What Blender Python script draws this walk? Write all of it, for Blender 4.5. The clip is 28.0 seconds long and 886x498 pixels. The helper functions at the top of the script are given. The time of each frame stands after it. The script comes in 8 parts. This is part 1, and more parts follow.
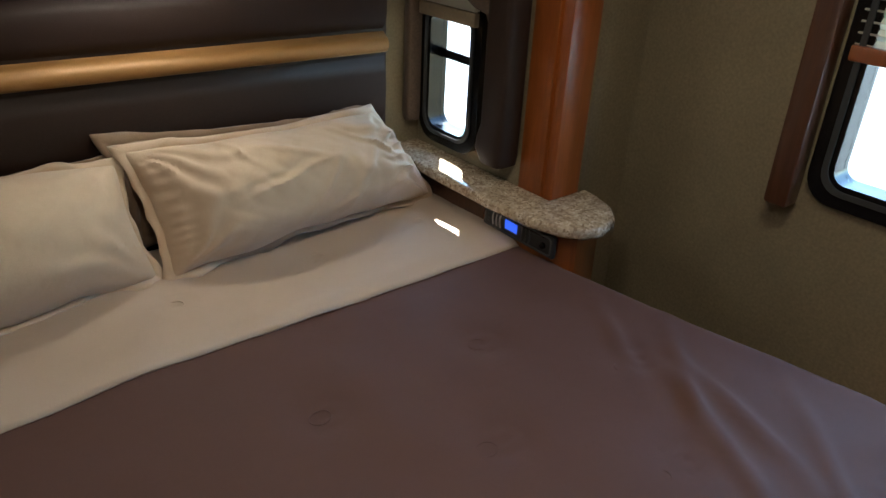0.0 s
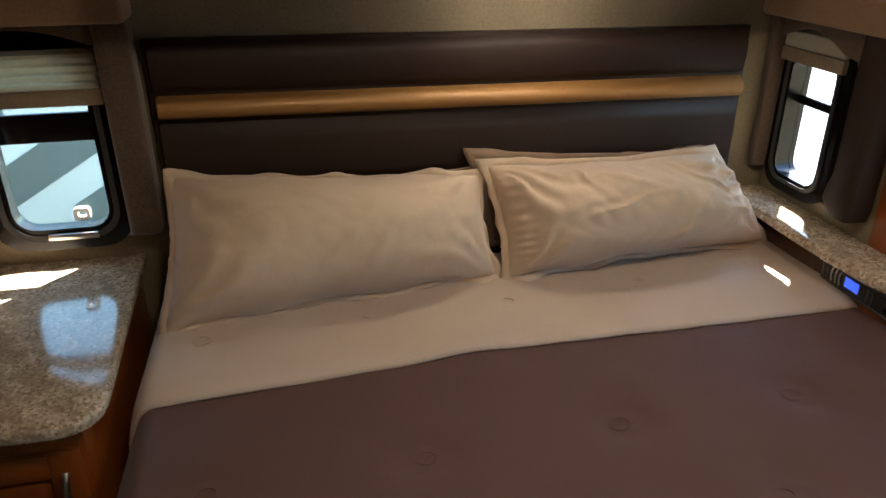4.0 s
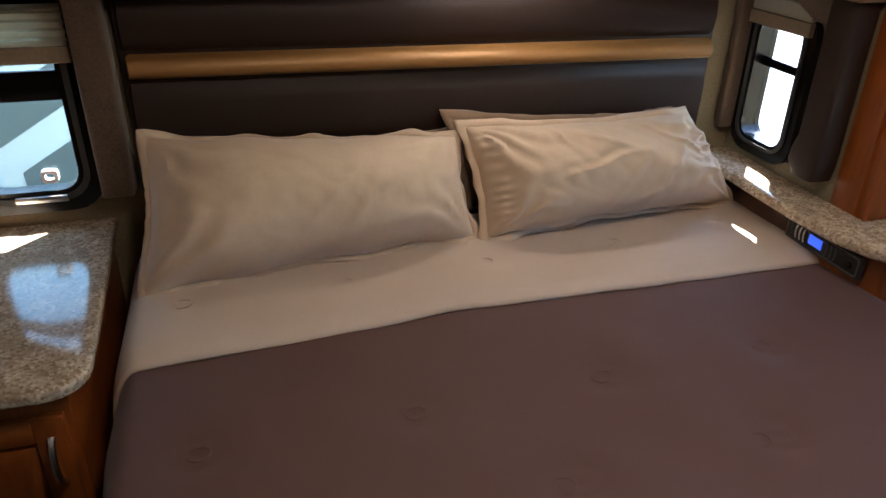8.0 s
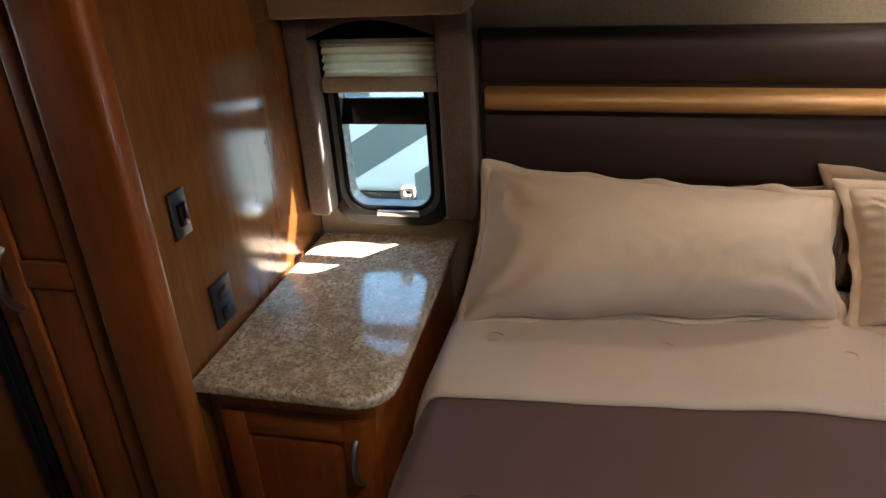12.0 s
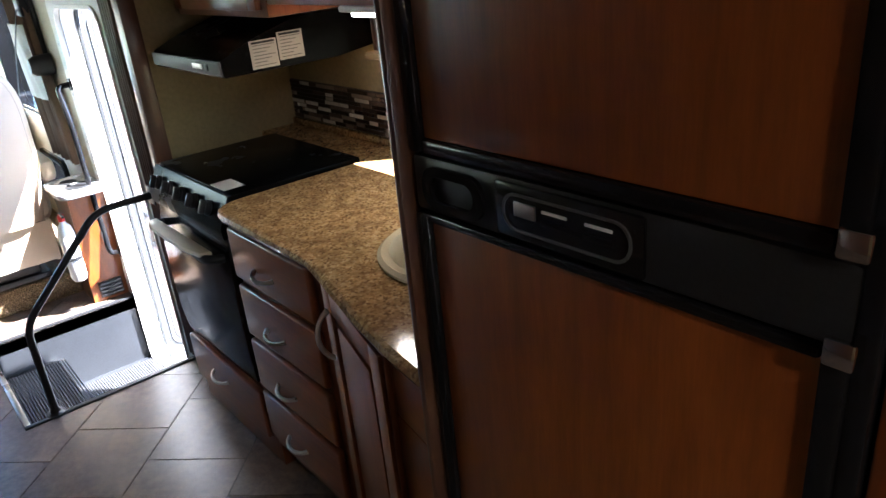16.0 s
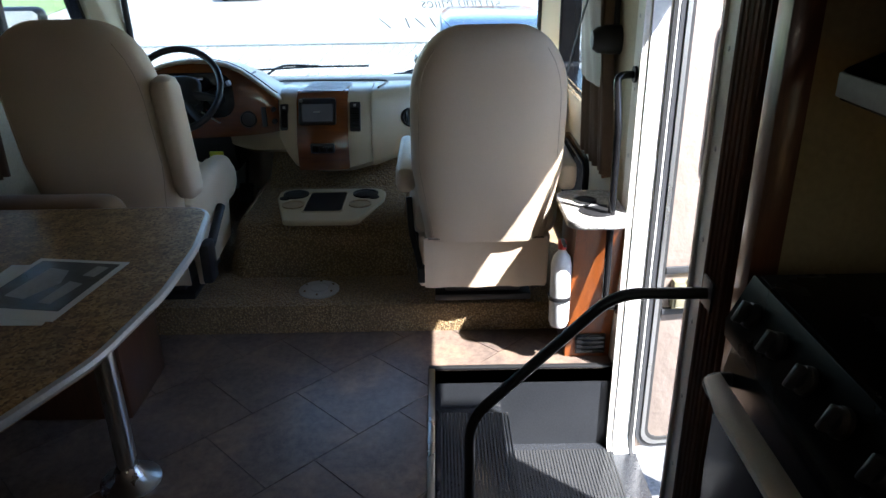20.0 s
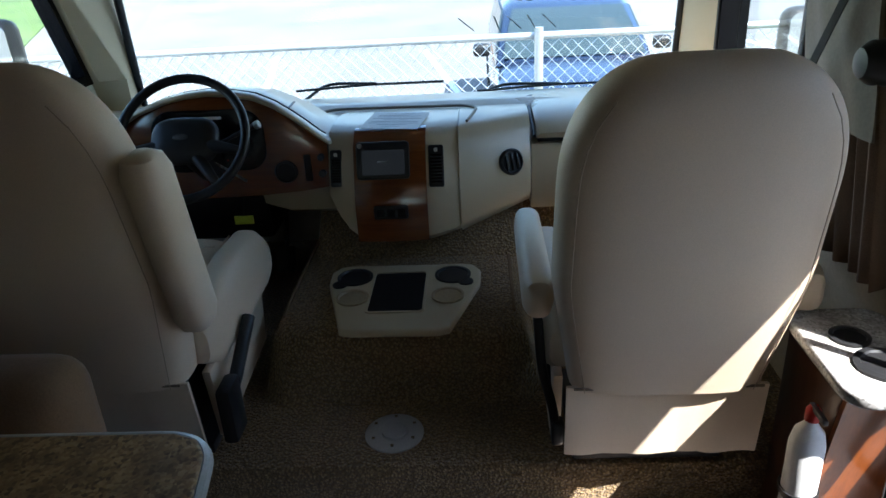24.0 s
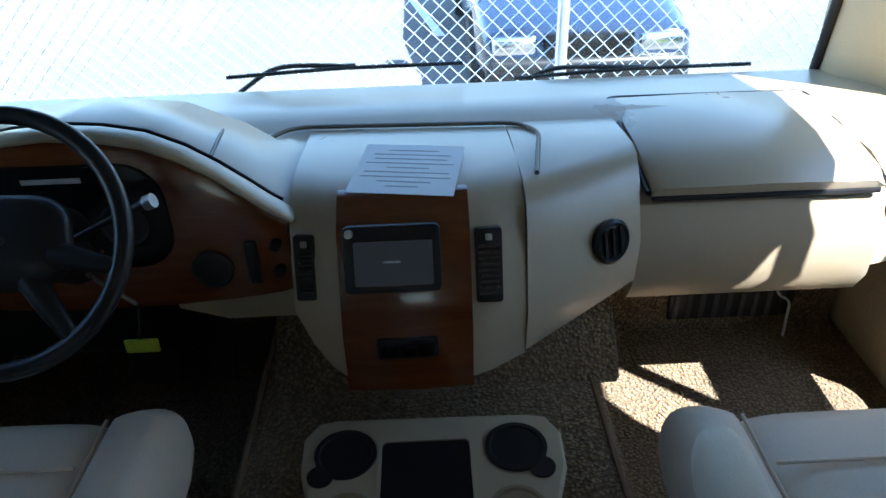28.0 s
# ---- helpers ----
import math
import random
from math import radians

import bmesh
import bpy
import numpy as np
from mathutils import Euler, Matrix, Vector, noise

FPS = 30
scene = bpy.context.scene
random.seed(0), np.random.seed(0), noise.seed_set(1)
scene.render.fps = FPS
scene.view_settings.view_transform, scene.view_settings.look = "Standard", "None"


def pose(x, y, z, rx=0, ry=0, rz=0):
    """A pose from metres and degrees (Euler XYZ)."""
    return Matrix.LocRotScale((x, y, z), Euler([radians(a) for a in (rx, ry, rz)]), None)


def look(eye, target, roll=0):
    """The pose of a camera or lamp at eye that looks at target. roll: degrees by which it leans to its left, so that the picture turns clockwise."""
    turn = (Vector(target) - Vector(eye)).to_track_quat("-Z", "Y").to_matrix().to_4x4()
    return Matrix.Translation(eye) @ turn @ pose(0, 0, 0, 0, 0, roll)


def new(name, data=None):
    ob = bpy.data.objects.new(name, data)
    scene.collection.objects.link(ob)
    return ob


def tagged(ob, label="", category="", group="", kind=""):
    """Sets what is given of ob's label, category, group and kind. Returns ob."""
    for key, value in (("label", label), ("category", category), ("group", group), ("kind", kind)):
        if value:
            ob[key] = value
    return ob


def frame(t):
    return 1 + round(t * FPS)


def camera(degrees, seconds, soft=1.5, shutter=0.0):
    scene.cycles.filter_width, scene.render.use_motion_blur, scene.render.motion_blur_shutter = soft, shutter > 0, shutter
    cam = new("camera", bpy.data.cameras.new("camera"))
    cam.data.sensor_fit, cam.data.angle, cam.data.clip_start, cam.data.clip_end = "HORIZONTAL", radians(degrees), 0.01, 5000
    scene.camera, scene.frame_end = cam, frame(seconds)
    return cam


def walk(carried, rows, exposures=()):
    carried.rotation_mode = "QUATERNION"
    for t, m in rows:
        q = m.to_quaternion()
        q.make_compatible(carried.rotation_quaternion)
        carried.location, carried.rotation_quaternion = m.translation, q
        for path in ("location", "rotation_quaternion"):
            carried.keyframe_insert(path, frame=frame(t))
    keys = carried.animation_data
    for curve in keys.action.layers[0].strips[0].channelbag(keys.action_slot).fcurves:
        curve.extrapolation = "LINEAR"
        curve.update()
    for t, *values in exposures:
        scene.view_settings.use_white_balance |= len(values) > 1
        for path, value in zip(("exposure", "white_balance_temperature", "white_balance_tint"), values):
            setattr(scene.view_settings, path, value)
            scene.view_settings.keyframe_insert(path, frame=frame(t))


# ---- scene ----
cam = camera(62.8, 28.0)
PATH = [
    (0, (0.119, 0.091, 1.53), (1.248, 1.454, 0.60), 2.8),
    (0.5, (0.205, 0.037, 1.497), (0.89, 1.711, 0.632), 0.8),
    (1, (0.115, -0.02, 1.55), (0.383, 1.753, 0.705), -1.7),
    (1.5, (0.027, -0.017, 1.536), (0.277, 1.808, 0.755), -1.1),
    (2, (-0.019, 0.015, 1.594), (0.493, 1.765, 0.772), 0.0),
    (2.5, (0.031, -0.001, 1.556), (0.516, 1.759, 0.74), -0.8),
    (3, (0.054, -0.02, 1.533), (0.432, 1.781, 0.749), -1.6),
    (3.5, (0.05, -0.017, 1.549), (0.414, 1.769, 0.725), -0.8),
    (5.5, (0.024, -0.023, 1.541), (0.463, 1.724, 0.671), 1.0),
    (6, (0.016, -0.019, 1.544), (0.456, 1.728, 0.677), 0.3),
    (6.5, (-0.002, -0.021, 1.543), (0.49, 1.716, 0.682), 0.2),
    (7, (-0.019, -0.024, 1.547), (0.534, 1.682, 0.662), 1.5),
    (7.5, (-0.013, -0.021, 1.543), (0.536, 1.674, 0.636), 1.9),
    (8, (-0.014, -0.021, 1.538), (0.476, 1.68, 0.607), 1.0),
    (8.5, (0.004, -0.007, 1.538), (0.35, 1.679, 0.519), -0.6),
    (9, (0.023, -0.008, 1.544), (0.27, 1.667, 0.479), -0.8),
    (9.5, (0.043, 0.0, 1.546), (0.222, 1.708, 0.52), -1.5),
    (10, (0.064, 0.027, 1.544), (0.165, 1.761, 0.553), -2.5),
    (10.5, (0.086, 0.058, 1.539), (0.027, 1.815, 0.585), -3.2),
    (11, (0.066, 0.079, 1.513), (-0.4, 1.828, 0.661), -3.9),
    (11.5, (0.114, 0.104, 1.56), (-0.356, 1.85, 0.706), -4.1),
    (13.5, (-0.375, 0.048, 1.501), (-0.932, 1.734, 0.58), -0.2),
    (14, (-0.47, 0.11, 1.511), (-1.321, 1.712, 0.669), -2.0),
    (14.5, (-0.52, 0.351, 1.507), (-1.694, 1.779, 0.743), -2.3),
    (15, (-0.572, 0.457, 1.519), (-2.125, 1.469, 0.769), -4.6),
    (15.5, (-0.655, 0.46, 1.51), (-2.196, 1.441, 0.695), -3.6),
    (16, (-0.834, 0.464, 1.505), (-2.28, 1.596, 0.713), -5.6),
    (16.5, (-0.999, 0.487, 1.494), (-2.514, 1.536, 0.718), -5.8),
    (17, (-1.165, 0.624, 1.471), (-2.773, 1.488, 0.654), -7.6),
    (17.5, (-1.318, 0.704, 1.471), (-2.973, 1.415, 0.601), -7.8),
    (18, (-1.453, 0.673, 1.467), (-3.056, 1.475, 0.58), -5.9),
    (18.5, (-1.573, 0.594, 1.474), (-3.176, 1.469, 0.659), -3.5),
    (19, (-1.733, 0.571, 1.478), (-3.42, 1.278, 0.67), -3.2),
    (19.5, (-1.931, 0.645, 1.464), (-3.738, 0.915, 0.65), -1.0),
    (20, (-2.108, 0.644, 1.442), (-3.948, 0.65, 0.658), -0.9),
    (20.5, (-2.254, 0.566, 1.432), (-4.115, 0.679, 0.707), -0.6),
    (21, (-2.39, 0.478, 1.443), (-4.279, 0.569, 0.793), 0.4),
    (21.5, (-2.556, 0.47, 1.424), (-4.456, 0.4, 0.805), 0.0),
    (22, (-2.756, 0.547, 1.441), (-4.648, 0.366, 0.819), -0.3),
    (22.5, (-2.88, 0.478, 1.427), (-4.769, 0.351, 0.785), -1.1),
    (24.5, (-3.321, 0.402, 1.433), (-5.116, 0.302, 0.557), -3.5),
    (25, (-3.489, 0.421, 1.428), (-5.269, 0.36, 0.52), -3.2),
    (25.5, (-3.613, 0.356, 1.408), (-5.394, 0.461, 0.503), -1.1),
    (26, (-3.764, 0.286, 1.422), (-5.527, 0.506, 0.504), 0.1),
    (26.5, (-3.97, 0.352, 1.408), (-5.717, 0.35, 0.435), -2.3),
    (27, (-4.144, 0.362, 1.426), (-5.852, 0.137, 0.41), -3.5),
    (27.5, (-4.231, 0.281, 1.402), (-5.943, 0.236, 0.369), -2.2),
    (28, (-4.326, 0.167, 1.418), (-6.014, 0.194, 0.346), -2.0),
]
EXPOSURES = [(0, 3.7, 5700, 3), (2, 3.75, 6300, 10), (6, 3.8, 6250, 11), (8.3, 3.9, 5900, 14), (9, 4.2, 6000, 14), (10, 4.05, 6000, 13), (11.5, 3.95, 6100, 14), (13.5, 4.8, 5850, 14), (15.0, 5.3, 5600, 12), (16, 4.65, 5650, 13), (17, 4.35, 5700, 13), (18, 3.6, 5800, 12), (19, 2.9, 5850, 10), (20, 2.72, 5950, 11), (21, 2.15, 6000, 10), (22.5, 2.05, 6000, 10), (24.5, 2.5, 5950, 10), (26, 2.62, 5800, 9), (28, 2.5, 5600, 10)]
walk(cam, [(t, look(eye, target, roll)) for t, eye, target, roll in PATH], EXPOSURES)

# ---- world and sun ----
SUN = Vector((0.50, 0.575, 1.0)).normalized()
world = bpy.data.worlds.new("sky")
scene.world = world
world.use_nodes = True
wn = world.node_tree.nodes
sky = wn.new("ShaderNodeTexSky")
sky.sky_type = "NISHITA"
sky.sun_disc = False
sky.sun_elevation = math.asin(SUN.z)
sky.sun_rotation = math.atan2(SUN.x, SUN.y)
sky.air_density, sky.dust_density, sky.ozone_density = 1.0, 0.5, 1.6
wn["Background"].inputs["Strength"].default_value = 0.15
world.node_tree.links.new(sky.outputs["Color"], wn["Background"].inputs["Color"])
sun = new("sun", bpy.data.lights.new("sun", "SUN"))
sun.data.energy, sun.data.angle, sun.data.color = 4.8, radians(0.53), (1.0, 0.95, 0.88)
sun.matrix_world = look((6, 7, 15), Vector((6, 7, 15)) - SUN)

# ---- materials ----
MATS = {}


def node_mat(name, rough=0.5, metal=0.0, spec=0.5):
    m = bpy.data.materials.new(name)
    m.use_nodes = True
    nt = m.node_tree
    p = nt.nodes["Principled BSDF"]
    p.inputs["Roughness"].default_value = rough
    p.inputs["Metallic"].default_value = metal
    p.inputs["Specular IOR Level"].default_value = spec
    MATS[name] = m
    return m, nt, p


def coords(nt, stretch=(1, 1, 1), turn=(0, 0, 0)):
    c = nt.nodes.new("ShaderNodeNewGeometry")
    mp = nt.nodes.new("ShaderNodeMapping")
    mp.inputs["Scale"].default_value = stretch
    mp.inputs["Rotation"].default_value = turn
    nt.links.new(c.outputs["Position"], mp.inputs["Vector"])
    return mp.outputs["Vector"]


def noise_node(nt, vec, scale, detail=4.0, rough=0.55, distort=0.0):
    n = nt.nodes.new("ShaderNodeTexNoise")
    n.inputs["Scale"].default_value = scale
    n.inputs["Detail"].default_value = detail
    n.inputs["Roughness"].default_value = rough
    n.inputs["Distortion"].default_value = distort
    nt.links.new(vec, n.inputs["Vector"])
    return n.outputs["Fac"]


def ramp(nt, fac, stops):
    r = nt.nodes.new("ShaderNodeValToRGB")
    e = r.color_ramp.elements
    while len(e) < len(stops):
        e.new(0.5)
    for k, (pos, col) in enumerate(stops):
        e[k].position = pos
        e[k].color = (*col, 1) if len(col) == 3 else col
    nt.links.new(fac, r.inputs["Fac"])
    return r.outputs["Color"]


def mixed(nt, fac, a, b, mode="MIX"):
    n = nt.nodes.new("ShaderNodeMix")
    n.data_type, n.blend_type = "RGBA", mode
    for sock, v in ((n.inputs[0], fac), (n.inputs[6], a), (n.inputs[7], b)):
        if isinstance(v, (int, float)):
            sock.default_value = v
        elif isinstance(v, tuple):
            sock.default_value = (*v, 1)
        else:
            nt.links.new(v, sock)
    return n.outputs[2]


def bump(nt, p, fac, strength=0.2, dist=0.002):
    b = nt.nodes.new("ShaderNodeBump")
    b.inputs["Strength"].default_value = strength
    b.inputs["Distance"].default_value = dist
    nt.links.new(fac, b.inputs["Height"])
    nt.links.new(b.outputs["Normal"], p.inputs["Normal"])


def plain(name, col, rough=0.5, metal=0.0, grain=120.0, vary=0.12, wear=2.5, bumpy=0.1, dist=0.001, spec=0.5, coat=0.0):
    """Colour with fine grain and broad wear."""
    m, nt, p = node_mat(name, rough, metal, spec)
    v = coords(nt)
    fine = noise_node(nt, v, grain)
    broad = noise_node(nt, v, wear, 5.0, 0.6)
    lo = tuple(c * (1 - vary) for c in col)
    hi = tuple(min(1, c * (1 + vary)) for c in col)
    c1 = ramp(nt, fine, [(0.3, lo), (0.7, hi)])
    c2 = ramp(nt, broad, [(0.3, (1 - vary,) * 3), (0.7, (1, 1, 1))])
    nt.links.new(mixed(nt, 1.0, c1, c2, "MULTIPLY"), p.inputs["Base Color"])
    rr = nt.nodes.new("ShaderNodeMapRange")
    rr.inputs["To Min"].default_value = max(0.02, rough - 0.08)
    rr.inputs["To Max"].default_value = min(1, rough + 0.1)
    nt.links.new(broad, rr.inputs["Value"])
    nt.links.new(rr.outputs["Result"], p.inputs["Roughness"])
    if bumpy:
        bump(nt, p, fine, bumpy, dist)
    p.inputs["Coat Weight"].default_value = coat
    p.inputs["Coat Roughness"].default_value = 0.12
    return m


def wood(name, dark, light, rough=0.32, axis="z", coat=0.35):
    m, nt, p = node_mat(name, rough)
    st = {"z": (9, 9, 0.7), "x": (0.7, 9, 9), "y": (9, 0.7, 9)}[axis]
    v = coords(nt, st)
    grain = noise_node(nt, v, 5.0, 6.0, 0.62, 0.7)
    fine = noise_node(nt, coords(nt, tuple(s * 6 for s in st)), 6.0, 3.0)
    broad = noise_node(nt, coords(nt), 1.7, 3.0)
    c = ramp(nt, grain, [(0.25, dark), (0.75, light)])
    c = mixed(nt, 0.18, c, ramp(nt, fine, [(0.35, tuple(x * 0.75 for x in dark)), (0.65, light)]))
    mottle = noise_node(nt, coords(nt, tuple(0.5 + s * 0.12 for s in st)), 9.0, 4.0, 0.6, 0.4)
    c = mixed(nt, 1.0, c, ramp(nt, mottle, [(0.3, (0.80, 0.78, 0.76)), (0.7, (1.08, 1.08, 1.08))]), "MULTIPLY")
    c = mixed(nt, 1.0, c, ramp(nt, broad, [(0.3, (0.85, 0.83, 0.8)), (0.7, (1, 1, 1))]), "MULTIPLY")
    nt.links.new(c, p.inputs["Base Color"])
    bump(nt, p, fine, 0.06, 0.0006)
    p.inputs["Coat Weight"].default_value = coat
    p.inputs["Coat Roughness"].default_value = 0.15
    return m


def granite(name, stops, scale=160.0, rough=0.12):
    m, nt, p = node_mat(name, rough)
    v = coords(nt, (1, 1, 1), (0.3, 0.5, 0.8))
    vo = nt.nodes.new("ShaderNodeTexVoronoi")
    vo.inputs["Scale"].default_value = scale
    nt.links.new(v, vo.inputs["Vector"])
    sp = nt.nodes.new("ShaderNodeSeparateColor")
    nt.links.new(vo.outputs["Color"], sp.inputs["Color"])
    c = ramp(nt, sp.outputs["Red"], stops)
    blot = noise_node(nt, v, scale * 0.16, 3.0)
    c = mixed(nt, ramp(nt, blot, [(0.42, (0, 0, 0)), (0.62, (0.55, 0.55, 0.55))]), c, stops[0][1])
    broad = noise_node(nt, v, 6.0, 3.0)
    c = mixed(nt, 1.0, c, ramp(nt, broad, [(0.3, (0.86, 0.85, 0.84)), (0.7, (1.05, 1.03, 1.0))]), "MULTIPLY")
    nt.links.new(c, p.inputs["Base Color"])
    return m


def carpet_mat(name, dark, light):
    m, nt, p = node_mat(name, 0.95, 0, 0.1)
    v = coords(nt)
    f = noise_node(nt, v, 170.0, 4.0, 0.7)
    vo = nt.nodes.new("ShaderNodeTexVoronoi")
    vo.inputs["Scale"].default_value = 120.0
    nt.links.new(v, vo.inputs["Vector"])
    broad = noise_node(nt, v, 7.0, 4.0)
    c = ramp(nt, f, [(0.3, dark), (0.68, light)])
    c = mixed(nt, 1.0, c, ramp(nt, vo.outputs["Distance"], [(0.0, (1.3, 1.25, 1.18)), (0.6, (0.50, 0.46, 0.42))]), "MULTIPLY")
    c = mixed(nt, 1.0, c, ramp(nt, broad, [(0.3, (0.82, 0.82, 0.82)), (0.7, (1, 1, 1))]), "MULTIPLY")
    nt.links.new(c, p.inputs["Base Color"])
    ad = nt.nodes.new("ShaderNodeMath")
    ad.operation = "SUBTRACT"
    nt.links.new(f, ad.inputs[0])
    nt.links.new(vo.outputs["Distance"], ad.inputs[1])
    bump(nt, p, ad.outputs[0], 1.0, 0.012)
    p.inputs["Sheen Weight"].default_value = 0.2
    return m


def cloth(name, col, rough=0.85, weave=700.0, vary=0.1, sheen=0.25, fold=9.0, foldh=0.004):
    m, nt, p = node_mat(name, rough, 0, 0.25)
    v = coords(nt)
    w = noise_node(nt, v, weave, 2.0)
    b = noise_node(nt, v, fold, 5.0, 0.6)
    lo, hi = tuple(c * (1 - vary) for c in col), tuple(min(1, c * (1 + vary)) for c in col)
    c = ramp(nt, w, [(0.3, lo), (0.7, hi)])
    c = mixed(nt, 1.0, c, ramp(nt, b, [(0.3, (1 - vary * 0.8,) * 3), (0.7, (1, 1, 1))]), "MULTIPLY")
    nt.links.new(c, p.inputs["Base Color"])
    ad = nt.nodes.new("ShaderNodeMath")
    ad.operation = "MULTIPLY_ADD"
    ad.inputs[1].default_value = 0.12
    nt.links.new(w, ad.inputs[0])
    nt.links.new(b, ad.inputs[2])
    bump(nt, p, ad.outputs[0], 0.5, foldh)
    p.inputs["Sheen Weight"].default_value = sheen
    return m


def glow(name, col, strength):
    m, nt, p = node_mat(name, 0.4)
    p.inputs["Base Color"].default_value = (*col, 1)
    p.inputs["Emission Color"].default_value = (*col, 1)
    p.inputs["Emission Strength"].default_value = strength
    return m


def glass_mat(name, tint=(0.9, 0.95, 0.93), rough=0.0):
    m, nt, p = node_mat(name, rough)
    p.inputs["Base Color"].default_value = (*tint, 1)
    p.inputs["Transmission Weight"].default_value = 1.0
    p.inputs["IOR"].default_value = 1.45
    return m


def clear_pane(name, tint=(0.92, 0.96, 0.94), gloss=0.06):
    """Thin pane: light passes straight on, with a faint sharp reflection."""
    m = bpy.data.materials.new(name)
    m.use_nodes = True
    nt = m.node_tree
    out = nt.nodes["Material Output"]
    nt.nodes.remove(nt.nodes["Principled BSDF"])
    t = nt.nodes.new("ShaderNodeBsdfTransparent")
    t.inputs["Color"].default_value = (*tint, 1)
    g = nt.nodes.new("ShaderNodeBsdfGlossy")
    g.inputs["Roughness"].default_value = 0.02
    lw = nt.nodes.new("ShaderNodeLayerWeight")
    pw = nt.nodes.new("ShaderNodeMath")
    pw.operation = "POWER"
    pw.inputs[1].default_value = 4.5
    ma = nt.nodes.new("ShaderNodeMath")
    ma.operation = "MULTIPLY_ADD"
    ma.inputs[1].default_value, ma.inputs[2].default_value = 0.75, 0.025
    nt.links.new(lw.outputs["Facing"], pw.inputs[0])
    nt.links.new(pw.outputs[0], ma.inputs[0])
    mx = nt.nodes.new("ShaderNodeMixShader")
    nt.links.new(ma.outputs[0], mx.inputs[0])
    nt.links.new(t.outputs[0], mx.inputs[1])
    nt.links.new(g.outputs[0], mx.inputs[2])
    nt.links.new(mx.outputs[0], out.inputs["Surface"])
    MATS[name] = m
    return m


def tile_mat(name):
    m, nt, p = node_mat(name, 0.27, 0, 0.6)
    v = coords(nt)
    oi = nt.nodes.new("ShaderNodeObjectInfo")
    a = noise_node(nt, v, 5.0, 6.0, 0.65, 0.6)
    f = noise_node(nt, v, 38.0, 5.0, 0.7)
    c = ramp(nt, a, [(0.28, (0.05, 0.042, 0.040)), (0.5, (0.14, 0.10, 0.078)), (0.72, (0.29, 0.185, 0.115))])
    c = mixed(nt, 0.4, c, ramp(nt, f, [(0.3, (0.06, 0.053, 0.055)), (0.7, (0.26, 0.205, 0.17))]))
    c = mixed(nt, 1.0, c, ramp(nt, oi.outputs["Random"], [(0.0, (0.82, 0.82, 0.84)), (1.0, (1.1, 1.06, 1.0))]), "MULTIPLY")
    nt.links.new(c, p.inputs["Base Color"])
    bump(nt, p, f, 0.25, 0.002)
    p.inputs["Coat Weight"].default_value = 0.4
    p.inputs["Coat Roughness"].default_value = 0.3
    return m


def random_tint(name, stops, rough=0.2, metal=0.0):
    """One colour a piece, picked by the object's random number."""
    m, nt, p = node_mat(name, rough, metal)
    oi = nt.nodes.new("ShaderNodeObjectInfo")
    c = ramp(nt, oi.outputs["Random"], stops)
    f = noise_node(nt, coords(nt), 60.0, 4.0)
    nt.links.new(mixed(nt, 1.0, c, ramp(nt, f, [(0.3, (0.85, 0.85, 0.85)), (0.7, (1.05, 1.05, 1.05))]), "MULTIPLY"), p.inputs["Base Color"])
    return m


WOOD = wood("cabinet_wood", (0.19, 0.048, 0.008), (0.32, 0.086, 0.0145), coat=0.22)
WOOD_X = wood("cabinet_wood_across", (0.19, 0.048, 0.008), (0.32, 0.086, 0.0145), axis="x", coat=0.15)
WOOD_DARK = wood("dark_wood", (0.055, 0.022, 0.012), (0.12, 0.05, 0.025))
WOOD_RED = wood("reddish_post_wood", (0.085, 0.032, 0.016), (0.17, 0.065, 0.030))
WOOD_CARVED = wood("carved_valance_wood", (0.022, 0.010, 0.006), (0.05, 0.022, 0.011), axis="x", coat=0.1)
WOOD_PANEL = wood("glossy_wood_panel", (0.13, 0.045, 0.011), (0.23, 0.085, 0.021), rough=0.2, coat=0.6)
DASHWOOD = wood("dash_burl", (0.11, 0.026, 0.005), (0.25, 0.072, 0.014), rough=0.18, axis="y", coat=0.8)
GRANITE = granite("brown_granite", [(0.0, (0.25, 0.185, 0.125)), (0.3, (0.42, 0.33, 0.235)), (0.7, (0.55, 0.45, 0.33)), (1.0, (0.68, 0.59, 0.47))], 185.0)
GREYSTONE = granite("grey_speckled_laminate", [(0.0, (0.30, 0.29, 0.28)), (0.3, (0.46, 0.45, 0.43)), (0.7, (0.58, 0.57, 0.55)), (1.0, (0.68, 0.67, 0.65))], 185.0)
LAMINATE = granite("speckled_laminate", [(0.0, (0.17, 0.092, 0.038)), (0.3, (0.37, 0.22, 0.09)), (0.65, (0.49, 0.305, 0.13)), (1.0, (0.57, 0.39, 0.20))], 170.0, 0.10)
TABLETOP = granite("matt_laminate", [(0.0, (0.13, 0.07, 0.026)), (0.3, (0.30, 0.175, 0.066)), (0.65, (0.42, 0.25, 0.097)), (1.0, (0.50, 0.33, 0.155))], 170.0, 0.55)
SEATSEAM = plain("seat_seam_thread", (0.42, 0.33, 0.24), 0.8)
SEAM_CARPET = plain("carpet_binding", (0.22, 0.14, 0.075), 0.9)
CARPET = carpet_mat("cockpit_carpet", (0.29, 0.195, 0.092), (0.55, 0.405, 0.215))
WALLPAPER = plain("tan_wallpaper", (0.22, 0.175, 0.105), 0.75, 0, 140.0, 0.15, 6.0, 0.25, 0.001)
KITCHENWALL = plain("tan_kitchen_wall", (0.33, 0.255, 0.13), 0.65, 0, 70.0, 0.10, 4.0)
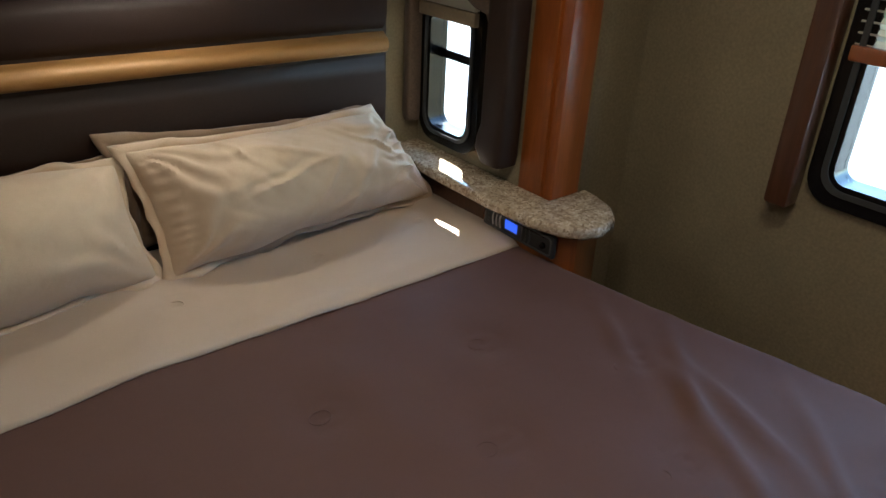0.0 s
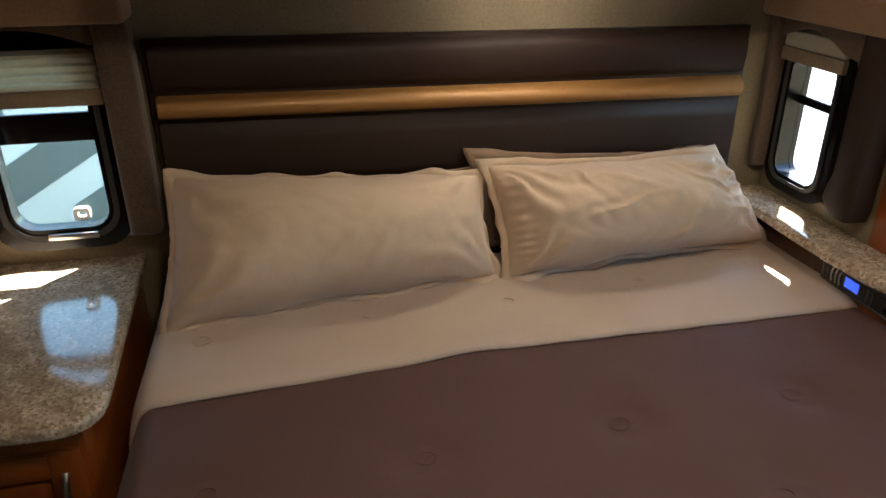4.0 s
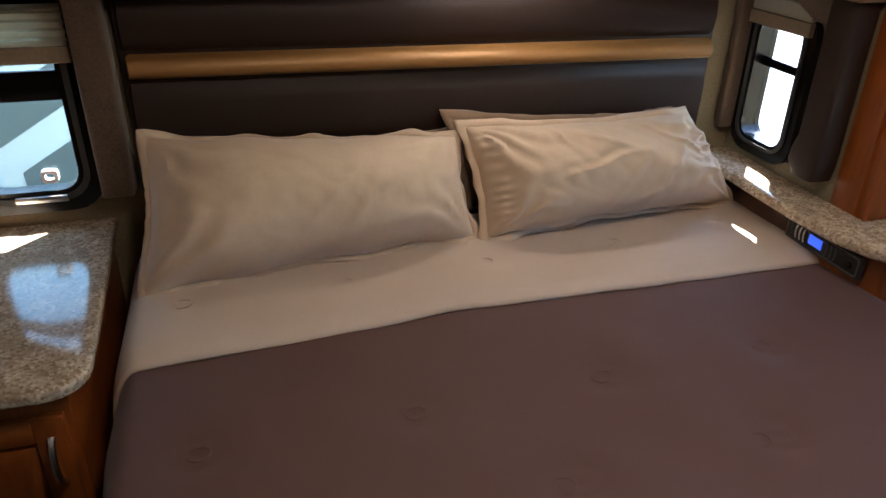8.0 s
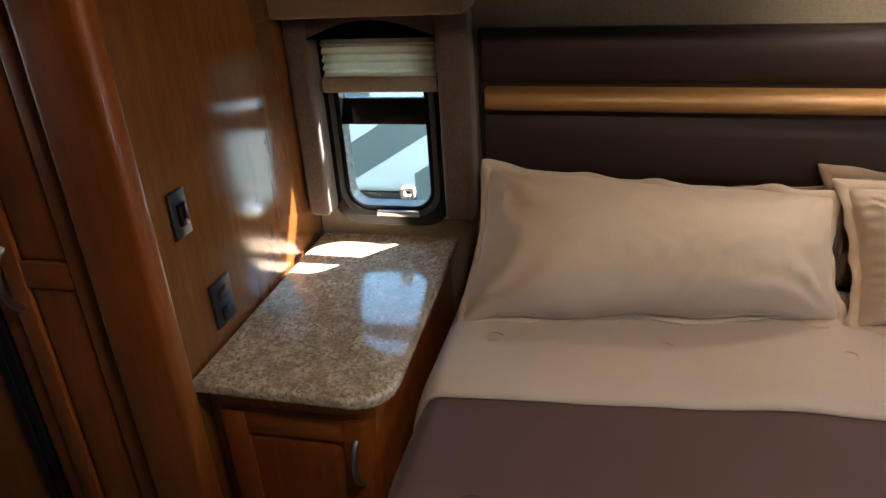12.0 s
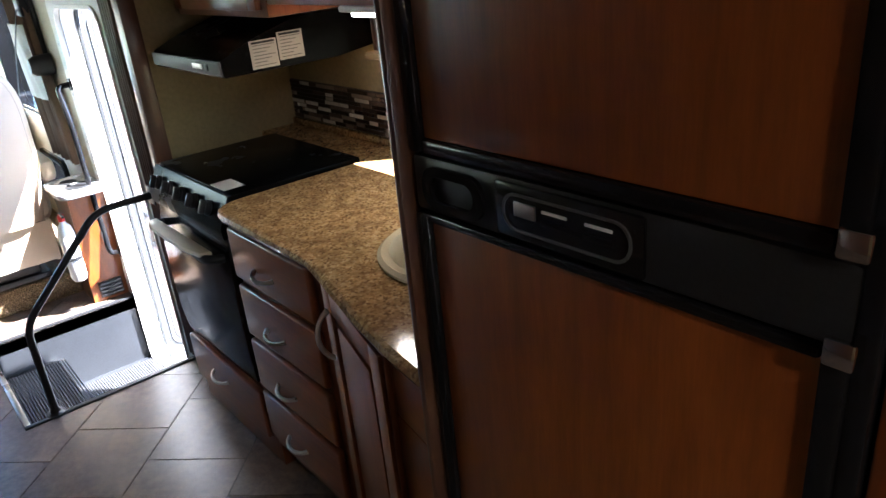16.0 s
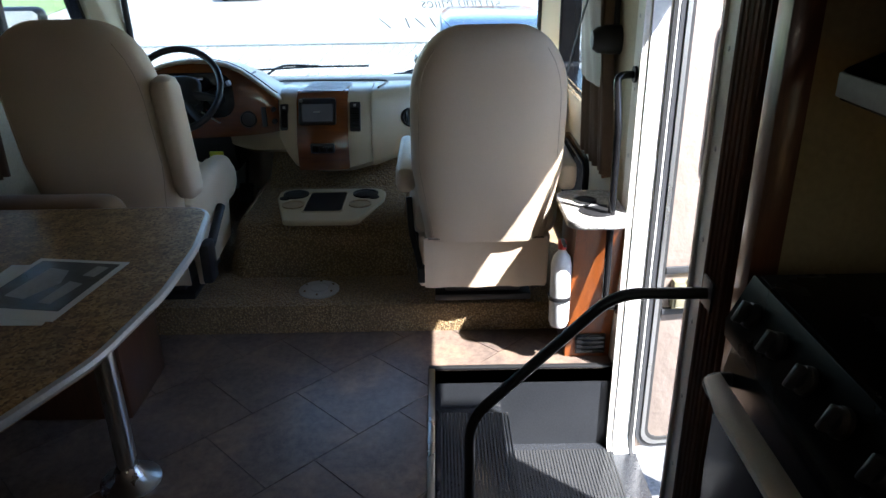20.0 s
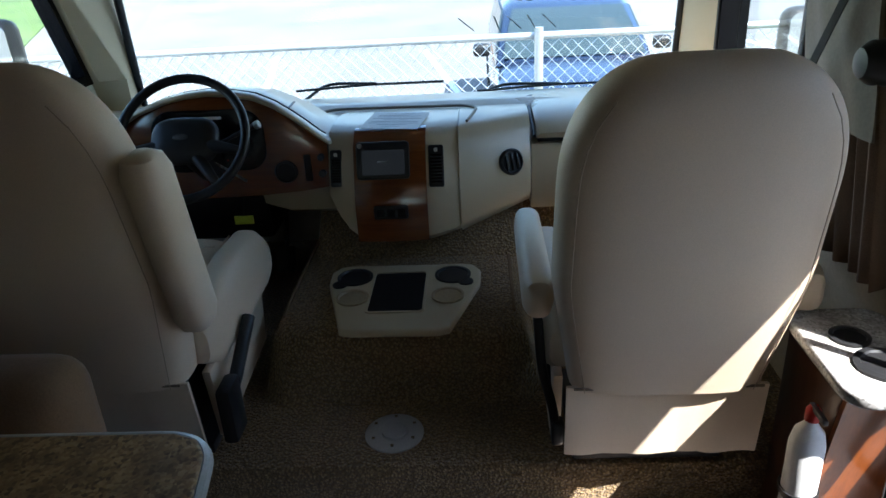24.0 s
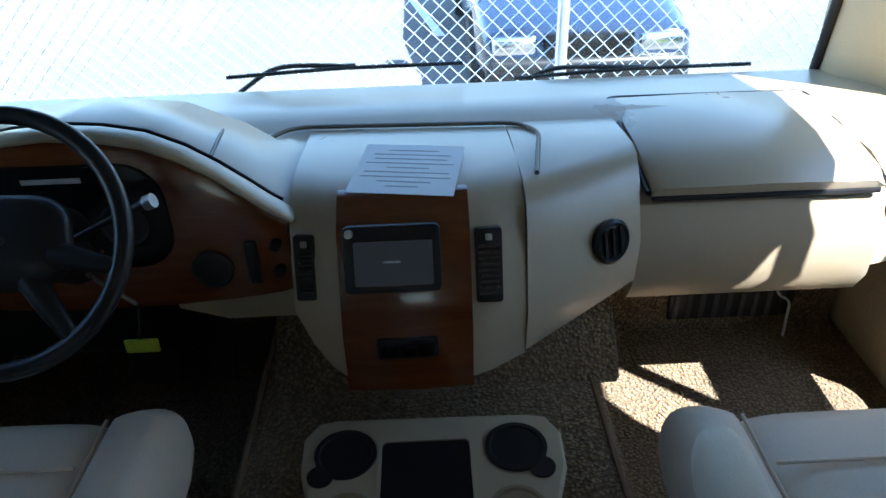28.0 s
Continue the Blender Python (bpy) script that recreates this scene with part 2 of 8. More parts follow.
LEDGE = plain("tan_valance_ledge", (0.26, 0.19, 0.095), 0.5)
WALL = plain("beige_wall_panel", (0.52, 0.45, 0.32), 0.6, 0, 90.0, 0.07, 3.0)
CREAM = plain("cream_plastic", (0.50, 0.41, 0.265), 0.45, 0, 300.0, 0.05, 3.0, 0.15, 0.0006)
DASH = plain("cream_dash_vinyl", (0.50, 0.405, 0.265), 0.30, 0, 500.0, 0.05, 3.0, 0.2, 0.0006, spec=0.65)
SEAT = plain("tan_seat_vinyl", (0.67, 0.545, 0.40), 0.5, 0, 420.0, 0.06, 4.0, 0.3, 0.0008)
BLACK = plain("black_plastic", (0.017, 0.017, 0.018), 0.38, 0, 200.0, 0.2, 5.0, spec=0.42)
BLACKGLOSS = plain("black_gloss", (0.009, 0.009, 0.010), 0.16, 0, 200.0, 0.2, 3.0, 0.0, spec=0.35)
ENAMEL = plain("black_enamel", (0.003, 0.003, 0.003), 0.25, 0, 200.0, 0.2, 3.0, 0.0, spec=0.05)
WELLGREY = plain("dark_grey_moulding", (0.026, 0.028, 0.032), 0.22, 0, 160.0, 0.15, 4.0, 0.08, 0.0006, spec=0.7)
DULLSILVER = plain("dull_silver_print", (0.07, 0.07, 0.07), 0.5)
FRAMEBLACK = plain("black_aluminium", (0.003, 0.003, 0.0035), 0.22, 0.0, 200.0, 0.2, 5.0, spec=0.3)
RUBBER = plain("dark_rubber", (0.03, 0.03, 0.03), 0.8, 0, 200.0, 0.2, 5.0)
STEEL = plain("brushed_steel", (0.55, 0.54, 0.52), 0.28, 1.0, 400.0, 0.08, 4.0)
CHROME = plain("chrome", (0.75, 0.74, 0.72), 0.12, 1.0, 80.0, 0.04, 3.0, 0.0)
WHITE = plain("white_paint", (0.78, 0.78, 0.76), 0.4, 0, 90.0, 0.05, 1.5)
DOORWHITE = plain("cream_door_skin", (0.74, 0.70, 0.63), 0.4, 0, 90.0, 0.05, 2.0)
DOORSKIN = plain("wavy_door_skin", (0.27, 0.215, 0.18), 0.4, 0, 9.0, 0.04, 2.0, 0.6, 0.014)
DOORTRIM = plain("dark_door_trim", (0.045, 0.046, 0.05), 0.45)
PRINTGREY = plain("grey_print", (0.42, 0.42, 0.42), 0.7)
CURTAINTIE = plain("tan_tie_back", (0.17, 0.13, 0.09), 0.5)
PAPER = plain("white_paper", (0.80, 0.80, 0.78), 0.7, 0, 400.0, 0.03, 4.0)
INK = plain("grey_ink", (0.10, 0.10, 0.10), 0.7)
HEADBOARD = plain("brown_vinyl", (0.030, 0.017, 0.013), 0.5, 0, 380.0, 0.12, 3.0, 0.25, 0.0008, spec=0.18)
GOLDROLL = plain("bronze_vinyl", (0.36, 0.185, 0.06), 0.38, 0.2, 380.0, 0.08, 3.0, 0.15, 0.0006)
COMFORTER = cloth("brown_comforter", (0.108, 0.055, 0.045), 0.65, 900.0, 0.08, 0.10, 7.0, 0.004)
SHEET = cloth("beige_sheet", (0.52, 0.41, 0.32), 0.8, 900.0, 0.06, 0.2, 8.0, 0.003)
PILLOW = cloth("beige_pillowcase", (0.58, 0.442, 0.318), 0.8, 900.0, 0.06, 0.2, 16.0, 0.006)
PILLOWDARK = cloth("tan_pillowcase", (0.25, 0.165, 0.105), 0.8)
SUEDE = cloth("brown_suede", (0.22, 0.13, 0.065), 0.9, 300.0, 0.12)
CURTAIN = cloth("brown_curtain", (0.17, 0.11, 0.075), 0.9, 500.0, 0.25)
SHADE = cloth("cream_pleated_shade", (0.62, 0.58, 0.47), 0.9, 400.0, 0.05)


def let_through(mat, share, col):
    """Thin cloth that passes a share of the light falling on its far side."""
    nt = mat.node_tree
    p = nt.nodes["Principled BSDF"]
    out = nt.nodes["Material Output"]
    tr = nt.nodes.new("ShaderNodeBsdfTranslucent")
    tr.inputs["Color"].default_value = (*col, 1)
    mx = nt.nodes.new("ShaderNodeMixShader")
    mx.inputs["Fac"].default_value = share
    nt.links.new(p.outputs["BSDF"], mx.inputs[1])
    nt.links.new(tr.outputs["BSDF"], mx.inputs[2])
    nt.links.new(mx.outputs["Shader"], out.inputs["Surface"])


let_through(SHADE, 0.5, (0.75, 0.70, 0.60))
SHADERAIL = plain("tan_shade_rail", (0.24, 0.18, 0.115), 0.5)
# Grey-tan paper, about half as bright as PAPER, for the hood leaflets.
LEAFLET = plain("grey_tan_leaflet_paper", (0.42, 0.40, 0.35), 0.7, 0, 400.0, 0.05, 4.0)
PANE = clear_pane("window_pane")
TINTPANE = clear_pane("tinted_pane", (0.46, 0.45, 0.36))
HALFTINT = clear_pane("lightly_tinted_pane", (0.62, 0.70, 0.66))
TILE = tile_mat("slate_look_tile")
GROUT = plain("dark_grout", (0.085, 0.066, 0.055), 0.8, 0, 200.0, 0.2)
MOSAIC = random_tint("mosaic_glass", [(0.0, (0.022, 0.013, 0.011)), (0.45, (0.05, 0.03, 0.022)), (0.66, (0.10, 0.07, 0.055)), (0.80, (0.34, 0.28, 0.22)), (1.0, (0.78, 0.74, 0.66))], 0.15)
SINK = plain("bisque_acrylic", (0.62, 0.51, 0.32), 0.22, 0, 200.0, 0.03, 3.0, 0.0)
SCREEN = glow("lit_screen", (0.30, 0.35, 0.40), 0.006)
SCREEN.node_tree.nodes["Principled BSDF"].inputs["Base Color"].default_value = (0.02, 0.022, 0.025, 1)
BLUELCD = glow("blue_display", (0.04, 0.10, 0.7), 0.10)
YELLOW = plain("yellow_tag", (0.62, 0.66, 0.05), 0.5)
RED = plain("red_plastic", (0.5, 0.03, 0.02), 0.4)
TWINGLOW = glow("twin_lamp_lens", (1.0, 0.87, 0.70), 2.4)
KITGLOW = glow("kitchen_lamp_lens", (1.0, 0.87, 0.70), 2.3)
# Glow of the unseen ceiling lamps added to brighten the bedroom.
BEDFILLGLOW = glow("bed_fill_lens", (1.0, 0.82, 0.60), 7.5)
ASPHALT = plain("sunlit_asphalt", (0.17, 0.168, 0.165), 0.9, 0, 60.0, 0.35, 0.35, 0.5, 0.006)
GRASS = plain("lawn", (0.09, 0.15, 0.035), 0.95, 0, 30.0, 0.45, 0.6, 0.8, 0.02)
MOUNT = plain("dull_aluminium", (0.55, 0.55, 0.55), 0.42, 0.5, 200.0, 0.08)
GALV = plain("galvanised_wire", (0.60, 0.61, 0.61), 0.4, 0.7, 80.0, 0.1)
NAVY = plain("navy_car_paint", (0.015, 0.028, 0.065), 0.2, 0.2, 80.0, 0.05, 2.0, 0.0, coat=1.0)
SILVER = plain("silver_car_paint", (0.08, 0.09, 0.105), 0.25, 0.4, 80.0, 0.05, 2.0, 0.0, coat=1.0)
CARGLASS = plain("dark_car_glass", (0.03, 0.045, 0.05), 0.05, 0, 80.0, 0.05, 2.0, 0.0)
BRICK = plain("red_brick", (0.29, 0.165, 0.11), 0.9, 0, 8.0, 0.25, 0.5)
GREYSTRIPE = plain("grey_decal", (0.16, 0.18, 0.17), 0.4)
VISOR = glass_mat("smoked_visor", (0.40, 0.33, 0.27), 0.15)
MARKER = plain("window_marker", (0.30, 0.28, 0.28), 0.8)
VALANCE = cloth("valance_fabric", (0.10, 0.064, 0.042), 0.85, 300.0, 0.3)

# ---- mesh helpers ----
ORIGIN = {}


def thing(name, label, category, at=(0, 0, 0), group="", kind=""):
    ob = new(name)
    ob.location = at
    ob.empty_display_size = 0.1
    ORIGIN[ob] = Vector(at)
    return tagged(ob, label, category, group, kind)


def to_mesh(name, bm, mat, smooth=True, shift=None):
    if shift is not None:
        bmesh.ops.translate(bm, verts=bm.verts, vec=-shift)
    bmesh.ops.recalc_face_normals(bm, faces=bm.faces)
    me = bpy.data.meshes.new(name)
    bm.to_mesh(me)
    bm.free()
    me.materials.append(mat)
    if smooth:
        me.polygons.foreach_set("use_smooth", [True] * len(me.polygons))
        me.set_sharp_from_angle(angle=radians(40))
    return me


def part(name, bm, mat, parent, label="", smooth=True):
    """Links bm, given in world places, as one mesh under parent."""
    base = ORIGIN[parent]
    ob = new(name, to_mesh(name, bm, mat, smooth, base))
    ob.parent = parent
    ORIGIN[ob] = base
    if label:
        tagged(ob, label)
    return ob


def solid(name, bm, mat, label, category, group="", kind="", smooth=True):
    """A thing of one mesh."""
    lo = [min(v.co[k] for v in bm.verts) for k in range(3)]
    hi = [max(v.co[k] for v in bm.verts) for k in range(3)]
    at = Vector(((lo[0] + hi[0]) / 2, (lo[1] + hi[1]) / 2, lo[2]))
    ob = new(name, to_mesh(name, bm, mat, smooth, at))
    ob.location = at
    ORIGIN[ob] = at
    return tagged(ob, label, category, group, kind)


def box(x0, x1, y0, y1, z0, z1, r=0.0, seg=2, bm=None):
    b = bmesh.new()
    bmesh.ops.create_cube(b, size=1.0)
    for v in b.verts:
        v.co = ((x0 + x1) / 2 + v.co.x * (x1 - x0), (y0 + y1) / 2 + v.co.y * (y1 - y0), (z0 + z1) / 2 + v.co.z * (z1 - z0))
    if r > 0:
        bmesh.ops.bevel(b, geom=b.edges[:], offset=r, segments=seg, affect="EDGES", profile=0.5)
    return joined(bm, b)


def joined(bm, b):
    if bm is None:
        return b
    me = bpy.data.meshes.new("tmp")
    b.to_mesh(me)
    b.free()
    bm.from_mesh(me)
    bpy.data.meshes.remove(me)
    return bm


def prism(pts, a, b, axis="z", r=0.0, seg=2, bm=None):
    """A polygon drawn in the plane across axis, pushed from a to b."""
    q = bmesh.new()
    place = {"z": lambda u, v, w: (u, v, w), "y": lambda u, v, w: (u, w, v), "x": lambda u, v, w: (w, u, v)}[axis]
    lo = [q.verts.new(place(u, v, a)) for u, v in pts]
    hi = [q.verts.new(place(u, v, b)) for u, v in pts]
    q.faces.new(lo)
    q.faces.new(hi[::-1])
    n = len(pts)
    for i in range(n):
        q.faces.new((lo[i], hi[i], hi[(i + 1) % n], lo[(i + 1) % n]))
    bmesh.ops.recalc_face_normals(q, faces=q.faces)
    if r > 0:
        caps = [f for f in q.faces if len(f.verts) == n and n != 4] or [f for f in q.faces if all(v in lo for v in f.verts) or all(v in hi for v in f.verts)]
        es = list({e for f in caps for e in f.edges})
        bmesh.ops.bevel(q, geom=es, offset=r, segments=seg, affect="EDGES", profile=0.5)
    return joined(bm, q)


def rounded(x0, x1, y0, y1, r, n=5):
    """Corner points of a rectangle with rounded corners."""
    pts = []
    for cx, cy, a in ((x1 - r, y1 - r, 0), (x0 + r, y1 - r, 90), (x0 + r, y0 + r, 180), (x1 - r, y0 + r, 270)):
        for k in range(n + 1):
            t = radians(a + 90 * k / n)
            pts.append((cx + r * math.cos(t), cy + r * math.sin(t)))
    return pts


def ring(outer, inner, a, b, axis="y", bm=None):
    """A frame between two outlines with the same number of points."""
    q = bmesh.new()
    place = {"z": lambda u, v, w: (u, v, w), "y": lambda u, v, w: (u, w, v), "x": lambda u, v, w: (w, u, v)}[axis]
    rows = [[q.verts.new(place(u, v, w)) for u, v in pts] for pts, w in ((outer, a), (outer, b), (inner, b), (inner, a))]
    n = len(outer)
    for k in range(4):
        s, t = rows[k], rows[(k + 1) % 4]
        for i in range(n):
            q.faces.new((s[i], s[(i + 1) % n], t[(i + 1) % n], t[i]))
    return joined(bm, q)


def tube(pts, r, n=10, bm=None, closed=False):
    q = bmesh.new()
    pts = [Vector(p) for p in pts]
    m = len(pts)
    prev, rows = None, []
    for i, p in enumerate(pts):
        if closed:
            d = (pts[(i + 1) % m] - pts[i - 1]).normalized()
        else:
            d = (pts[min(i + 1, m - 1)] - pts[max(i - 1, 0)]).normalized()
        if prev is None:
            prev = Vector((0, 0, 1)) if abs(d.z) < 0.9 else Vector((1, 0, 0))
        u = (prev - d * prev.dot(d)).normalized()
        prev = u
        w = d.cross(u)
        rad = r[i] if isinstance(r, (list, tuple)) else r
        rows.append([q.verts.new(p + rad * (u * math.cos(2 * math.pi * k / n) + w * math.sin(2 * math.pi * k / n))) for k in range(n)])
    for i in range(m if closed else m - 1):
        s, t = rows[i], rows[(i + 1) % m]
        for k in range(n):
            q.faces.new((s[k], s[(k + 1) % n], t[(k + 1) % n], t[k]))
    if not closed:
        q.faces.new(rows[0][::-1])
        q.faces.new(rows[-1])
    return joined(bm, q)


def bent(pts, r=0.05, n=5):
    """A polyline with its corners rounded."""
    pts = [Vector(p) for p in pts]
    out = [pts[0]]
    for a, b, c in zip(pts, pts[1:], pts[2:]):
        d1, d2 = (a - b), (c - b)
        k = min(r, d1.length * 0.49, d2.length * 0.49)
        p, s = b + d1.normalized() * k, b + d2.normalized() * k
        for i in range(n + 1):
            t = i / n
            out.append(p * (1 - t) ** 2 + b * 2 * t * (1 - t) + s * t * t)
    out.append(pts[-1])
    return out


def lathe(profile, at, axis="z", n=28, bm=None, caps=True):
    """Profile of (radius, height) turned about an axis through at."""
    q = bmesh.new()
    place = {"z": lambda c, s, h: (c, s, h), "y": lambda c, s, h: (c, h, s), "x": lambda c, s, h: (h, c, s)}[axis]
    rows = []
    for rad, h in profile:
        rows.append([q.verts.new(Vector(at) + Vector(place(rad * math.cos(2 * math.pi * k / n), rad * math.sin(2 * math.pi * k / n), h))) for k in range(n)])
    for s, t in zip(rows, rows[1:]):
        for k in range(n):
            q.faces.new((s[k], s[(k + 1) % n], t[(k + 1) % n], t[k]))
    if caps and profile[0][0] > 1e-6:
        q.faces.new(rows[0][::-1])
    if caps and profile[-1][0] > 1e-6:
        q.faces.new(rows[-1])
    bmesh.ops.remove_doubles(q, verts=q.verts, dist=1e-6)
    return joined(bm, q)


def loft(rings, bm=None, caps=True):
    """Skin over rings of points."""
    q = bmesh.new()
    rows = [[q.verts.new(p) for p in rr] for rr in rings]
    n = len(rows[0])
    for s, t in zip(rows, rows[1:]):
        for k in range(n):
            q.faces.new((s[k], s[(k + 1) % n], t[(k + 1) % n], t[k]))
    if caps:
        q.faces.new(rows[0][::-1])
        q.faces.new(rows[-1])
    return joined(bm, q)


def oval(c, u, v, hu, hv, e=3.0, n=28):
    """Superellipse ring about c in the directions u and v."""
    c, u, v = Vector(c), Vector(u), Vector(v)
    out = []
    for k in range(n):
        t = 2 * math.pi * k / n
        a, b = math.cos(t), math.sin(t)
        out.append(c + u * hu * math.copysign(abs(a) ** (2 / e), a) + v * hv * math.copysign(abs(b) ** (2 / e), b))
    return out


def puff(c, u, v, w, hu, hv, hw, e=3.5, n=32, m=14, bm=None, wob=0.0, seed=0.0):
    """A stuffed shape: superellipse in u, v and round in w."""
    c, u, v, w = Vector(c), Vector(u), Vector(v), Vector(w)
    rings = []
    for i in range(m + 1):
        t = -math.pi / 2 + math.pi * i / m
        s = abs(math.cos(t)) ** 0.55
        rr = oval(c + w * hw * math.sin(t), u, v, hu * max(s, 0.02), hv * max(s, 0.02), e, n)
        if wob:
            rr = [p + w * wob * noise.noise(p * 7 + Vector((seed, 0, 0))) + v * wob * 0.5 * noise.noise(p * 11 + Vector((0, seed, 3))) for p in rr]
        rings.append(rr)
    return loft(rings, bm)


def wall_with(name, plane, at, thick, u0, u1, z0, z1, holes, mat, label, category="wall"):
    """A wall across x or y with openings cut through it; holes are (u0, u1, z0, z1)."""
    bm = bmesh.new()
    us = sorted({u0, u1, *[h[0] for h in holes], *[h[1] for h in holes]})
    zs = sorted({z0, z1, *[h[2] for h in holes], *[h[3] for h in holes]})
    for a, b in zip(us, us[1:]):
        run = None
        for c, d in zip(zs, zs[1:]):
            open_here = any(h[0] - 1e-6 <= a and b <= h[1] + 1e-6 and h[2] - 1e-6 <= c and d <= h[3] + 1e-6 for h in holes)
            if open_here:
                if run:
                    _slab(bm, plane, at, thick, a, b, *run)
                run = None
            else:
                run = (run[0], d) if run else (c, d)
        if run:
            _slab(bm, plane, at, thick, a, b, *run)
    bmesh.ops.remove_doubles(bm, verts=bm.verts, dist=1e-5)
    return solid(name, bm, mat, label, category, kind="structure", smooth=False)


def _slab(bm, plane, at, thick, a, b, c, d):
    if plane == "y":
        box(a, b, at, at + thick, c, d, bm=bm)
    else:
        box(at, at + thick, a, b, c, d, bm=bm)

# ---- setting: floors, walls, ceilings ----
XR, XF = 1.68, -6.16          # rear wall, foot of the windscreen
YC, YD = 1.22, -1.13          # slide-out edge and driver-side wall face
YK = 1.28                     # kerb-side wall face beside the door and cockpit
WX0, WX1, WY0 = -4.37, -3.56, 0.615   # step well
CEIL = 1.98
GROUND = -0.85

bm = prism([(-4.66, YD), (XR, YD), (XR, YC), (-3.405, YC), (-3.405, YK), (WX1, YK), (WX1, WY0), (WX0, WY0), (WX0, YK), (-4.66, YK)], -0.06, -0.004)
floor_ob = solid("floor", bm, GROUT, "dark grout bed under slate-look floor tiles", "floor", kind="structure", smooth=False)
solid("floor_slide_out", box(-3.359, 1.42, YC + 0.002, 1.84, -0.05, -0.006), GROUT, "plain dark floor of the slide-out under the cabinets", "floor", kind="structure")

# cockpit floor, raised and carpeted
bm = prism([(-4.66, -0.06), (-4.66, 0.085), (-4.675, 0.112), (-4.70, 0.12), (-6.2, 0.12), (-6.2, -0.06)], YD + 0.001, YK - 0.001, "y")
solid("cockpit_floor", bm, CARPET, "tan pile carpet over the raised cockpit floor", "carpet", kind="structure")

side_win = (-5.895, -4.905, 0.80, 1.50)
low_win = (-5.60, -5.08, 0.20, 0.56)
door_hole = (-4.375, -3.735, -0.36, 1.375)
wall_with("wall_kerb_side", "y", YK, 0.08, -6.16, -3.405, -0.5, CEIL, [side_win, low_win, door_hole], WALL, "beige vinyl-clad side wall with the entry door opening")
wall_with("wall_over_slide", "y", YC, 0.0595, -3.46, 1.4424, 1.80, CEIL, [], WALL, "beige wall strip above the slide-out opening")
wall_with("wall_kerb_rear", "y", YC, 0.05, 1.4425, XR + 0.05, -0.5, CEIL, [], WALLPAPER, "tan wallpapered side wall behind the slide-out")
rear_win = (-0.35, 0.72, 0.94, 1.52)
wall_with("wall_rear", "x", XR, 0.05, YD, YC, -0.5, CEIL, [rear_win], WALLPAPER, "tan textured wallpaper on the rear wall")
drv_win = (-6.03, -4.95, 0.90, 1.50)
wall_with("wall_driver_side", "y", YD - 0.05, 0.05, -6.16, -4.56, -0.5, CEIL, [drv_win], WALL, "beige driver-side wall with the cockpit window")
# Out of view; dark wood chosen to take bounced light off seat and fridge.
wall_with("wall_driver_side_living", "y", YD - 0.05, 0.05, -4.559, -0.701, -0.5, CEIL, [], WOOD_DARK, "unseen driver-side wall made of dark wood to cut bounced light")
wall_with("wall_driver_side_bedroom", "y", YD - 0.05, 0.05, -0.70, XR + 0.05, -0.5, CEIL, [], WALLPAPER, "tan wallpapered driver-side wall")
solid("ceiling", box(-6.2, XR + 0.05, YD - 0.05, YK + 0.08, CEIL, CEIL + 0.05), plain("ceiling_vinyl", (0.40, 0.37, 0.31), 0.7), "beige padded vinyl ceiling", "ceiling", kind="structure")
solid("ceiling_slide_out", box(-3.359, 1.42, YC + 0.02, 1.84, 1.76, 1.7985), plain("slide_ceiling_vinyl", (0.62, 0.58, 0.50), 0.7), "off-white ceiling of the slide-out", "ceiling", kind="structure")

# slide-out walls
kit_win = (-2.575, -1.87, 0.955, 1.36)
bed_win = (-0.628, -0.354, 0.835, 1.295)
end_win = (1.440, 1.660, 0.868, 1.235)
wall_with("wall_slide_out", "y", 1.79, 0.04, -3.359, -0.692, -0.05, 1.76, [kit_win], KITCHENWALL, "tan outer wall of the slide-out")
wall_with("wall_bedroom", "y", 1.70, 0.035, -0.691, 1.42, -0.05, 1.76, [bed_win], WALLPAPER, "tan speckled wallpaper behind the bed")
wall_with("wall_slide_out_step", "x", -0.712, 0.02, 1.736, 1.83, -0.05, 1.76, [], WALL, "plain step in the slide-out wall")
wall_with("wall_slide_out_rear_end", "x", 1.335, 0.04, 1.276, 1.699, -0.05, 1.76, [end_win], WALLPAPER, "tan wallpapered rear end of the slide-out")
# Reaches past the outer wall as an unseen flange that shades the step well.
wall_with("wall_slide_out_front_end", "x", -3.40, 0.04, 1.281, 1.93, -0.05, 1.7985, [], KITCHENWALL, "tan front end wall of the slide-out beside the stove")
# outer skins that close the place below
solid("wall_front_cap_lower", box(-6.22, -6.17, YD - 0.05, YK + 0.08, -0.5, 0.70), WHITE, "white front cap under the windscreen", "wall", kind="structure")
solid("wall_front_cap_upper", box(-6.10, -6.04, YD - 0.05, YK + 0.08, 1.414, CEIL), plain("front_header", (0.09, 0.085, 0.08), 0.7), "dark header above the windscreen", "wall", kind="structure")

# ---- step well ----
well = thing("step_well", "black moulded entry step well with ribbed rubber tread", "steps", (-3.95, 0.9, -0.36), kind="structure")
part("front_wall", box(WX0 - 0.012, WX0, WY0 - 0.012, YK + 0.07, -0.36, -0.004), WELLGREY, well, "glossy dark plastic side")
part("rear_wall", box(WX1, WX1 + 0.012, WY0 - 0.012, YK + 0.07, -0.36, -0.004), WELLGREY, well)
part("back_wall", box(WX0, WX1, WY0 - 0.012, WY0, -0.36, -0.004), WELLGREY, well)
part("bottom", box(WX0, WX1, WY0, YK + 0.08, -0.37, -0.34), WELLGREY, well)
part("tread", box(WX0 + 0.002, WX1 - 0.002, WY0 + 0.001, 0.86, -0.34, -0.165, 0.008), WELLGREY, well, "dark moulded tread")
rib0 = None
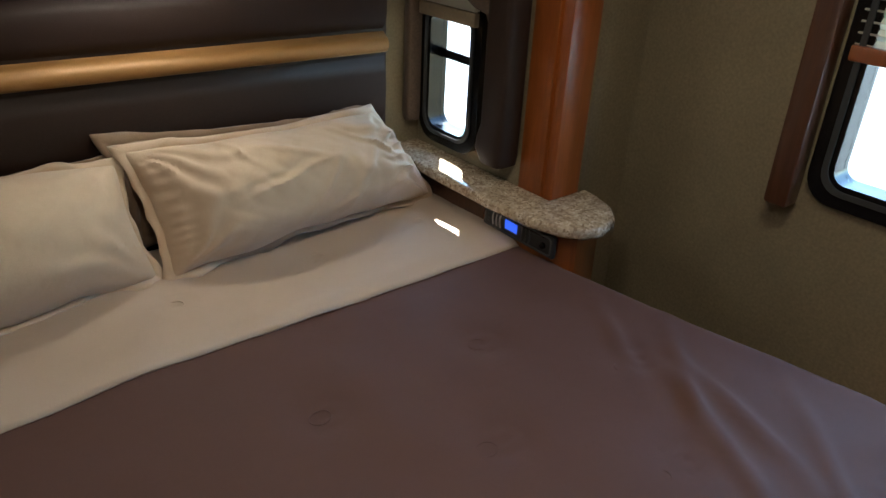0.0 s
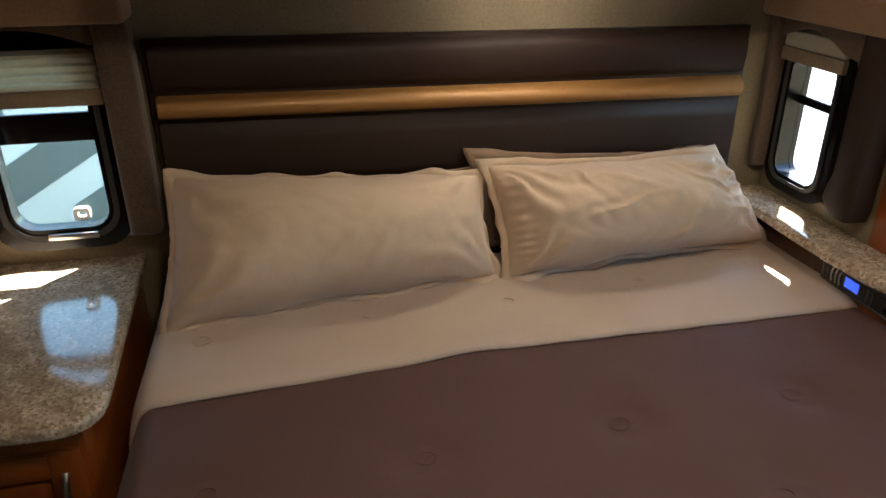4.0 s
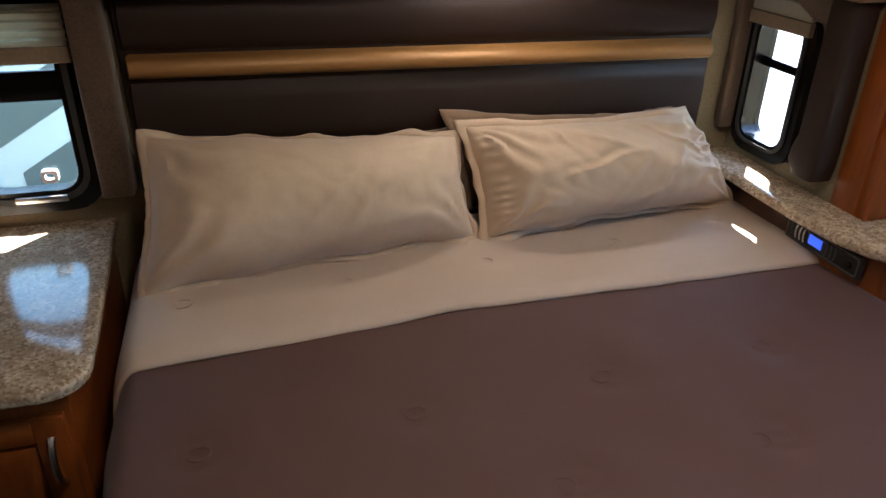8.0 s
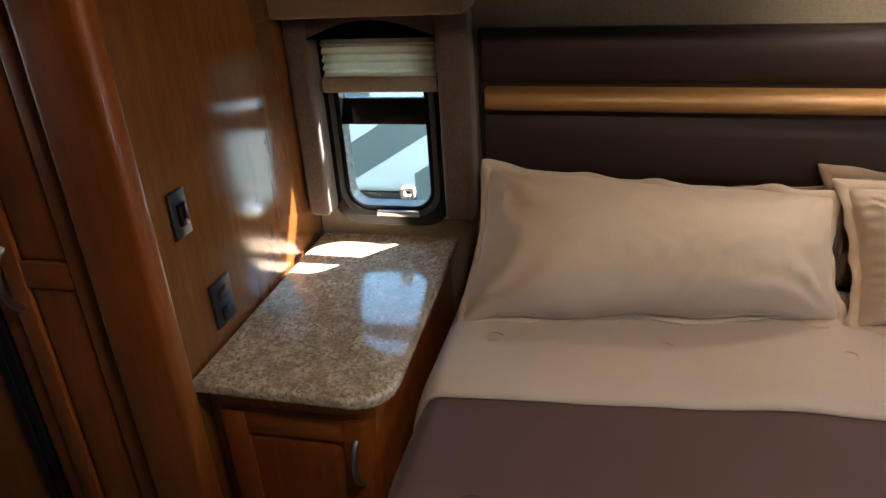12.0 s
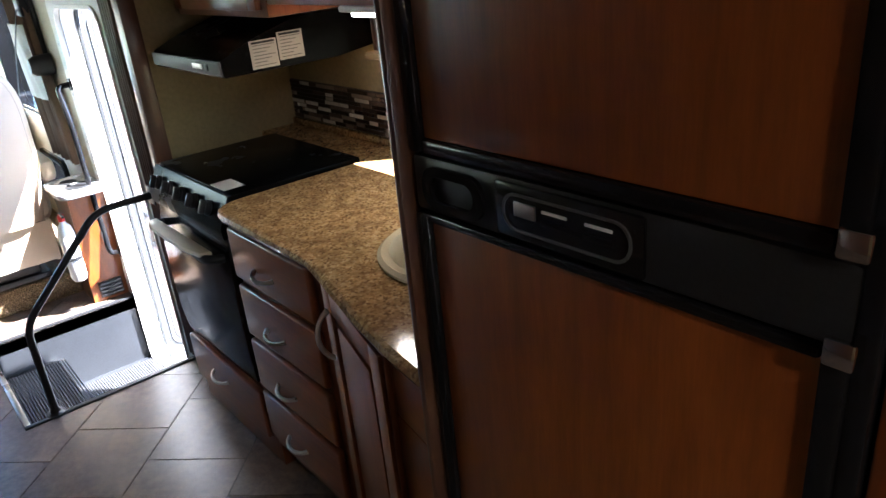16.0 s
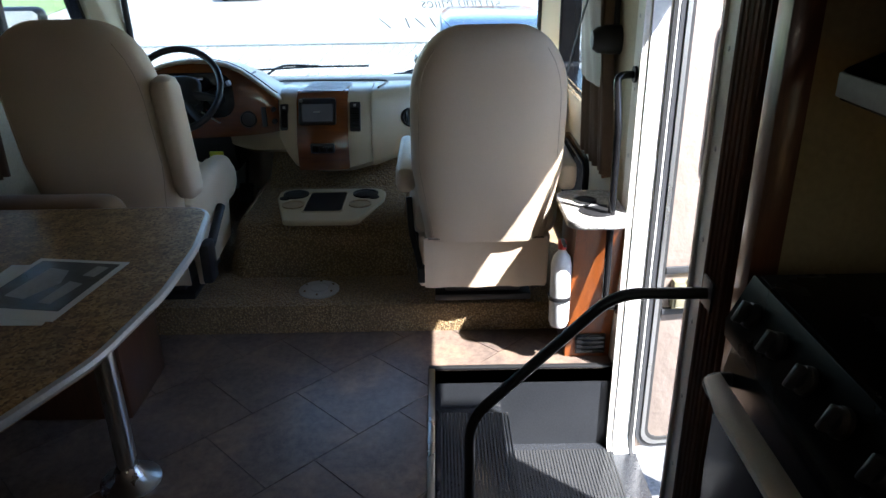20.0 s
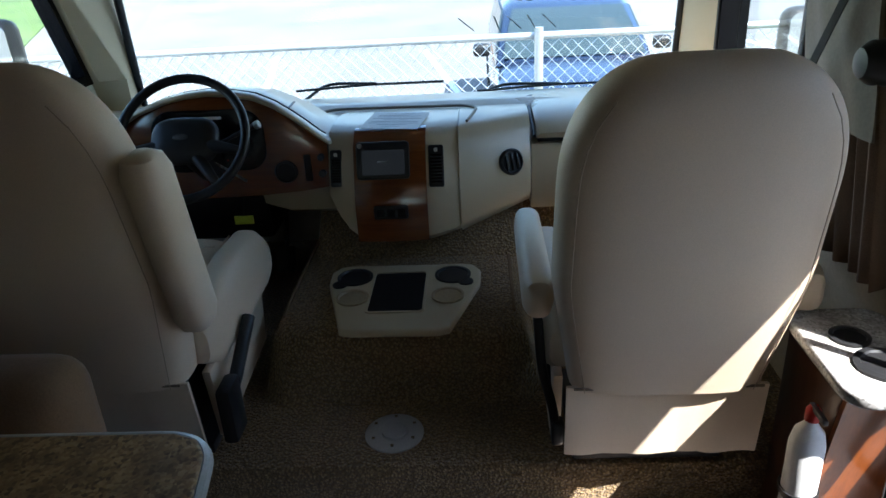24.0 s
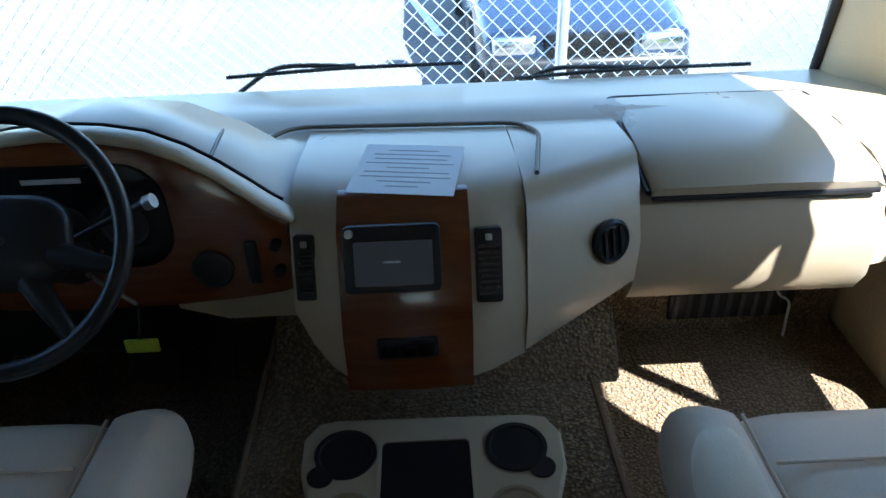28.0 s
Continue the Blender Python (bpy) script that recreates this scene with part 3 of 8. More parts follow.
for k in range(22):
    y = WY0 + 0.018 + k * 0.0115
    if rib0 is None:
        rib0 = part("rib", box(WX0 + 0.04, WX1 - 0.04, y, y + 0.006, -0.166, -0.162), RUBBER, well, "grey rubber rib")
    else:
        o = rib0.copy()
        scene.collection.objects.link(o)
        o.location = rib0.location + Vector((0, k * 0.0115, 0))
for k in range(35):
    y = 0.875 + k * 0.0115
    o = rib0.copy()
    scene.collection.objects.link(o)
    o.location = rib0.location + Vector((0, y - WY0 - 0.018, -0.175))
lip = [(-0.002, WX0 - 0.022, WX0, WY0 - 0.022, YK), (0, WX1, WX1 + 0.022, WY0 - 0.022, YK), (0, WX0, WX1, WY0 - 0.022, WY0)]
for _, a, b, c, d in lip:
    part("edge_trim", box(a, b, c, d, -0.004, 0.006, 0.003), STEEL if c > WY0 - 0.1 and b - a > 0.5 else BLACK, well, "dark metal edge trim")

# ---- windscreen ----
ws = thing("windscreen", "wide sloping windscreen with black rubber seal", "windscreen", (-6.13, 0.1, 0.74), kind="structure")
zs0, zs1, xs0, xs1 = 0.74, 1.415, -6.17, -6.06
bm = loft([[(xs0, -1.02, zs0), (xs0, 1.27, zs0), (xs0 - 0.006, 1.27, zs0), (xs0 - 0.006, -1.02, zs0)], [(xs1, -0.99, zs1), (xs1, 1.25, zs1), (xs1 - 0.006, 1.25, zs1), (xs1 - 0.006, -0.99, zs1)]])
pane = part("glass", bm, PANE, ws)
pane.visible_shadow = False
part("seal", tube([(xs0 + 0.01, -1.0, zs0 + 0.01), (xs1 + 0.01, -0.965, zs1 - 0.012)], 0.016), RUBBER, ws, "black rubber seal")
part("seal", tube([(xs0 + 0.01, 1.19, zs0 + 0.01), (xs1 + 0.01, 1.185, zs1 - 0.012)], 0.014), RUBBER, ws, "black rubber seal")
part("seal", tube([(xs1 + 0.01, -0.97, zs1 - 0.012), (xs1 + 0.01, 1.185, zs1 - 0.012)], 0.016), RUBBER, ws, "black rubber seal")
rings = [[(-6.18, -1.0, z), (-6.07, -1.005, z), (x1, YD + 0.03, z), (x1, YD - 0.0, z), (-6.18, YD - 0.04, z)] for z, x1 in ((0.70, -6.09), (0.90, -6.03), (1.50, -5.775), (CEIL, -5.60))]
solid("windscreen_pillar", loft(rings), CREAM, "cream padded windscreen pillar", "pillar", "windscreen pillars", "structure")
solid("windscreen_pillar", prism([(-6.18, 1.195), (-6.08, 1.195), (-5.925, YK - 0.012), (-5.925, YK - 0.001), (-6.18, YK - 0.001)], 0.70, CEIL, r=0.008), CREAM, "cream padded windscreen pillar", "pillar", "windscreen pillars", "structure")


def window_unit(name, plane, at, u0, u1, z0, z1, fr, label, bars=(), depth=0.05, rad=0.05, glass=None):
    """A black-framed window with round corners, set in a wall across x or y."""
    n = 5
    place = (lambda u, w, z: (u, w, z)) if plane == "y" else (lambda u, w, z: (w, u, z))
    t = thing(name, label, "window", place((u0 + u1) / 2, at, z0), kind="structure")
    out = rounded(u0 - 0.012, u1 + 0.012, z0 - 0.012, z1 + 0.012, rad + 0.012, n)
    inn = rounded(u0 + fr, u1 - fr, z0 + fr, z1 - fr, max(0.012, rad - fr * 0.5), n)
    part("window_frame", ring(out, inn, at - 0.012, at + depth, plane), FRAMEBLACK, t)
    lip_o = rounded(u0 + fr * 0.4, u1 - fr * 0.4, z0 + fr * 0.4, z1 - fr * 0.4, rad, n)
    lip_i = rounded(u0 + fr * 0.7, u1 - fr * 0.7, z0 + fr * 0.7, z1 - fr * 0.7, rad - 0.005, n)
    part("gasket", ring(lip_o, lip_i, at - 0.018, at - 0.0125, plane), RUBBER, t)
    for za, zb in bars:
        bmb = box(u0 + fr, u1 - fr, at + 0.012, at + 0.024, za, zb, 0.003) if plane == "y" else box(at + 0.012, at + 0.024, u0 + fr, u1 - fr, za, zb, 0.003)
        part("bar", bmb, FRAMEBLACK, t)
    w = at + depth * 0.6
    p = part("pane", prism(inn, w, w + 0.004, plane), glass or PANE, t)
    p.visible_shadow = False
    return t


win_l = window_unit("window_bedroom", "y", 1.698, -0.636, -0.348, 0.832, 1.30, 0.040, "black-framed sliding bedroom window above the nightstand", [(1.072, 1.138)], 0.03, 0.065, HALFTINT)
part("latch", box(-0.53, -0.42, 1.676, 1.686, 0.846, 0.862, 0.003), STEEL, win_l, "chrome window latch")
window_unit("window_slide_out_end", "x", 1.328, 1.440, 1.660, 0.868, 1.235, 0.030, "small black-framed two-pane window in the slide-out end", [(1.083, 1.106)], 0.045)
window_unit("window_rear", "x", XR - 0.002, -0.355, 0.725, 0.935, 1.525, 0.04, "black-framed rear bedroom window", (), 0.05)
kw = window_unit("window_kitchen", "y", 1.792, -2.585, -1.86, 0.945, 1.375, 0.062, "black-framed tinted kitchen window behind the sink", (), 0.042, 0.09, TINTPANE)
part("track", box(-2.50, -1.95, 1.772, 1.7795, 0.962, 0.968, 0.001), CHROME, kw, "bright track edge")
part("latch", box(-2.115, -2.088, 1.758, 1.7795, 0.945, 0.992, 0.004), BLACK, kw, "black crank latch")
part("crank", tube([(-2.10, 1.757, 0.955), (-2.15, 1.748, 0.948)], 0.005, 8), STEEL, kw, "metal crank")
for x in (-2.45, -2.36, -2.02):
    part("screw", lathe([(0.005, -0.002), (0.004, -0.004), (0, -0.0045)], (x, 1.780, 0.951), "y", 8), STEEL, kw)
cw = window_unit("window_cockpit_kerb", "y", YK - 0.004, -5.90, -4.90, 0.795, 1.505, 0.035, "black-framed sliding cockpit window on the kerb side", (), 0.085, 0.06)
part("divider", box(-5.225, -5.195, YK - 0.006, YK + 0.03, 0.82, 1.48, 0.003), FRAMEBLACK, cw)
window_unit("window_footwell", "y", YK - 0.004, -5.605, -5.075, 0.195, 0.565, 0.03, "small low black-framed window beside the passenger footwell", (), 0.085, 0.05)
dw = thing("window_cockpit_driver", "black-framed driver's window with a raked front edge", "window", (-5.45, YD - 0.04, 0.90), kind="structure")
part("window_frame", ring([(-4.945, 0.895), (-4.945, 1.505), (-5.775, 1.505), (-6.035, 0.895)], [(-4.985, 0.935), (-4.985, 1.465), (-5.76, 1.465), (-5.985, 0.935)], YD - 0.055, YD + 0.006, "y"), FRAMEBLACK, dw)
part("filler", prism([(-6.035, 0.90), (-5.777, 1.503), (-6.035, 1.503)], YD - 0.05, YD - 0.002, "y"), WALL, dw, "beige wall filler")
part("divider", box(-5.255, -5.215, YD - 0.046, YD - 0.004, 0.93, 1.47, 0.003), FRAMEBLACK, dw)
pane = part("pane", prism([(-4.98, 0.93), (-4.98, 1.47), (-5.765, 1.47), (-5.99, 0.93)], YD - 0.03, YD - 0.026, "y"), PANE, dw)
pane.visible_shadow = False

# ---- bedroom ----
# headboard
hb = thing("headboard", "dark brown padded vinyl headboard with a bronze roll", "headboard", (0.475, 1.69, 0.5))
part("backing", prism([(-0.255, 0.45), (1.205, 0.45), (1.205, 1.275), (-0.255, 1.295)], 1.672, 1.698, "y", 0.004), HEADBOARD, hb)


def pad(x0, x1, z0, z1, y, d):
    rings = []
    for k in range(9):
        t = k / 8
        s = math.sin(math.pi * t) ** 0.45 if 0 < t < 1 else 0.0
        z = z0 + (z1 - z0) * t
        rings.append([(x0, y, z + 0.020), (x0 + 0.008, y - d * s, z + 0.020), (x1 - 0.008, y - d * s, z), (x1, y, z)])
    return loft(rings)


part("upper_pad", pad(-0.25, 1.2, 1.158, 1.268, 1.674, 0.022), HEADBOARD, hb)
part("roll", pad(-0.245, 1.195, 1.098, 1.153, 1.674, 0.04), GOLDROLL, hb, "bronze vinyl roll")
part("lower_pad", pad(-0.25, 1.2, 0.92, 1.093, 1.674, 0.02), HEADBOARD, hb)
part("bottom_pad", pad(-0.25, 1.2, 0.52, 0.915, 1.674, 0.02), HEADBOARD, hb)

# bed
BX0, BX1, BY0, BY1 = -0.27, 1.255, 0.20, 1.655
bed = thing("bed", "queen bed base with mattress under a brown comforter", "bed", (0.55, 0.8, 0))
part("base", box(BX0 + 0.06, BX1 - 0.06, BY0 + 0.08, BY1, 0.0, 0.40, 0.01), WOOD, bed, "wooden bed box")
part("mattress", box(BX0 + 0.03, BX1 - 0.03, BY0 + 0.04, BY1, 0.40, 0.700, 0.05, 4), SHEET, bed, "cream mattress")


def bed_height(x, y):
    """Top of the comforter with soft folds."""
    z = 0.722 + 0.009 * noise.noise(Vector((x * 2.1, y * 2.1, 0)))
    z += 0.004 * noise.noise(Vector((x * 7, y * 5, 2)))
    for cx, cy, ang, ln in ((1.00, 0.52, 1.02, 0.22), (1.06, 0.50, 1.15, 0.16), (1.12, 0.80, 0.9, 0.12), (1.10, 0.64, 0.75, 0.18), (0.95, 0.25, 0.8, 0.3), (0.55, 0.35, 0.3, 0.25)):
        dx, dy = x - cx, y - cy
        a = dx * math.cos(ang) + dy * math.sin(ang)
        b = -dx * math.sin(ang) + dy * math.cos(ang)
        z += 0.011 * math.exp(-(b / 0.016) ** 2 - (a / ln) ** 2)
    for cx, cy in TUFTS:
        d = math.hypot(x - cx, y - cy)
        z += -0.009 * math.exp(-(d / 0.05) ** 2) + 0.004 * math.exp(-((d - 0.018) / 0.006) ** 2)
    return z


TUFTS = [(-0.14 + 0.352 * i + (0.176 if j % 2 else 0), 0.90 - 0.215 * j + 0.012 * i) for j in range(4) for i in range(5) if -0.14 + 0.352 * i + (0.176 if j % 2 else 0) < 1.22]


def cover(x0, x1, y0, y1, hem, lift=0.0, nx=170, ny=140, foot=True, edge=None):
    """A spread laid over the mattress, falling down at the sides."""
    q = bmesh.new()
    grid = []
    R = 0.075
    for j in range(ny + 1):
        row = []
        for i in range(nx + 1):
            s = i / nx * ((x1 - x0) + 2 * hem) - hem
            yy1 = y1 if edge is None else y1 + edge(min(max(s, 0), x1 - x0) + x0)
            t = j / ny * ((yy1 - y0) + (hem if foot else 0)) - (hem if foot else 0)
            over_x = max(0, -s, s - (x1 - x0))
            over_y = max(0, -t)
            px, py = min(max(s, 0), x1 - x0) + x0, min(max(t, 0), yy1 - y0) + y0
            z = bed_height(px, py) + lift
            flare = 1 + 0.075 * min(max((1.06 - py) / 0.66, 0), 1) if px > x0 + 0.5 else 1

            def drop(o):
                if o <= 0:
                    return 0.0, 0.0
                a = min(o / R, math.pi / 2)
                return R * math.sin(a) * 0.6 + 0.16 * max(0, o - R), R * (1 - math.cos(a)) + max(0, o - R * math.pi / 2)
            ox, dx = drop(over_x)
            oy, dy = drop(over_y)
            wave = 0.012 * math.sin(py * 14 + 3 * noise.noise(Vector((py * 3, 0, 5)))) * min(1, dx / 0.15)
            wavey = 0.012 * math.sin(px * 13) * min(1, dy / 0.15)
            sx = -1 if s < 0 else 1
            row.append(q.verts.new((x0 + (px - x0) * flare + sx * (ox + (wave if over_x else 0)), py - oy - (wavey if over_y else 0), max(0.12, z - max(dx, dy)))))
        grid.append(row)
    for j in range(ny):
        for i in range(nx):
            q.faces.new((grid[j][i], grid[j][i + 1], grid[j + 1][i + 1], grid[j + 1][i]))
    bmesh.ops.recalc_face_normals(q, faces=q.faces)
    return q


comf = thing("comforter", "brown quilted comforter with beige lining folded back at the top", "comforter", (0.55, 0.6, 0.2))
ob = part("spread", cover(-0.243, 1.262, 0.27, 1.20, 0.34), COMFORTER, comf)
sd = ob.modifiers.new("thick", "SOLIDIFY")
sd.thickness, sd.offset = 0.012, -1


def fold_band():
    q = bmesh.new()
    grid = []
    nx, ny = 190, 44
    hem = 0.30
    x0, x1 = -0.243, 1.248
    for j in range(ny + 1):
        row = []
        for i in range(nx + 1):
            s = i / nx * ((x1 - x0) + 2 * hem) - hem
            px = min(max(s, 0), x1 - x0) + x0
            front = 1.145 + 0.038 * min(1, (px - x0) / 0.65) + 0.004 * math.sin(px * 5)
            t = j / ny
            py = front + (1.60 - front) * t
            z = bed_height(px, max(py, 1.0)) + 0.022 + 0.004 * noise.noise(Vector((px * 6, py * 8, 1)))
            if t < 0.12:
                z -= 0.017 * (1 - t / 0.12) ** 2
            over = max(0, -s, s - (x1 - x0))
            a = min(over / 0.085, math.pi / 2)
            ox, dz = (0.085 * math.sin(a) * 0.6 + 0.16 * max(0, over - 0.085), 0.085 * (1 - math.cos(a)) + max(0, over - 0.085 * math.pi / 2)) if over else (0, 0)
            for cx, cy in ((-0.176, 1.33), (0.156, 1.336), (0.483, 1.354), (0.816, 1.378), (1.115, 1.40)):
                d = math.hypot(px - cx, py - cy)
                z += -0.007 * math.exp(-(d / 0.03) ** 2) + 0.0035 * math.exp(-((d - 0.017) / 0.005) ** 2)
            row.append(q.verts.new((px + (-1 if s < 0 else 1) * (ox + 0.003), py, z - dz)))
        grid.append(row)
    for j in range(ny):
        for i in range(nx):
            q.faces.new((grid[j][i], grid[j][i + 1], grid[j + 1][i + 1], grid[j + 1][i]))
    return q


for cx, cy in TUFTS:
    if cy < 1.08 and cx < 1.22:
        part("tuft", tube([(cx + 0.019 * math.cos(a), cy + 0.016 * math.sin(a), bed_height(cx + 0.019 * math.cos(a), cy + 0.016 * math.sin(a)) + 0.0004) for a in np.linspace(0, 2 * math.pi, 25)[:-1]], 0.0010, 6, closed=True), COMFORTER, comf)
fb = part("folded_lining", fold_band(), SHEET, comf, "beige lining folded back")
sd = fb.modifiers.new("thick", "SOLIDIFY")
sd.thickness, sd.offset = 0.008, -1


for cx, cy in ((-0.176, 1.33), (0.156, 1.336), (0.483, 1.354), (0.816, 1.378), (1.115, 1.40)):
    part("tuft", tube([(cx + 0.019 * math.cos(a), cy + 0.016 * math.sin(a), bed_height(cx, cy) + 0.0185 + 0.001 * math.cos(a)) for a in np.linspace(0, 2 * math.pi, 25)[:-1]], 0.0015, 6, closed=True), SHEET, comf)


def pillow(name, bl, br, tl, tr, thick, mat, label, seed, flange=0.03, crush=1.0):
    """A stuffed pillow between four corners, with a flat ruffled flange."""
    bl, br, tl, tr = (Vector(p) for p in (bl, br, tl, tr))
    ux, uz = (br - bl).normalized(), (tl - bl).normalized()
    nrm = ux.cross(uz).normalized()
    if nrm.y > 0:
        nrm = -nrm
    t = thing(name, label, "pillow", ((bl + br) / 2)[:], "pillows on the bed")

    def at(u, v):
        p = bl * (1 - u) * (1 - v) + br * u * (1 - v) + tl * (1 - u) * v + tr * u * v
        a, b = 2 * u - 1, 2 * v - 1
        # edges drawn in between the corners
        p = p - uz * math.copysign(0.016 * (1 - a * a) * abs(b) ** 3, b) - ux * math.copysign(0.020 * (1 - b * b) * abs(a) ** 3, a)
        p = p - (ux * a + uz * b * 0.8) * 0.008 * (abs(a) * abs(b)) ** 5
        return p + uz * 0.009 * noise.noise(Vector((u * 6 + seed, b, 1))) * abs(b) ** 4

    def creases(u, v):
        w = 0.010 * noise.noise(Vector((u * 4 + seed, v * 4, 2)))
        for cu, cv in ((0.0, 0.0), (1.0, 0.0), (0.0, 1.0), (1.0, 1.0)):
            dx, dy = (u - cu) * 2.0, v - cv
            r = math.hypot(dx, dy)
            ang = math.atan2(dy, dx)
            w += 0.0075 * math.sin(ang * 15 + seed * 3 + 4 * noise.noise(Vector((r * 3, ang, seed)))) * math.exp(-((r - 0.28) / 0.26) ** 2)
        w += 0.0034 * crush * math.sin(v * 78 + 2.5 * math.sin(v * 9 + seed)) * math.exp(-((u - 0.035) / 0.03) ** 2) * (crush > 1)
        diag = u * 0.9 + v * 0.75
        w += 0.006 * crush * math.sin(diag * 17 + seed + 3.5 * noise.noise(Vector((u * 3, v * 3, seed)))) * max(0, noise.noise(Vector((u * 2.2 + seed, v * 2.2, 7))) + 0.15)
        w += 0.005 * crush * abs(noise.noise(Vector((u * 13 + seed, v * 7, 3))))
        for cu, cv, ang, ln in ((0.52, 0.42, 0.9, 0.30), (0.60, 0.30, 1.15, 0.26), (0.70, 0.5, 0.75, 0.3), (0.45, 0.72, -0.5, 0.2), (0.80, 0.25, 0.5, 0.2)):
            du, dv = (u - cu) * 2, v - cv
            al, ac = du * math.cos(ang) + dv * math.sin(ang), -du * math.sin(ang) + dv * math.cos(ang)
            w += 0.011 * (crush - 0.6) * math.exp(-(ac / 0.03) ** 2 - (al / ln) ** 2)
        if crush > 1:
            # sharp folds fanning out from the pinched end, and one long slack fold across the belly
            for cu, cv, ang, ln, high in ((0.90, 0.70, 0.35, 0.16, 1.0), (0.91, 0.58, 0.10, 0.20, 0.9), (0.89, 0.46, -0.18, 0.18, 1.0), (0.87, 0.34, -0.40, 0.17, 0.8),
                                          (0.92, 0.82, 0.6, 0.12, 0.8), (0.78, 0.62, 2.3, 0.22, 0.7), (0.58, 0.22, 0.8, 0.20, 0.8), (0.40, 0.50, 0.25, 0.34, 0.6), (0.30, 0.80, 1.9, 0.16, 0.6)):
                du, dv = (u - cu) * 2, v - cv
                al, ac = du * math.cos(ang) + dv * math.sin(ang), -du * math.sin(ang) + dv * math.cos(ang)
                ac += 0.05 * noise.noise(Vector((al * 5 + cu * 9, seed, cv)))
                w += 0.0115 * high * (math.exp(-abs(ac) / 0.022) - 0.6 * math.exp(-((ac - 0.05) / 0.03) ** 2)) * math.exp(-(al / ln) ** 2)
        return w
    q = bmesh.new()
    n, m = (110, 64) if crush > 1 else (64, 40)
    for side in (1, -1):
        grid = []
        for j in range(m + 1):
            row = []
            for i in range(n + 1):
                u, v = i / n, j / m
                a, b = 2 * u - 1, 2 * v - 1
                h = max(0, (1 - abs(a) ** 3.2)) ** 0.62 * max(0, (1 - abs(b) ** 2.1)) ** 0.60
                d = thick * (0.62 if side > 0 else 0.38) * h * (1.08 - 0.16 * v) + (creases(u, v) * min(1, h * 1.6) if side > 0 else 0)
                row.append(q.verts.new(at(u, v) + nrm * side * d))
            grid.append(row)
        for j in range(m):
            for i in range(n):
                q.faces.new((grid[j][i], grid[j][i + 1], grid[j + 1][i + 1], grid[j + 1][i]))
    bmesh.ops.remove_doubles(q, verts=q.verts, dist=1e-5)
    part("cushion", q, mat, t)
    # flange all round, wider and pointed at the corners
    k = 60
    uv = [(i / k, 0) for i in range(k)] + [(1, i / k) for i in range(k)] + [(1 - i / k, 1) for i in range(k)] + [(0, 1 - i / k) for i in range(k)]
    q = bmesh.new()
    c = at(0.5, 0.5)
    rows = []
    L = len(uv)
    for u, v in uv:
        p = at(u, v)
        a, b = 2 * u - 1, 2 * v - 1
        corner = (abs(a) * abs(b)) ** 6
        side = ux * (a if abs(a) > 0.999 else a ** 7) + uz * (b if abs(b) > 0.999 else b ** 7)
        side = side.normalized() if side.length > 0 else uz
        fl = flange * (0.75 + 1.0 * corner + 0.35 * noise.noise(p * 9 + Vector((seed, 0, 0))))
        wob = nrm * (-fl * 0.30 + 0.026 * noise.noise(p * 15 + Vector((seed, 0, 0))) + 0.007 * math.sin((p - c).dot(ux) * 52 + (p - c).dot(uz) * 95))
        rows.append([p - side * 0.006, p + side * fl * 0.5 + wob * 0.5, p + side * fl + wob])
    vs = [[q.verts.new(x) for x in r] for r in rows]
    for i in range(L):
        s, e = vs[i], vs[(i + 1) % L]
        for j in range(2):
            q.faces.new((s[j], e[j], e[j + 1], s[j + 1]))
    f = part("flange", q, mat, t)
    s = f.modifiers.new("thick", "SOLIDIFY")
    s.thickness, s.offset = 0.006, 0
    return t


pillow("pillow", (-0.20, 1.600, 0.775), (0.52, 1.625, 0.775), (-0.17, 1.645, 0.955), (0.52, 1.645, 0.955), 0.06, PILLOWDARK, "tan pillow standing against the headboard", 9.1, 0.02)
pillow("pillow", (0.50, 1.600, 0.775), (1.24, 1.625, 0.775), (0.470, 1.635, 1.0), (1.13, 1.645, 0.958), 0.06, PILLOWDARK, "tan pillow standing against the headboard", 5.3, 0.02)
pillow("pillow", (-0.262, 1.375, 0.738), (0.50, 1.465, 0.744), (-0.228, 1.585, 1.018), (0.482, 1.585, 0.972), 0.235, PILLOW, "beige pillow with a flat ruffled edge", 1.7, 0.014)
pillow("pillow", (0.515, 1.445, 0.744), (1.24, 1.50, 0.748), (0.485, 1.575, 0.995), (1.105, 1.585, 0.985), 0.25, PILLOW, "crumpled beige pillow with a ruffled edge", 3.9, 0.018, 1.35)

# nightstand by the partition
ns = thing("nightstand", "wooden nightstand with a raised-panel door beside the bed", "nightstand", (-0.5, 1.3, 0))
part("body", box(-0.685, -0.350, 1.075, 1.695, 0.0, 0.763, 0.004), WOOD, ns)


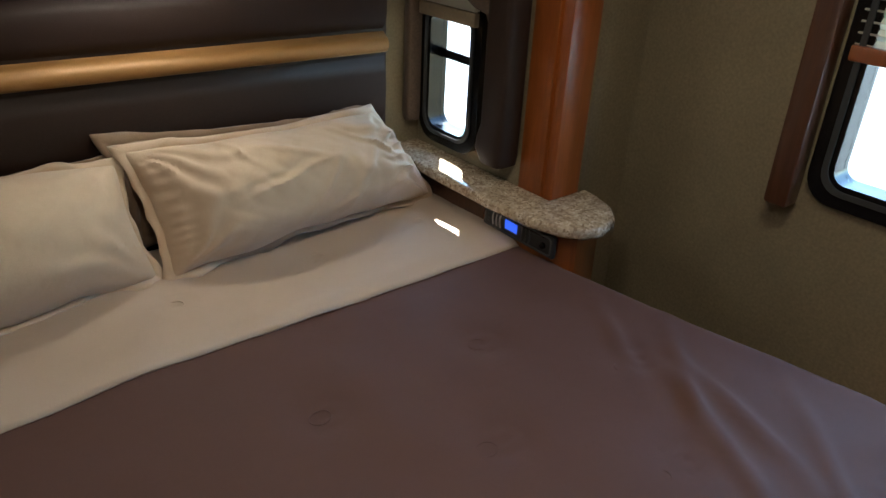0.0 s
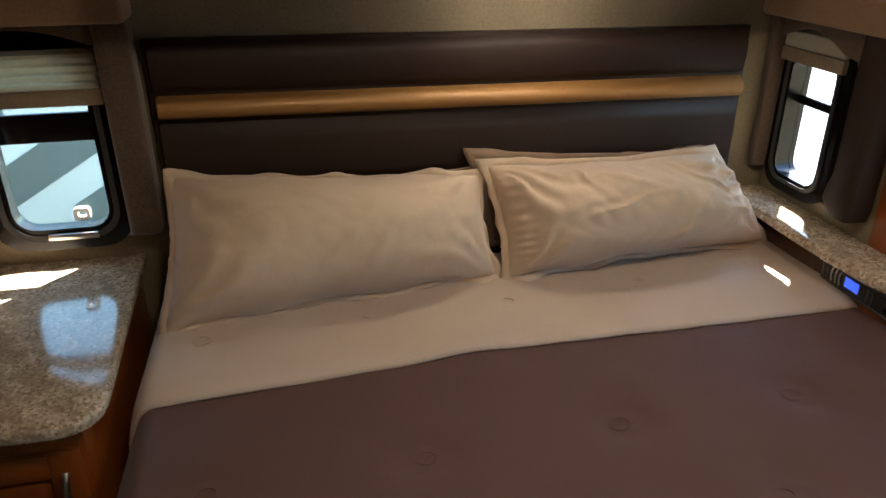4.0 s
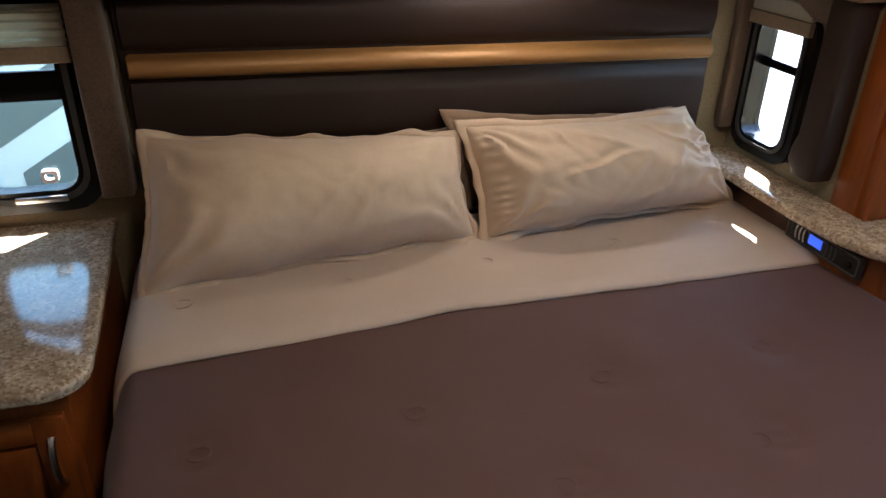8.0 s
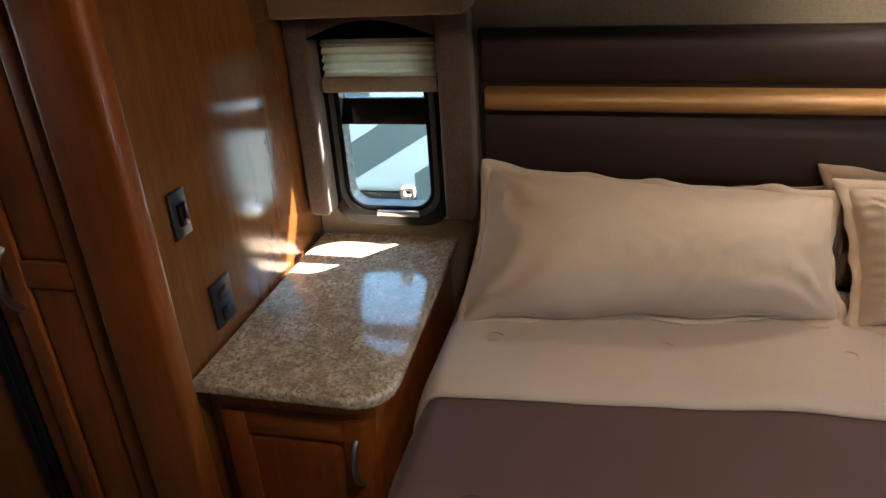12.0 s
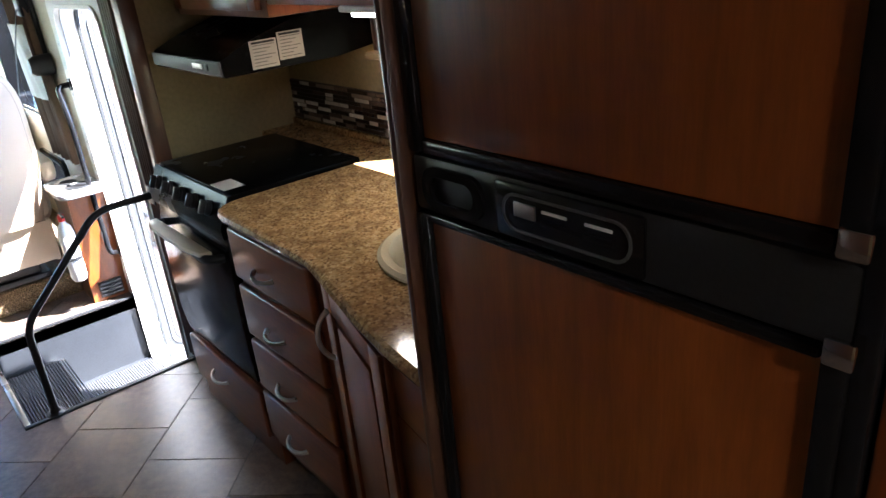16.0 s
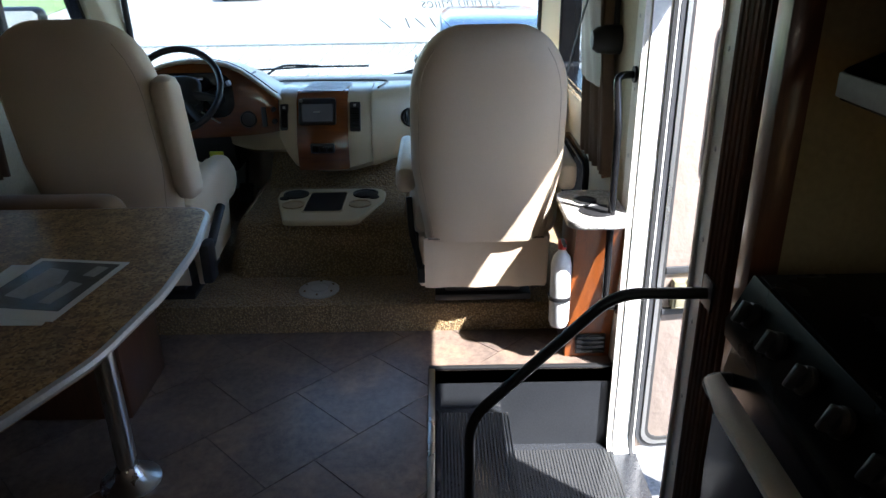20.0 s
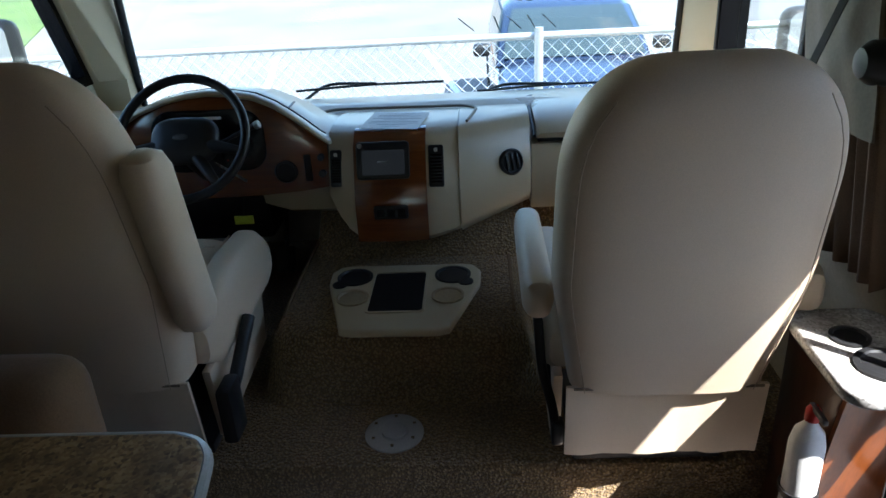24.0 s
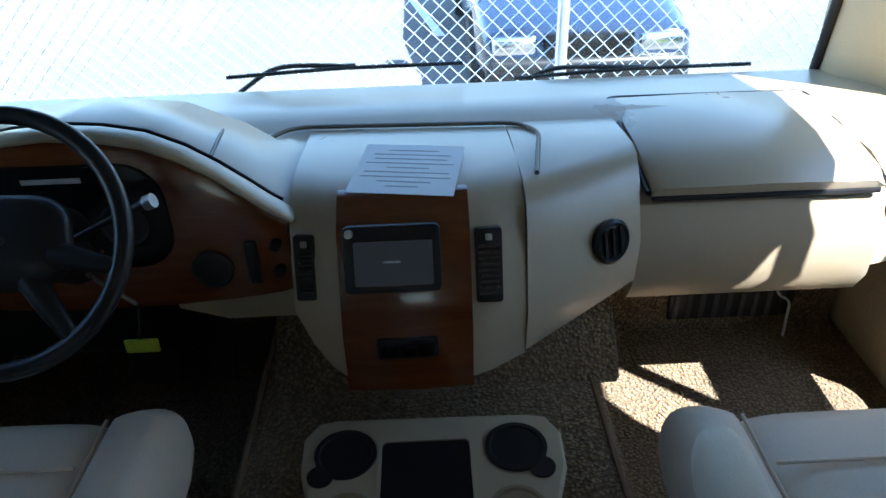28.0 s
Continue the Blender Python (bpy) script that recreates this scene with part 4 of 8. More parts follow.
def panel_door(parent, x0, x1, z0, z1, y, mat=WOOD, matx=WOOD_X, fw=0.05, d=0.018, nm="door"):
    """A raised-panel door facing -y: stiles, rails and a bevelled field."""
    dr = part(nm, box(x0, x1, y - d * 0.55, y, z0, z1, 0.002), mat, parent)
    for a, b in ((x0, x0 + fw), (x1 - fw, x1)):
        part("stile", box(a, b, y - d, y - d * 0.5, z0, z1, 0.003), mat, dr)
    for a, b in ((z0, z0 + fw), (z1 - fw, z1)):
        part("rail", box(x0 + fw - 0.001, x1 - fw + 0.001, y - d * 0.98, y - d * 0.5, a, b, 0.003), matx, dr)
    q = bmesh.new()
    ix0, ix1, iz0, iz1 = x0 + fw, x1 - fw, z0 + fw, z1 - fw
    rings = [[(ix0 + k, yy, iz0 + k), (ix1 - k, yy, iz0 + k), (ix1 - k, yy, iz1 - k), (ix0 + k, yy, iz1 - k)] for k, yy in ((0.004, y - d * 0.5), (0.008, y - d * 0.62), (0.03, y - d * 0.9), (0.034, y - d * 0.92))]
    part("panel_field", loft(rings), mat, dr)
    return dr


def bow_handle(parent, a, b, out, r=0.006, mat=STEEL):
    a, b, out = Vector(a), Vector(b), Vector(out)
    pts = []
    for k in range(13):
        t = k / 12
        pts.append(a + (b - a) * t + out * math.sin(math.pi * t) ** 0.6)
    rr = [r * (1.25 if k in (0, 12) else 1.0) for k in range(13)]
    return part("handle", tube(pts, rr, 8), mat, parent, "brushed nickel bow handle")


dr = panel_door(ns, -0.655, -0.362, 0.10, 0.715, 1.074)
bow_handle(dr, (-0.386, 1.055, 0.575), (-0.386, 1.055, 0.675), (0, -0.022, 0))
top_pts = [(-0.687, 1.695), (-0.687, 1.032), (-0.38, 1.026)] + [(-0.38 + 0.072 * math.sin(radians(a)), 1.098 - 0.072 * math.cos(radians(a))) for a in range(15, 91, 15)] + [(-0.330, 1.695)]
part("top", prism(top_pts, 0.765, 0.790, r=0.007, seg=3), GRANITE, ns, "polished brown granite top")

# partition panel with switch and outlet
solid("partition_panel", box(-0.712, -0.692, 1.001, 1.788, 0.0, 1.758, 0.001), WOOD_PANEL, "glossy golden-brown wood partition between bed and wardrobe", "wall", kind="structure")
sw = thing("light_switch", "black light switch on the wood partition", "switch", (-0.691, 1.08, 1.02))
part("plate", box(-0.691, -0.684, 1.095, 1.145, 1.042, 1.128, 0.003), BLACK, sw)
part("rocker", box(-0.684, -0.676, 1.108, 1.132, 1.064, 1.106, 0.003), BLACKGLOSS, sw)
ou = thing("power_outlet", "black power outlet on the wood partition", "outlet", (-0.691, 1.18, 0.80))
part("plate", box(-0.691, -0.684, 1.155, 1.225, 0.822, 0.917, 0.003), BLACK, ou)
for z in (0.847, 0.889):
    part("socket", box(-0.6842, -0.681, 1.175, 1.205, z - 0.013, z + 0.013, 0.002), BLACKGLOSS, ou)


pl = thing("window_pull", "white plastic pull on the bedroom window pane", "pull", (-0.458, 1.72, 0.845))
part("loop", ring(rounded(-0.472, -0.436, 0.884, 0.914, 0.008, 3), rounded(-0.464, -0.444, 0.891, 0.906, 0.005, 3), 1.702, 1.7155), PAPER, pl)
# window dressings
def shade(x0, x1, y, z0, z1, name="pleated_shade", rail=0.035):
    t = thing(name, "cream pleated shade drawn partly down over the window", "shade", ((x0 + x1) / 2, y, z0))
    q = bmesh.new()
    n = max(3, int((z1 - z0) / 0.016))
    rows = []
    for k in range(2 * n + 1):
        z = z1 - (z1 - z0) * k / (2 * n)
        yy = y + (0.009 if k % 2 else -0.004)
        rows.append((yy, z))
    pts = rows + [(yy + 0.003, z) for yy, z in rows[::-1]]
    part("pleats", prism(pts, x0, x1, "x"), SHADE, t)
    part("bottom_rail", box(x0 - 0.004, x1 + 0.004, y - 0.012, y + 0.012, z0 - rail, z0, 0.004), SHADERAIL, t, "tan bottom rail")
    return t


shade(-0.618, -0.350, 1.668, 1.198, 1.29)
vl = thing("window_valance", "brown fabric-covered window surround with side legs", "valance", (-0.47, 1.65, 0.80), "bedroom window surrounds")
part("cornice", box(-0.690, -0.262, 1.575, 1.698, 1.340, 1.412, 0.010, 3), SUEDE, vl, "tan suede cornice")
part("leg", box(-0.688, -0.634, 1.625, 1.699, 0.862, 1.339, 0.012, 3), VALANCE, vl)
part("leg", box(-0.340, -0.268, 1.625, 1.699, 0.862, 1.339, 0.012, 3), VALANCE, vl)
arch = [(-0.6335, 1.339), (-0.3405, 1.339), (-0.3405, 1.285)] + [(-0.3405 - 0.293 * k / 12, 1.288 + 0.036 * math.sin(math.pi * k / 12)) for k in range(13)] + [(-0.6335, 1.285)]
part("arched_head", prism(arch, 1.632, 1.650, "y", 0.003), VALANCE, vl, "brown panel with an arched cut-out")

# shelf cabinet on the rear side of the bed
LZ = 0.835                    # top of the ledge
cab = thing("bedside_cabinet", "wooden bedside cabinet along the slide-out end with a built-in radio", "cabinet", (1.36, 1.4, 0))
part("body", prism([(1.262, 1.698), (1.262, 1.13), (1.275, 1.075), (1.31, 1.045), (1.40, 1.06), (1.435, 1.10), (1.44, 1.168), (1.334, 1.168), (1.334, 1.698)], 0.0, LZ - 0.031), WOOD, cab)
part("side_panel", box(1.2595, 1.2622, 1.315, 1.69, 0.72, LZ - 0.036, 0.001), WOOD_DARK, cab, "dark recessed panel under the ledge")
ctop = [(1.218, 1.698), (1.212, 1.45), (1.210, 1.25), (1.222, 1.12), (1.245, 1.045), (1.28, 1.005), (1.33, 0.992), (1.39, 1.010), (1.432, 1.055), (1.455, 1.12), (1.462, 1.168), (1.334, 1.168), (1.334, 1.698)]
solid("bedside_counter", prism(ctop, LZ - 0.028, LZ, r=0.008, seg=3), GRANITE, "speckled granite ledge beside the bed", "countertop")
rad = thing("radio", "black built-in bedside radio with a blue display", "radio", (1.255, 1.19, 0.742))
part("case", box(1.248, 1.2615, 1.062, 1.302, 0.742, 0.800, 0.005, 3), BLACK, rad)
part("bezel", ring(rounded(1.068, 1.296, 0.747, 0.795, 0.010), rounded(1.072, 1.292, 0.751, 0.791, 0.008), 1.2465, 1.2482, "x"), DULLSILVER, rad, "dull silver outline")
part("display", box(1.2462, 1.2483, 1.180, 1.222, 0.760, 0.784, 0.001), BLUELCD, rad, "lit blue display")
part("slot", box(1.2472, 1.2483, 1.09, 1.275, 0.7875, 0.7895), BLACKGLOSS, rad)
for s0, y0 in ((1, 1.234), (-1, 1.168)):
    for k in range(3):
        pts = [(1.2468, y0 + s0 * (0.013 * k + 0.006 * math.cos(a)), 0.771 + 0.018 * math.sin(a)) for a in np.linspace(-1.2, 1.2, 9)]
        part("button", tube(pts, 0.0022, 6), STEEL if s0 > 0 else DULLSILVER, rad, "curved silver button")
for k in range(4):
    part("button", box(1.2462, 1.2483, 1.276, 1.284, 0.756 + k * 0.009, 0.761 + k * 0.009, 0.001), DULLSILVER, rad)
part("knob", lathe([(0.008, -0.004), (0.0075, -0.010), (0.0, -0.011)], (1.2505, 1.092, 0.769), "x", 16), BLACKGLOSS, rad)

# slide-out trim post and window surround on that side
solid("slide_trim_post", box(1.345, 1.441, 1.17, 1.2755, -0.05, 1.7995, 0.006), WOOD, "varnished wood trim post at the slide-out edge", "trim", kind="structure")
solid("slide_trim_filler", box(1.3345, 1.3448, 1.20, 1.2755, -0.05, 1.7995), WOOD, "varnished wood strip behind the trim post", "trim", kind="structure")
v2 = thing("window_valance", "brown padded window surround at the slide-out end", "valance", (1.30, 1.5, 0.87), "bedroom window surrounds")


def padded_leg(x0, x1, y0, y1, z0, z1, lip):
    """An upholstered upright whose inner lip swells near its foot."""
    rings = []
    for k in range(15):
        t = k / 14
        z = z0 + (z1 - z0) * t
        e = lip * math.exp(-((t - 0.10) / 0.06) ** 2)
        w = 1.0 if t > 0.02 else 0.9
        rings.append(oval(((x0 + x1) / 2, (y0 + y1 + e) / 2, z), (1, 0, 0), (0, 1, 0), (x1 - x0) / 2 * w, (y1 - y0 + e) / 2 * w, 4.5, 28))
    return loft(rings)


part("leg", padded_leg(1.258, 1.334, 1.276, 1.358, 0.888, 1.33, 0.022), HEADBOARD, v2, "dark brown padded upright")
part("leg", padded_leg(1.276, 1.334, 1.668, 1.698, 0.90, 1.30, 0.006), VALANCE, v2, "brown fabric upright")
arch = [(1.372, 1.225), (1.372, 1.33), (1.698, 1.33), (1.698, 1.225)] + [(1.69 - 0.25 * k / 12, 1.238 + 0.040 * math.sin(math.pi * k / 12)) for k in range(13)]
part("arched_head", prism(arch, 1.296, 1.316, "x", 0.003), VALANCE, v2, "brown panel with an arched cut-out")
part("cornice", box(1.244, 1.334, 1.255, 1.698, 1.300, 1.372, 0.010, 3), SUEDE, v2, "tan suede cornice")
t = thing("pleated_shade", "cream pleated shade rolled up at the small window", "shade", (1.32, 1.57, 1.24))
part("pleats", box(1.304, 1.322, 1.445, 1.665, 1.225, 1.262, 0.004), SHADE, t)
part("bottom_rail", box(1.302, 1.324, 1.442, 1.668, 1.190, 1.224, 0.004), SHADERAIL, t, "tan bottom rail")
solid("shade_cord", tube(bent([(1.312, 1.672, 1.225), (1.296, 1.674, 1.05), (1.292, 1.672, 0.985), (1.286, 1.69, 0.955), (1.284, 1.694, 0.90)], 0.04), 0.0025, 6), SHADE, "cream shade cord beside the window", "cord")

# rear window dressing
t = thing("pleated_shade", "cream pleated shade at the rear window", "shade", (1.66, 0.2, 1.30))
pts = [(1.668 + (0.006 if k % 2 else -0.004), 1.50 - 0.011 * k) for k in range(23)]
part("pleats", prism([(a, b) for a, b in pts] + [(a + 0.003, b) for a, b in pts[::-1]], -0.35, 0.72, "y"), SHADE, t)
part("bottom_rail", box(1.655, 1.676, -0.352, 0.722, 1.226, 1.257, 0.004), WOOD, t, "tan bottom rail")
v3 = thing("window_valance", "brown padded surround of the rear window", "valance", (1.65, 0.2, 0.92), "bedroom window surrounds")
part("leg", box(1.625, 1.678, 0.745, 0.80, 0.90, 1.56, 0.008), WOOD_DARK, v3)
part("leg", box(1.625, 1.678, -0.43, -0.375, 0.90, 1.56, 0.008), WOOD_DARK, v3)
part("cornice", box(1.57, 1.678, -0.45, 0.82, 1.525, 1.64, 0.008), VALANCE, v3)

# overhead cabinet and lamp over the headboard
oc = thing("overhead_cabinet", "wooden overhead cabinet above the headboard", "cabinet", (0.55, 1.55, 1.437))
part("body", box(-0.25, 1.372, 1.38, 1.698, 1.437, 1.757, 0.004), WOOD_DARK, oc)
for x0, x1 in ((-0.235, 0.29), (0.30, 0.825), (0.835, 1.36)):
    panel_door(oc, x0, x1, 1.45, 1.745, 1.379)
spk = thing("speaker", "round black speaker under the overhead cabinet", "speaker", (1.06, 1.50, 1.42))
part("rim", lathe([(0.055, 1.4365), (0.057, 1.428), (0.046, 1.426), (0.044, 1.432)], (1.06, 1.50, 0), "z", 24), BLACK, spk)
part("grille", lathe([(0.045, 1.4325), (0.0, 1.430)], (1.06, 1.50, 0), "z", 24), RUBBER, spk)


def twin_lamp(x, y, z, label, lit=TWINGLOW):
    """A slim lamp with two lit lenses, fixed under a cabinet whose underside is at z."""
    t = thing("twin_lamp", label, "lamp", (x, y, z - 0.03), "under-cabinet lamps")
    part("housing", box(x - 0.150, x + 0.150, y - 0.045, y + 0.045, z - 0.016, z - 0.0005, 0.006), WHITE, t, "white lamp housing")
    for s in (-1, 1):
        part("lens", box(x + s * 0.075 - 0.052, x + s * 0.075 + 0.052, y - 0.026, y + 0.026, z - 0.028, z - 0.0165, 0.006, 3), lit, t, "lit ribbed lens")
    part("switch", box(x - 0.008, x + 0.008, y - 0.010, y + 0.010, z - 0.022, z - 0.0165, 0.002), WHITE, t)
    return t


twin_lamp(0.60, 1.50, 1.437, "lit twin-lens lamp under the cabinet over the headboard")

def bed_fill_lamp(x, y, z):
    """An added flush round ceiling lamp with a lit lens, out of view."""
    t = thing("bed_fill_lamp", "unseen round ceiling lamp added to brighten the bedroom", "lamp", (x, y, z - 0.03), "ceiling lamps")
    part("rim", lathe([(0.085, z - 0.001), (0.088, z - 0.012), (0.078, z - 0.020), (0.070, z - 0.014)], (x, y, 0), "z", 28), STEEL, t)
    part("lens", lathe([(0.0715, z - 0.012), (0.066, z - 0.022), (0.04, z - 0.028), (0.0, z - 0.030)], (x, y, 0), "z", 28), BEDFILLGLOW, t, "lit frosted lens")
    return t


# Two unseen lamps added over the bed as fill light.
bed_fill_lamp(0.20, 0.50, CEIL)
bed_fill_lamp(0.95, 0.50, CEIL)

# ---- wardrobe, fridge and kitchen ----
FY = 0.975
wd = thing("wardrobe", "tall wooden wardrobe with a two-panel door between fridge and bed", "wardrobe", (-0.83, 1.1, 0))
part("body", box(-0.972, -0.766, FY + 0.02, 1.69, 0.0, 1.758, 0.002), WOOD, wd)
part("stile", box(-0.985, -0.945, FY + 0.002, FY + 0.0195, 0.0, 1.758, 0.004), WOOD, wd)
part("corner_post", box(-0.765, -0.645, FY - 0.022, 1.0, 0.0, 1.758, 0.014, 3), WOOD, wd)
wdoor = part("door", box(-0.943, -0.772, FY + 0.008, FY + 0.019, 0.06, 1.74, 0.002), WOOD, wd)
for a, b in ((-0.943, -0.905), (-0.808, -0.772)):
    part("stile", box(a, b, FY - 0.006, FY + 0.0075, 0.06, 1.74, 0.004), WOOD, wdoor)
for a, b in ((0.06, 0.11), (1.005, 1.055), (1.70, 1.74)):
    part("rail", box(-0.9045, -0.8085, FY - 0.005, FY + 0.0075, a, b, 0.004), WOOD_X, wdoor)
for a, b in ((0.11, 1.005), (1.055, 1.70)):
    part("panel_field", box(-0.90, -0.813, FY + 0.001, FY + 0.0078, a + 0.004, b - 0.004, 0.003), WOOD, wdoor)
bow_handle(wdoor, (-0.928, FY - 0.006, 0.966), (-0.928, FY - 0.006, 1.08), (0, -0.028, 0), 0.007)

fr = thing("refrigerator", "two-door absorption refrigerator with wood door panels and black frame", "refrigerator", (-1.26, 1.2, 0.44))
part("body", box(-1.525, -0.992, FY + 0.03, 1.60, 0.375, 1.752, 0.003), BLACK, fr)
for nm, z0, z1 in (("lower_door", 0.388, 1.193), ("upper_door", 1.270, 1.745)):
    d = part(nm, box(-1.522, -1.008, FY + 0.004, FY + 0.029, z0, z1, 0.004), BLACKGLOSS, fr, "black-framed door")
    part("panel", box(-1.500, -1.028, FY - 0.002, FY + 0.0045, z0 + 0.018, z1 - 0.012, 0.002), WOOD, d, "warm brown wood door panel")
    part("frame_rail", box(-1.524, -1.500, FY - 0.010, FY + 0.0042, z0, z1, 0.005), BLACKGLOSS, d)
    part("frame_rail", box(-1.028, -1.006, FY - 0.010, FY + 0.0042, z0, z1, 0.005), BLACKGLOSS, d)
    part("frame_rail", box(-1.4995, -1.0285, FY - 0.008, FY + 0.0042, z0, z0 + 0.017, 0.004), BLACKGLOSS, d)
    part("frame_rail", box(-1.4995, -1.0285, FY - 0.008, FY + 0.0042, z1 - 0.011, z1, 0.004), BLACKGLOSS, d)
band = part("control_band", box(-1.523, -1.006, FY - 0.006, FY + 0.029, 1.196, 1.267, 0.006), BLACK, fr, "black control band")
part("handle_recess", ring(rounded(-1.50, -1.395, 1.204, 1.258, 0.024), rounded(-1.485, -1.41, 1.215, 1.247, 0.015), FY - 0.012, FY - 0.0055), BLACKGLOSS, band)
part("control_panel", box(-1.375, -1.185, FY - 0.011, FY - 0.0055, 1.201, 1.263, 0.004), BLACKGLOSS, band)
part("panel_bezel", ring(rounded(-1.363, -1.197, 1.211, 1.254, 0.02), rounded(-1.360, -1.200, 1.214, 1.251, 0.018), FY - 0.0125, FY - 0.0105), DULLSILVER, band, "dull silver outline")
part("display", box(-1.345, -1.315, FY - 0.0135, FY - 0.0105, 1.229, 1.245, 0.001), STEEL, band)
for x in (-1.29, -1.235):
    part("button", box(x - 0.018, x + 0.018, FY - 0.0135, FY - 0.0105, 1.225, 1.233, 0.002), BLACKGLOSS, band)
    part("marking", box(x - 0.016, x + 0.016, FY - 0.0125, FY - 0.0105, 1.240, 1.243), PAPER, band)
for z in (1.198, 1.285):
    part("hinge", box(-1.024, -1.000, FY - 0.018, FY - 0.0105, z - 0.012, z + 0.012, 0.003), CHROME, fr, "chrome hinge")
part("side_trim", box(-1.008, -0.988, FY - 0.006, FY + 0.02, 0.385, 1.75, 0.004), BLACKGLOSS, fr)
part("side_stile", box(-1.541, -1.5265, 0.950, FY + 0.03, 0.0, 1.752, 0.006), WOOD_DARK, fr, "dark wood edge stile")
bx = thing("lower_cabinet", "wooden panel under the refrigerator", "cabinet", (-1.26, 1.2, 0))
part("body", box(-1.526, -0.988, FY + 0.012, 1.60, 0.0, 0.373, 0.003), WOOD, bx)
panel_door(bx, -1.50, -1.02, 0.07, 0.355, FY + 0.011)

# base cabinets
CT = 0.865
drw = thing("drawer_cabinet", "wooden base cabinet with four drawers and nickel pulls", "cabinet", (-2.42, 1.4, 0))
part("body", box(-2.655, -2.137, 1.165, 1.785, 0.10, CT - 0.002, 0.003), WOOD, drw)
part("toe_kick", box(-2.655, -2.137, 1.21, 1.78, 0.0, 0.0995), WOOD_DARK, drw)
for z0, z1 in ((0.690, 0.838), (0.508, 0.668), (0.332, 0.492), (0.154, 0.314)):
    d = part("drawer", box(-2.640, -2.215, 1.143, 1.1645, z0, z1, 0.008, 3), WOOD_X, drw)
    bow_handle(d, (-2.50, 1.143, (z0 + z1) / 2 - 0.015), (-2.40, 1.143, (z0 + z1) / 2 - 0.015), (0, -0.026, -0.006), 0.006)


def slanted(p0, p1, z0, z1, d0, d1, r=0.003):
    """A board standing on the line p0 to p1, from d0 to d1 out of it."""
    p0, p1 = Vector((*p0, 0)), Vector((*p1, 0))
    u = (p1 - p0).normalized()
    w = Vector((u.y, -u.x, 0))
    b = bmesh.new()
    ln = (p1 - p0).length
    q = box(0, ln, d0, d1, z0, z1, r)
    for v in q.verts:
        v.co = p0 + u * v.co.x + w * v.co.y + Vector((0, 0, v.co.z))
    b.free()
    return q


sc = thing("sink_cabinet", "wooden corner base cabinet with an angled raised-panel door under the sink", "cabinet", (-1.85, 1.4, 0))
part("body", prism([(-2.135, 1.785), (-2.135, 1.158), (-1.78, 1.062), (-1.53, 1.02), (-1.53, 1.785)], 0.10, 0.70), WOOD, sc)
part("front_rail", slanted((-2.135, 1.158), (-1.78, 1.062), 0.7005, CT - 0.002, -0.02, 0.0), WOOD_X, sc)
part("front_rail", slanted((-1.78, 1.062), (-1.53, 1.02), 0.7005, CT - 0.002, -0.02, 0.0), WOOD_X, sc)
part("toe_kick", prism([(-2.135, 1.78), (-2.135, 1.21), (-1.78, 1.115), (-1.53, 1.07), (-1.53, 1.78)], 0.0, 0.0995), WOOD_DARK, sc)
a, b = Vector((-2.128, 1.156)), Vector((-1.78, 1.062))
sd_door = part("door", slanted(a, b, 0.17, 0.835, 0.001, 0.014), WOOD, sc)
u = (b - a).normalized()
L = (b - a).length
part("stile", slanted(a, a + u * 0.055, 0.17, 0.835, 0.0145, 0.024), WOOD, sd_door)
part("stile", slanted(b - u * 0.055, b, 0.17, 0.835, 0.0145, 0.024), WOOD, sd_door)
part("rail", slanted(a + u * 0.055, b - u * 0.055, 0.17, 0.225, 0.0145, 0.0235), WOOD_X, sd_door)
part("rail", slanted(a + u * 0.055, b - u * 0.055, 0.78, 0.835, 0.0145, 0.0235), WOOD_X, sd_door)
part("panel_field", slanted(a + u * 0.075, b - u * 0.075, 0.245, 0.76, 0.0145, 0.021, 0.006), WOOD, sd_door)
h0 = a + u * 0.032
wv = Vector((u.y, -u.x, 0)) * 0.024
bow_handle(sd_door, Vector((h0.x, h0.y, 0.66)) + wv, Vector((h0.x, h0.y, 0.78)) + wv, Vector((u.y, -u.x, 0)) * 0.032, 0.006)

# worktop with the stove cut-out and the sink hole
SX, SY, SR = -1.908, 1.388, 0.178
front = [(-2.672, 1.60), (-2.672, 1.195), (-2.655, 1.152), (-2.612, 1.132), (-2.17, 1.130), (-2.10, 1.116), (-1.99, 1.087), (-1.86, 1.054), (-1.78, 1.038), (-1.70, 1.022), (-1.535, 1.0), (-1.535, 1.788)]


def worktop():
    b = bmesh.new()
    outer = front + [(-3.355, 1.788), (-3.355, 1.632), (-2.672, 1.632)]
    hole = [(SX + SR * math.cos(2 * math.pi * k / 40), SY + SR * math.sin(2 * math.pi * k / 40)) for k in range(40)]
    vo = [b.verts.new((x, y, CT)) for x, y in outer]
    vh = [b.verts.new((x, y, CT)) for x, y in hole]
    es = [b.edges.new((vo[i], vo[(i + 1) % len(vo)])) for i in range(len(vo))] + [b.edges.new((vh[i], vh[(i + 1) % 40])) for i in range(40)]
    bmesh.ops.triangle_fill(b, use_beauty=True, use_dissolve=False, edges=es)
    bad = [f for f in b.faces if math.hypot(f.calc_center_median().x - SX, f.calc_center_median().y - SY) < SR - 0.01]
    bmesh.ops.delete(b, geom=bad, context="FACES_ONLY")
    g = bmesh.ops.extrude_face_region(b, geom=b.faces[:])
    bmesh.ops.translate(b, vec=(0, 0, 0.026), verts=[v for v in g["geom"] if isinstance(v, bmesh.types.BMVert)])
    bmesh.ops.recalc_face_normals(b, faces=b.faces)
    return b


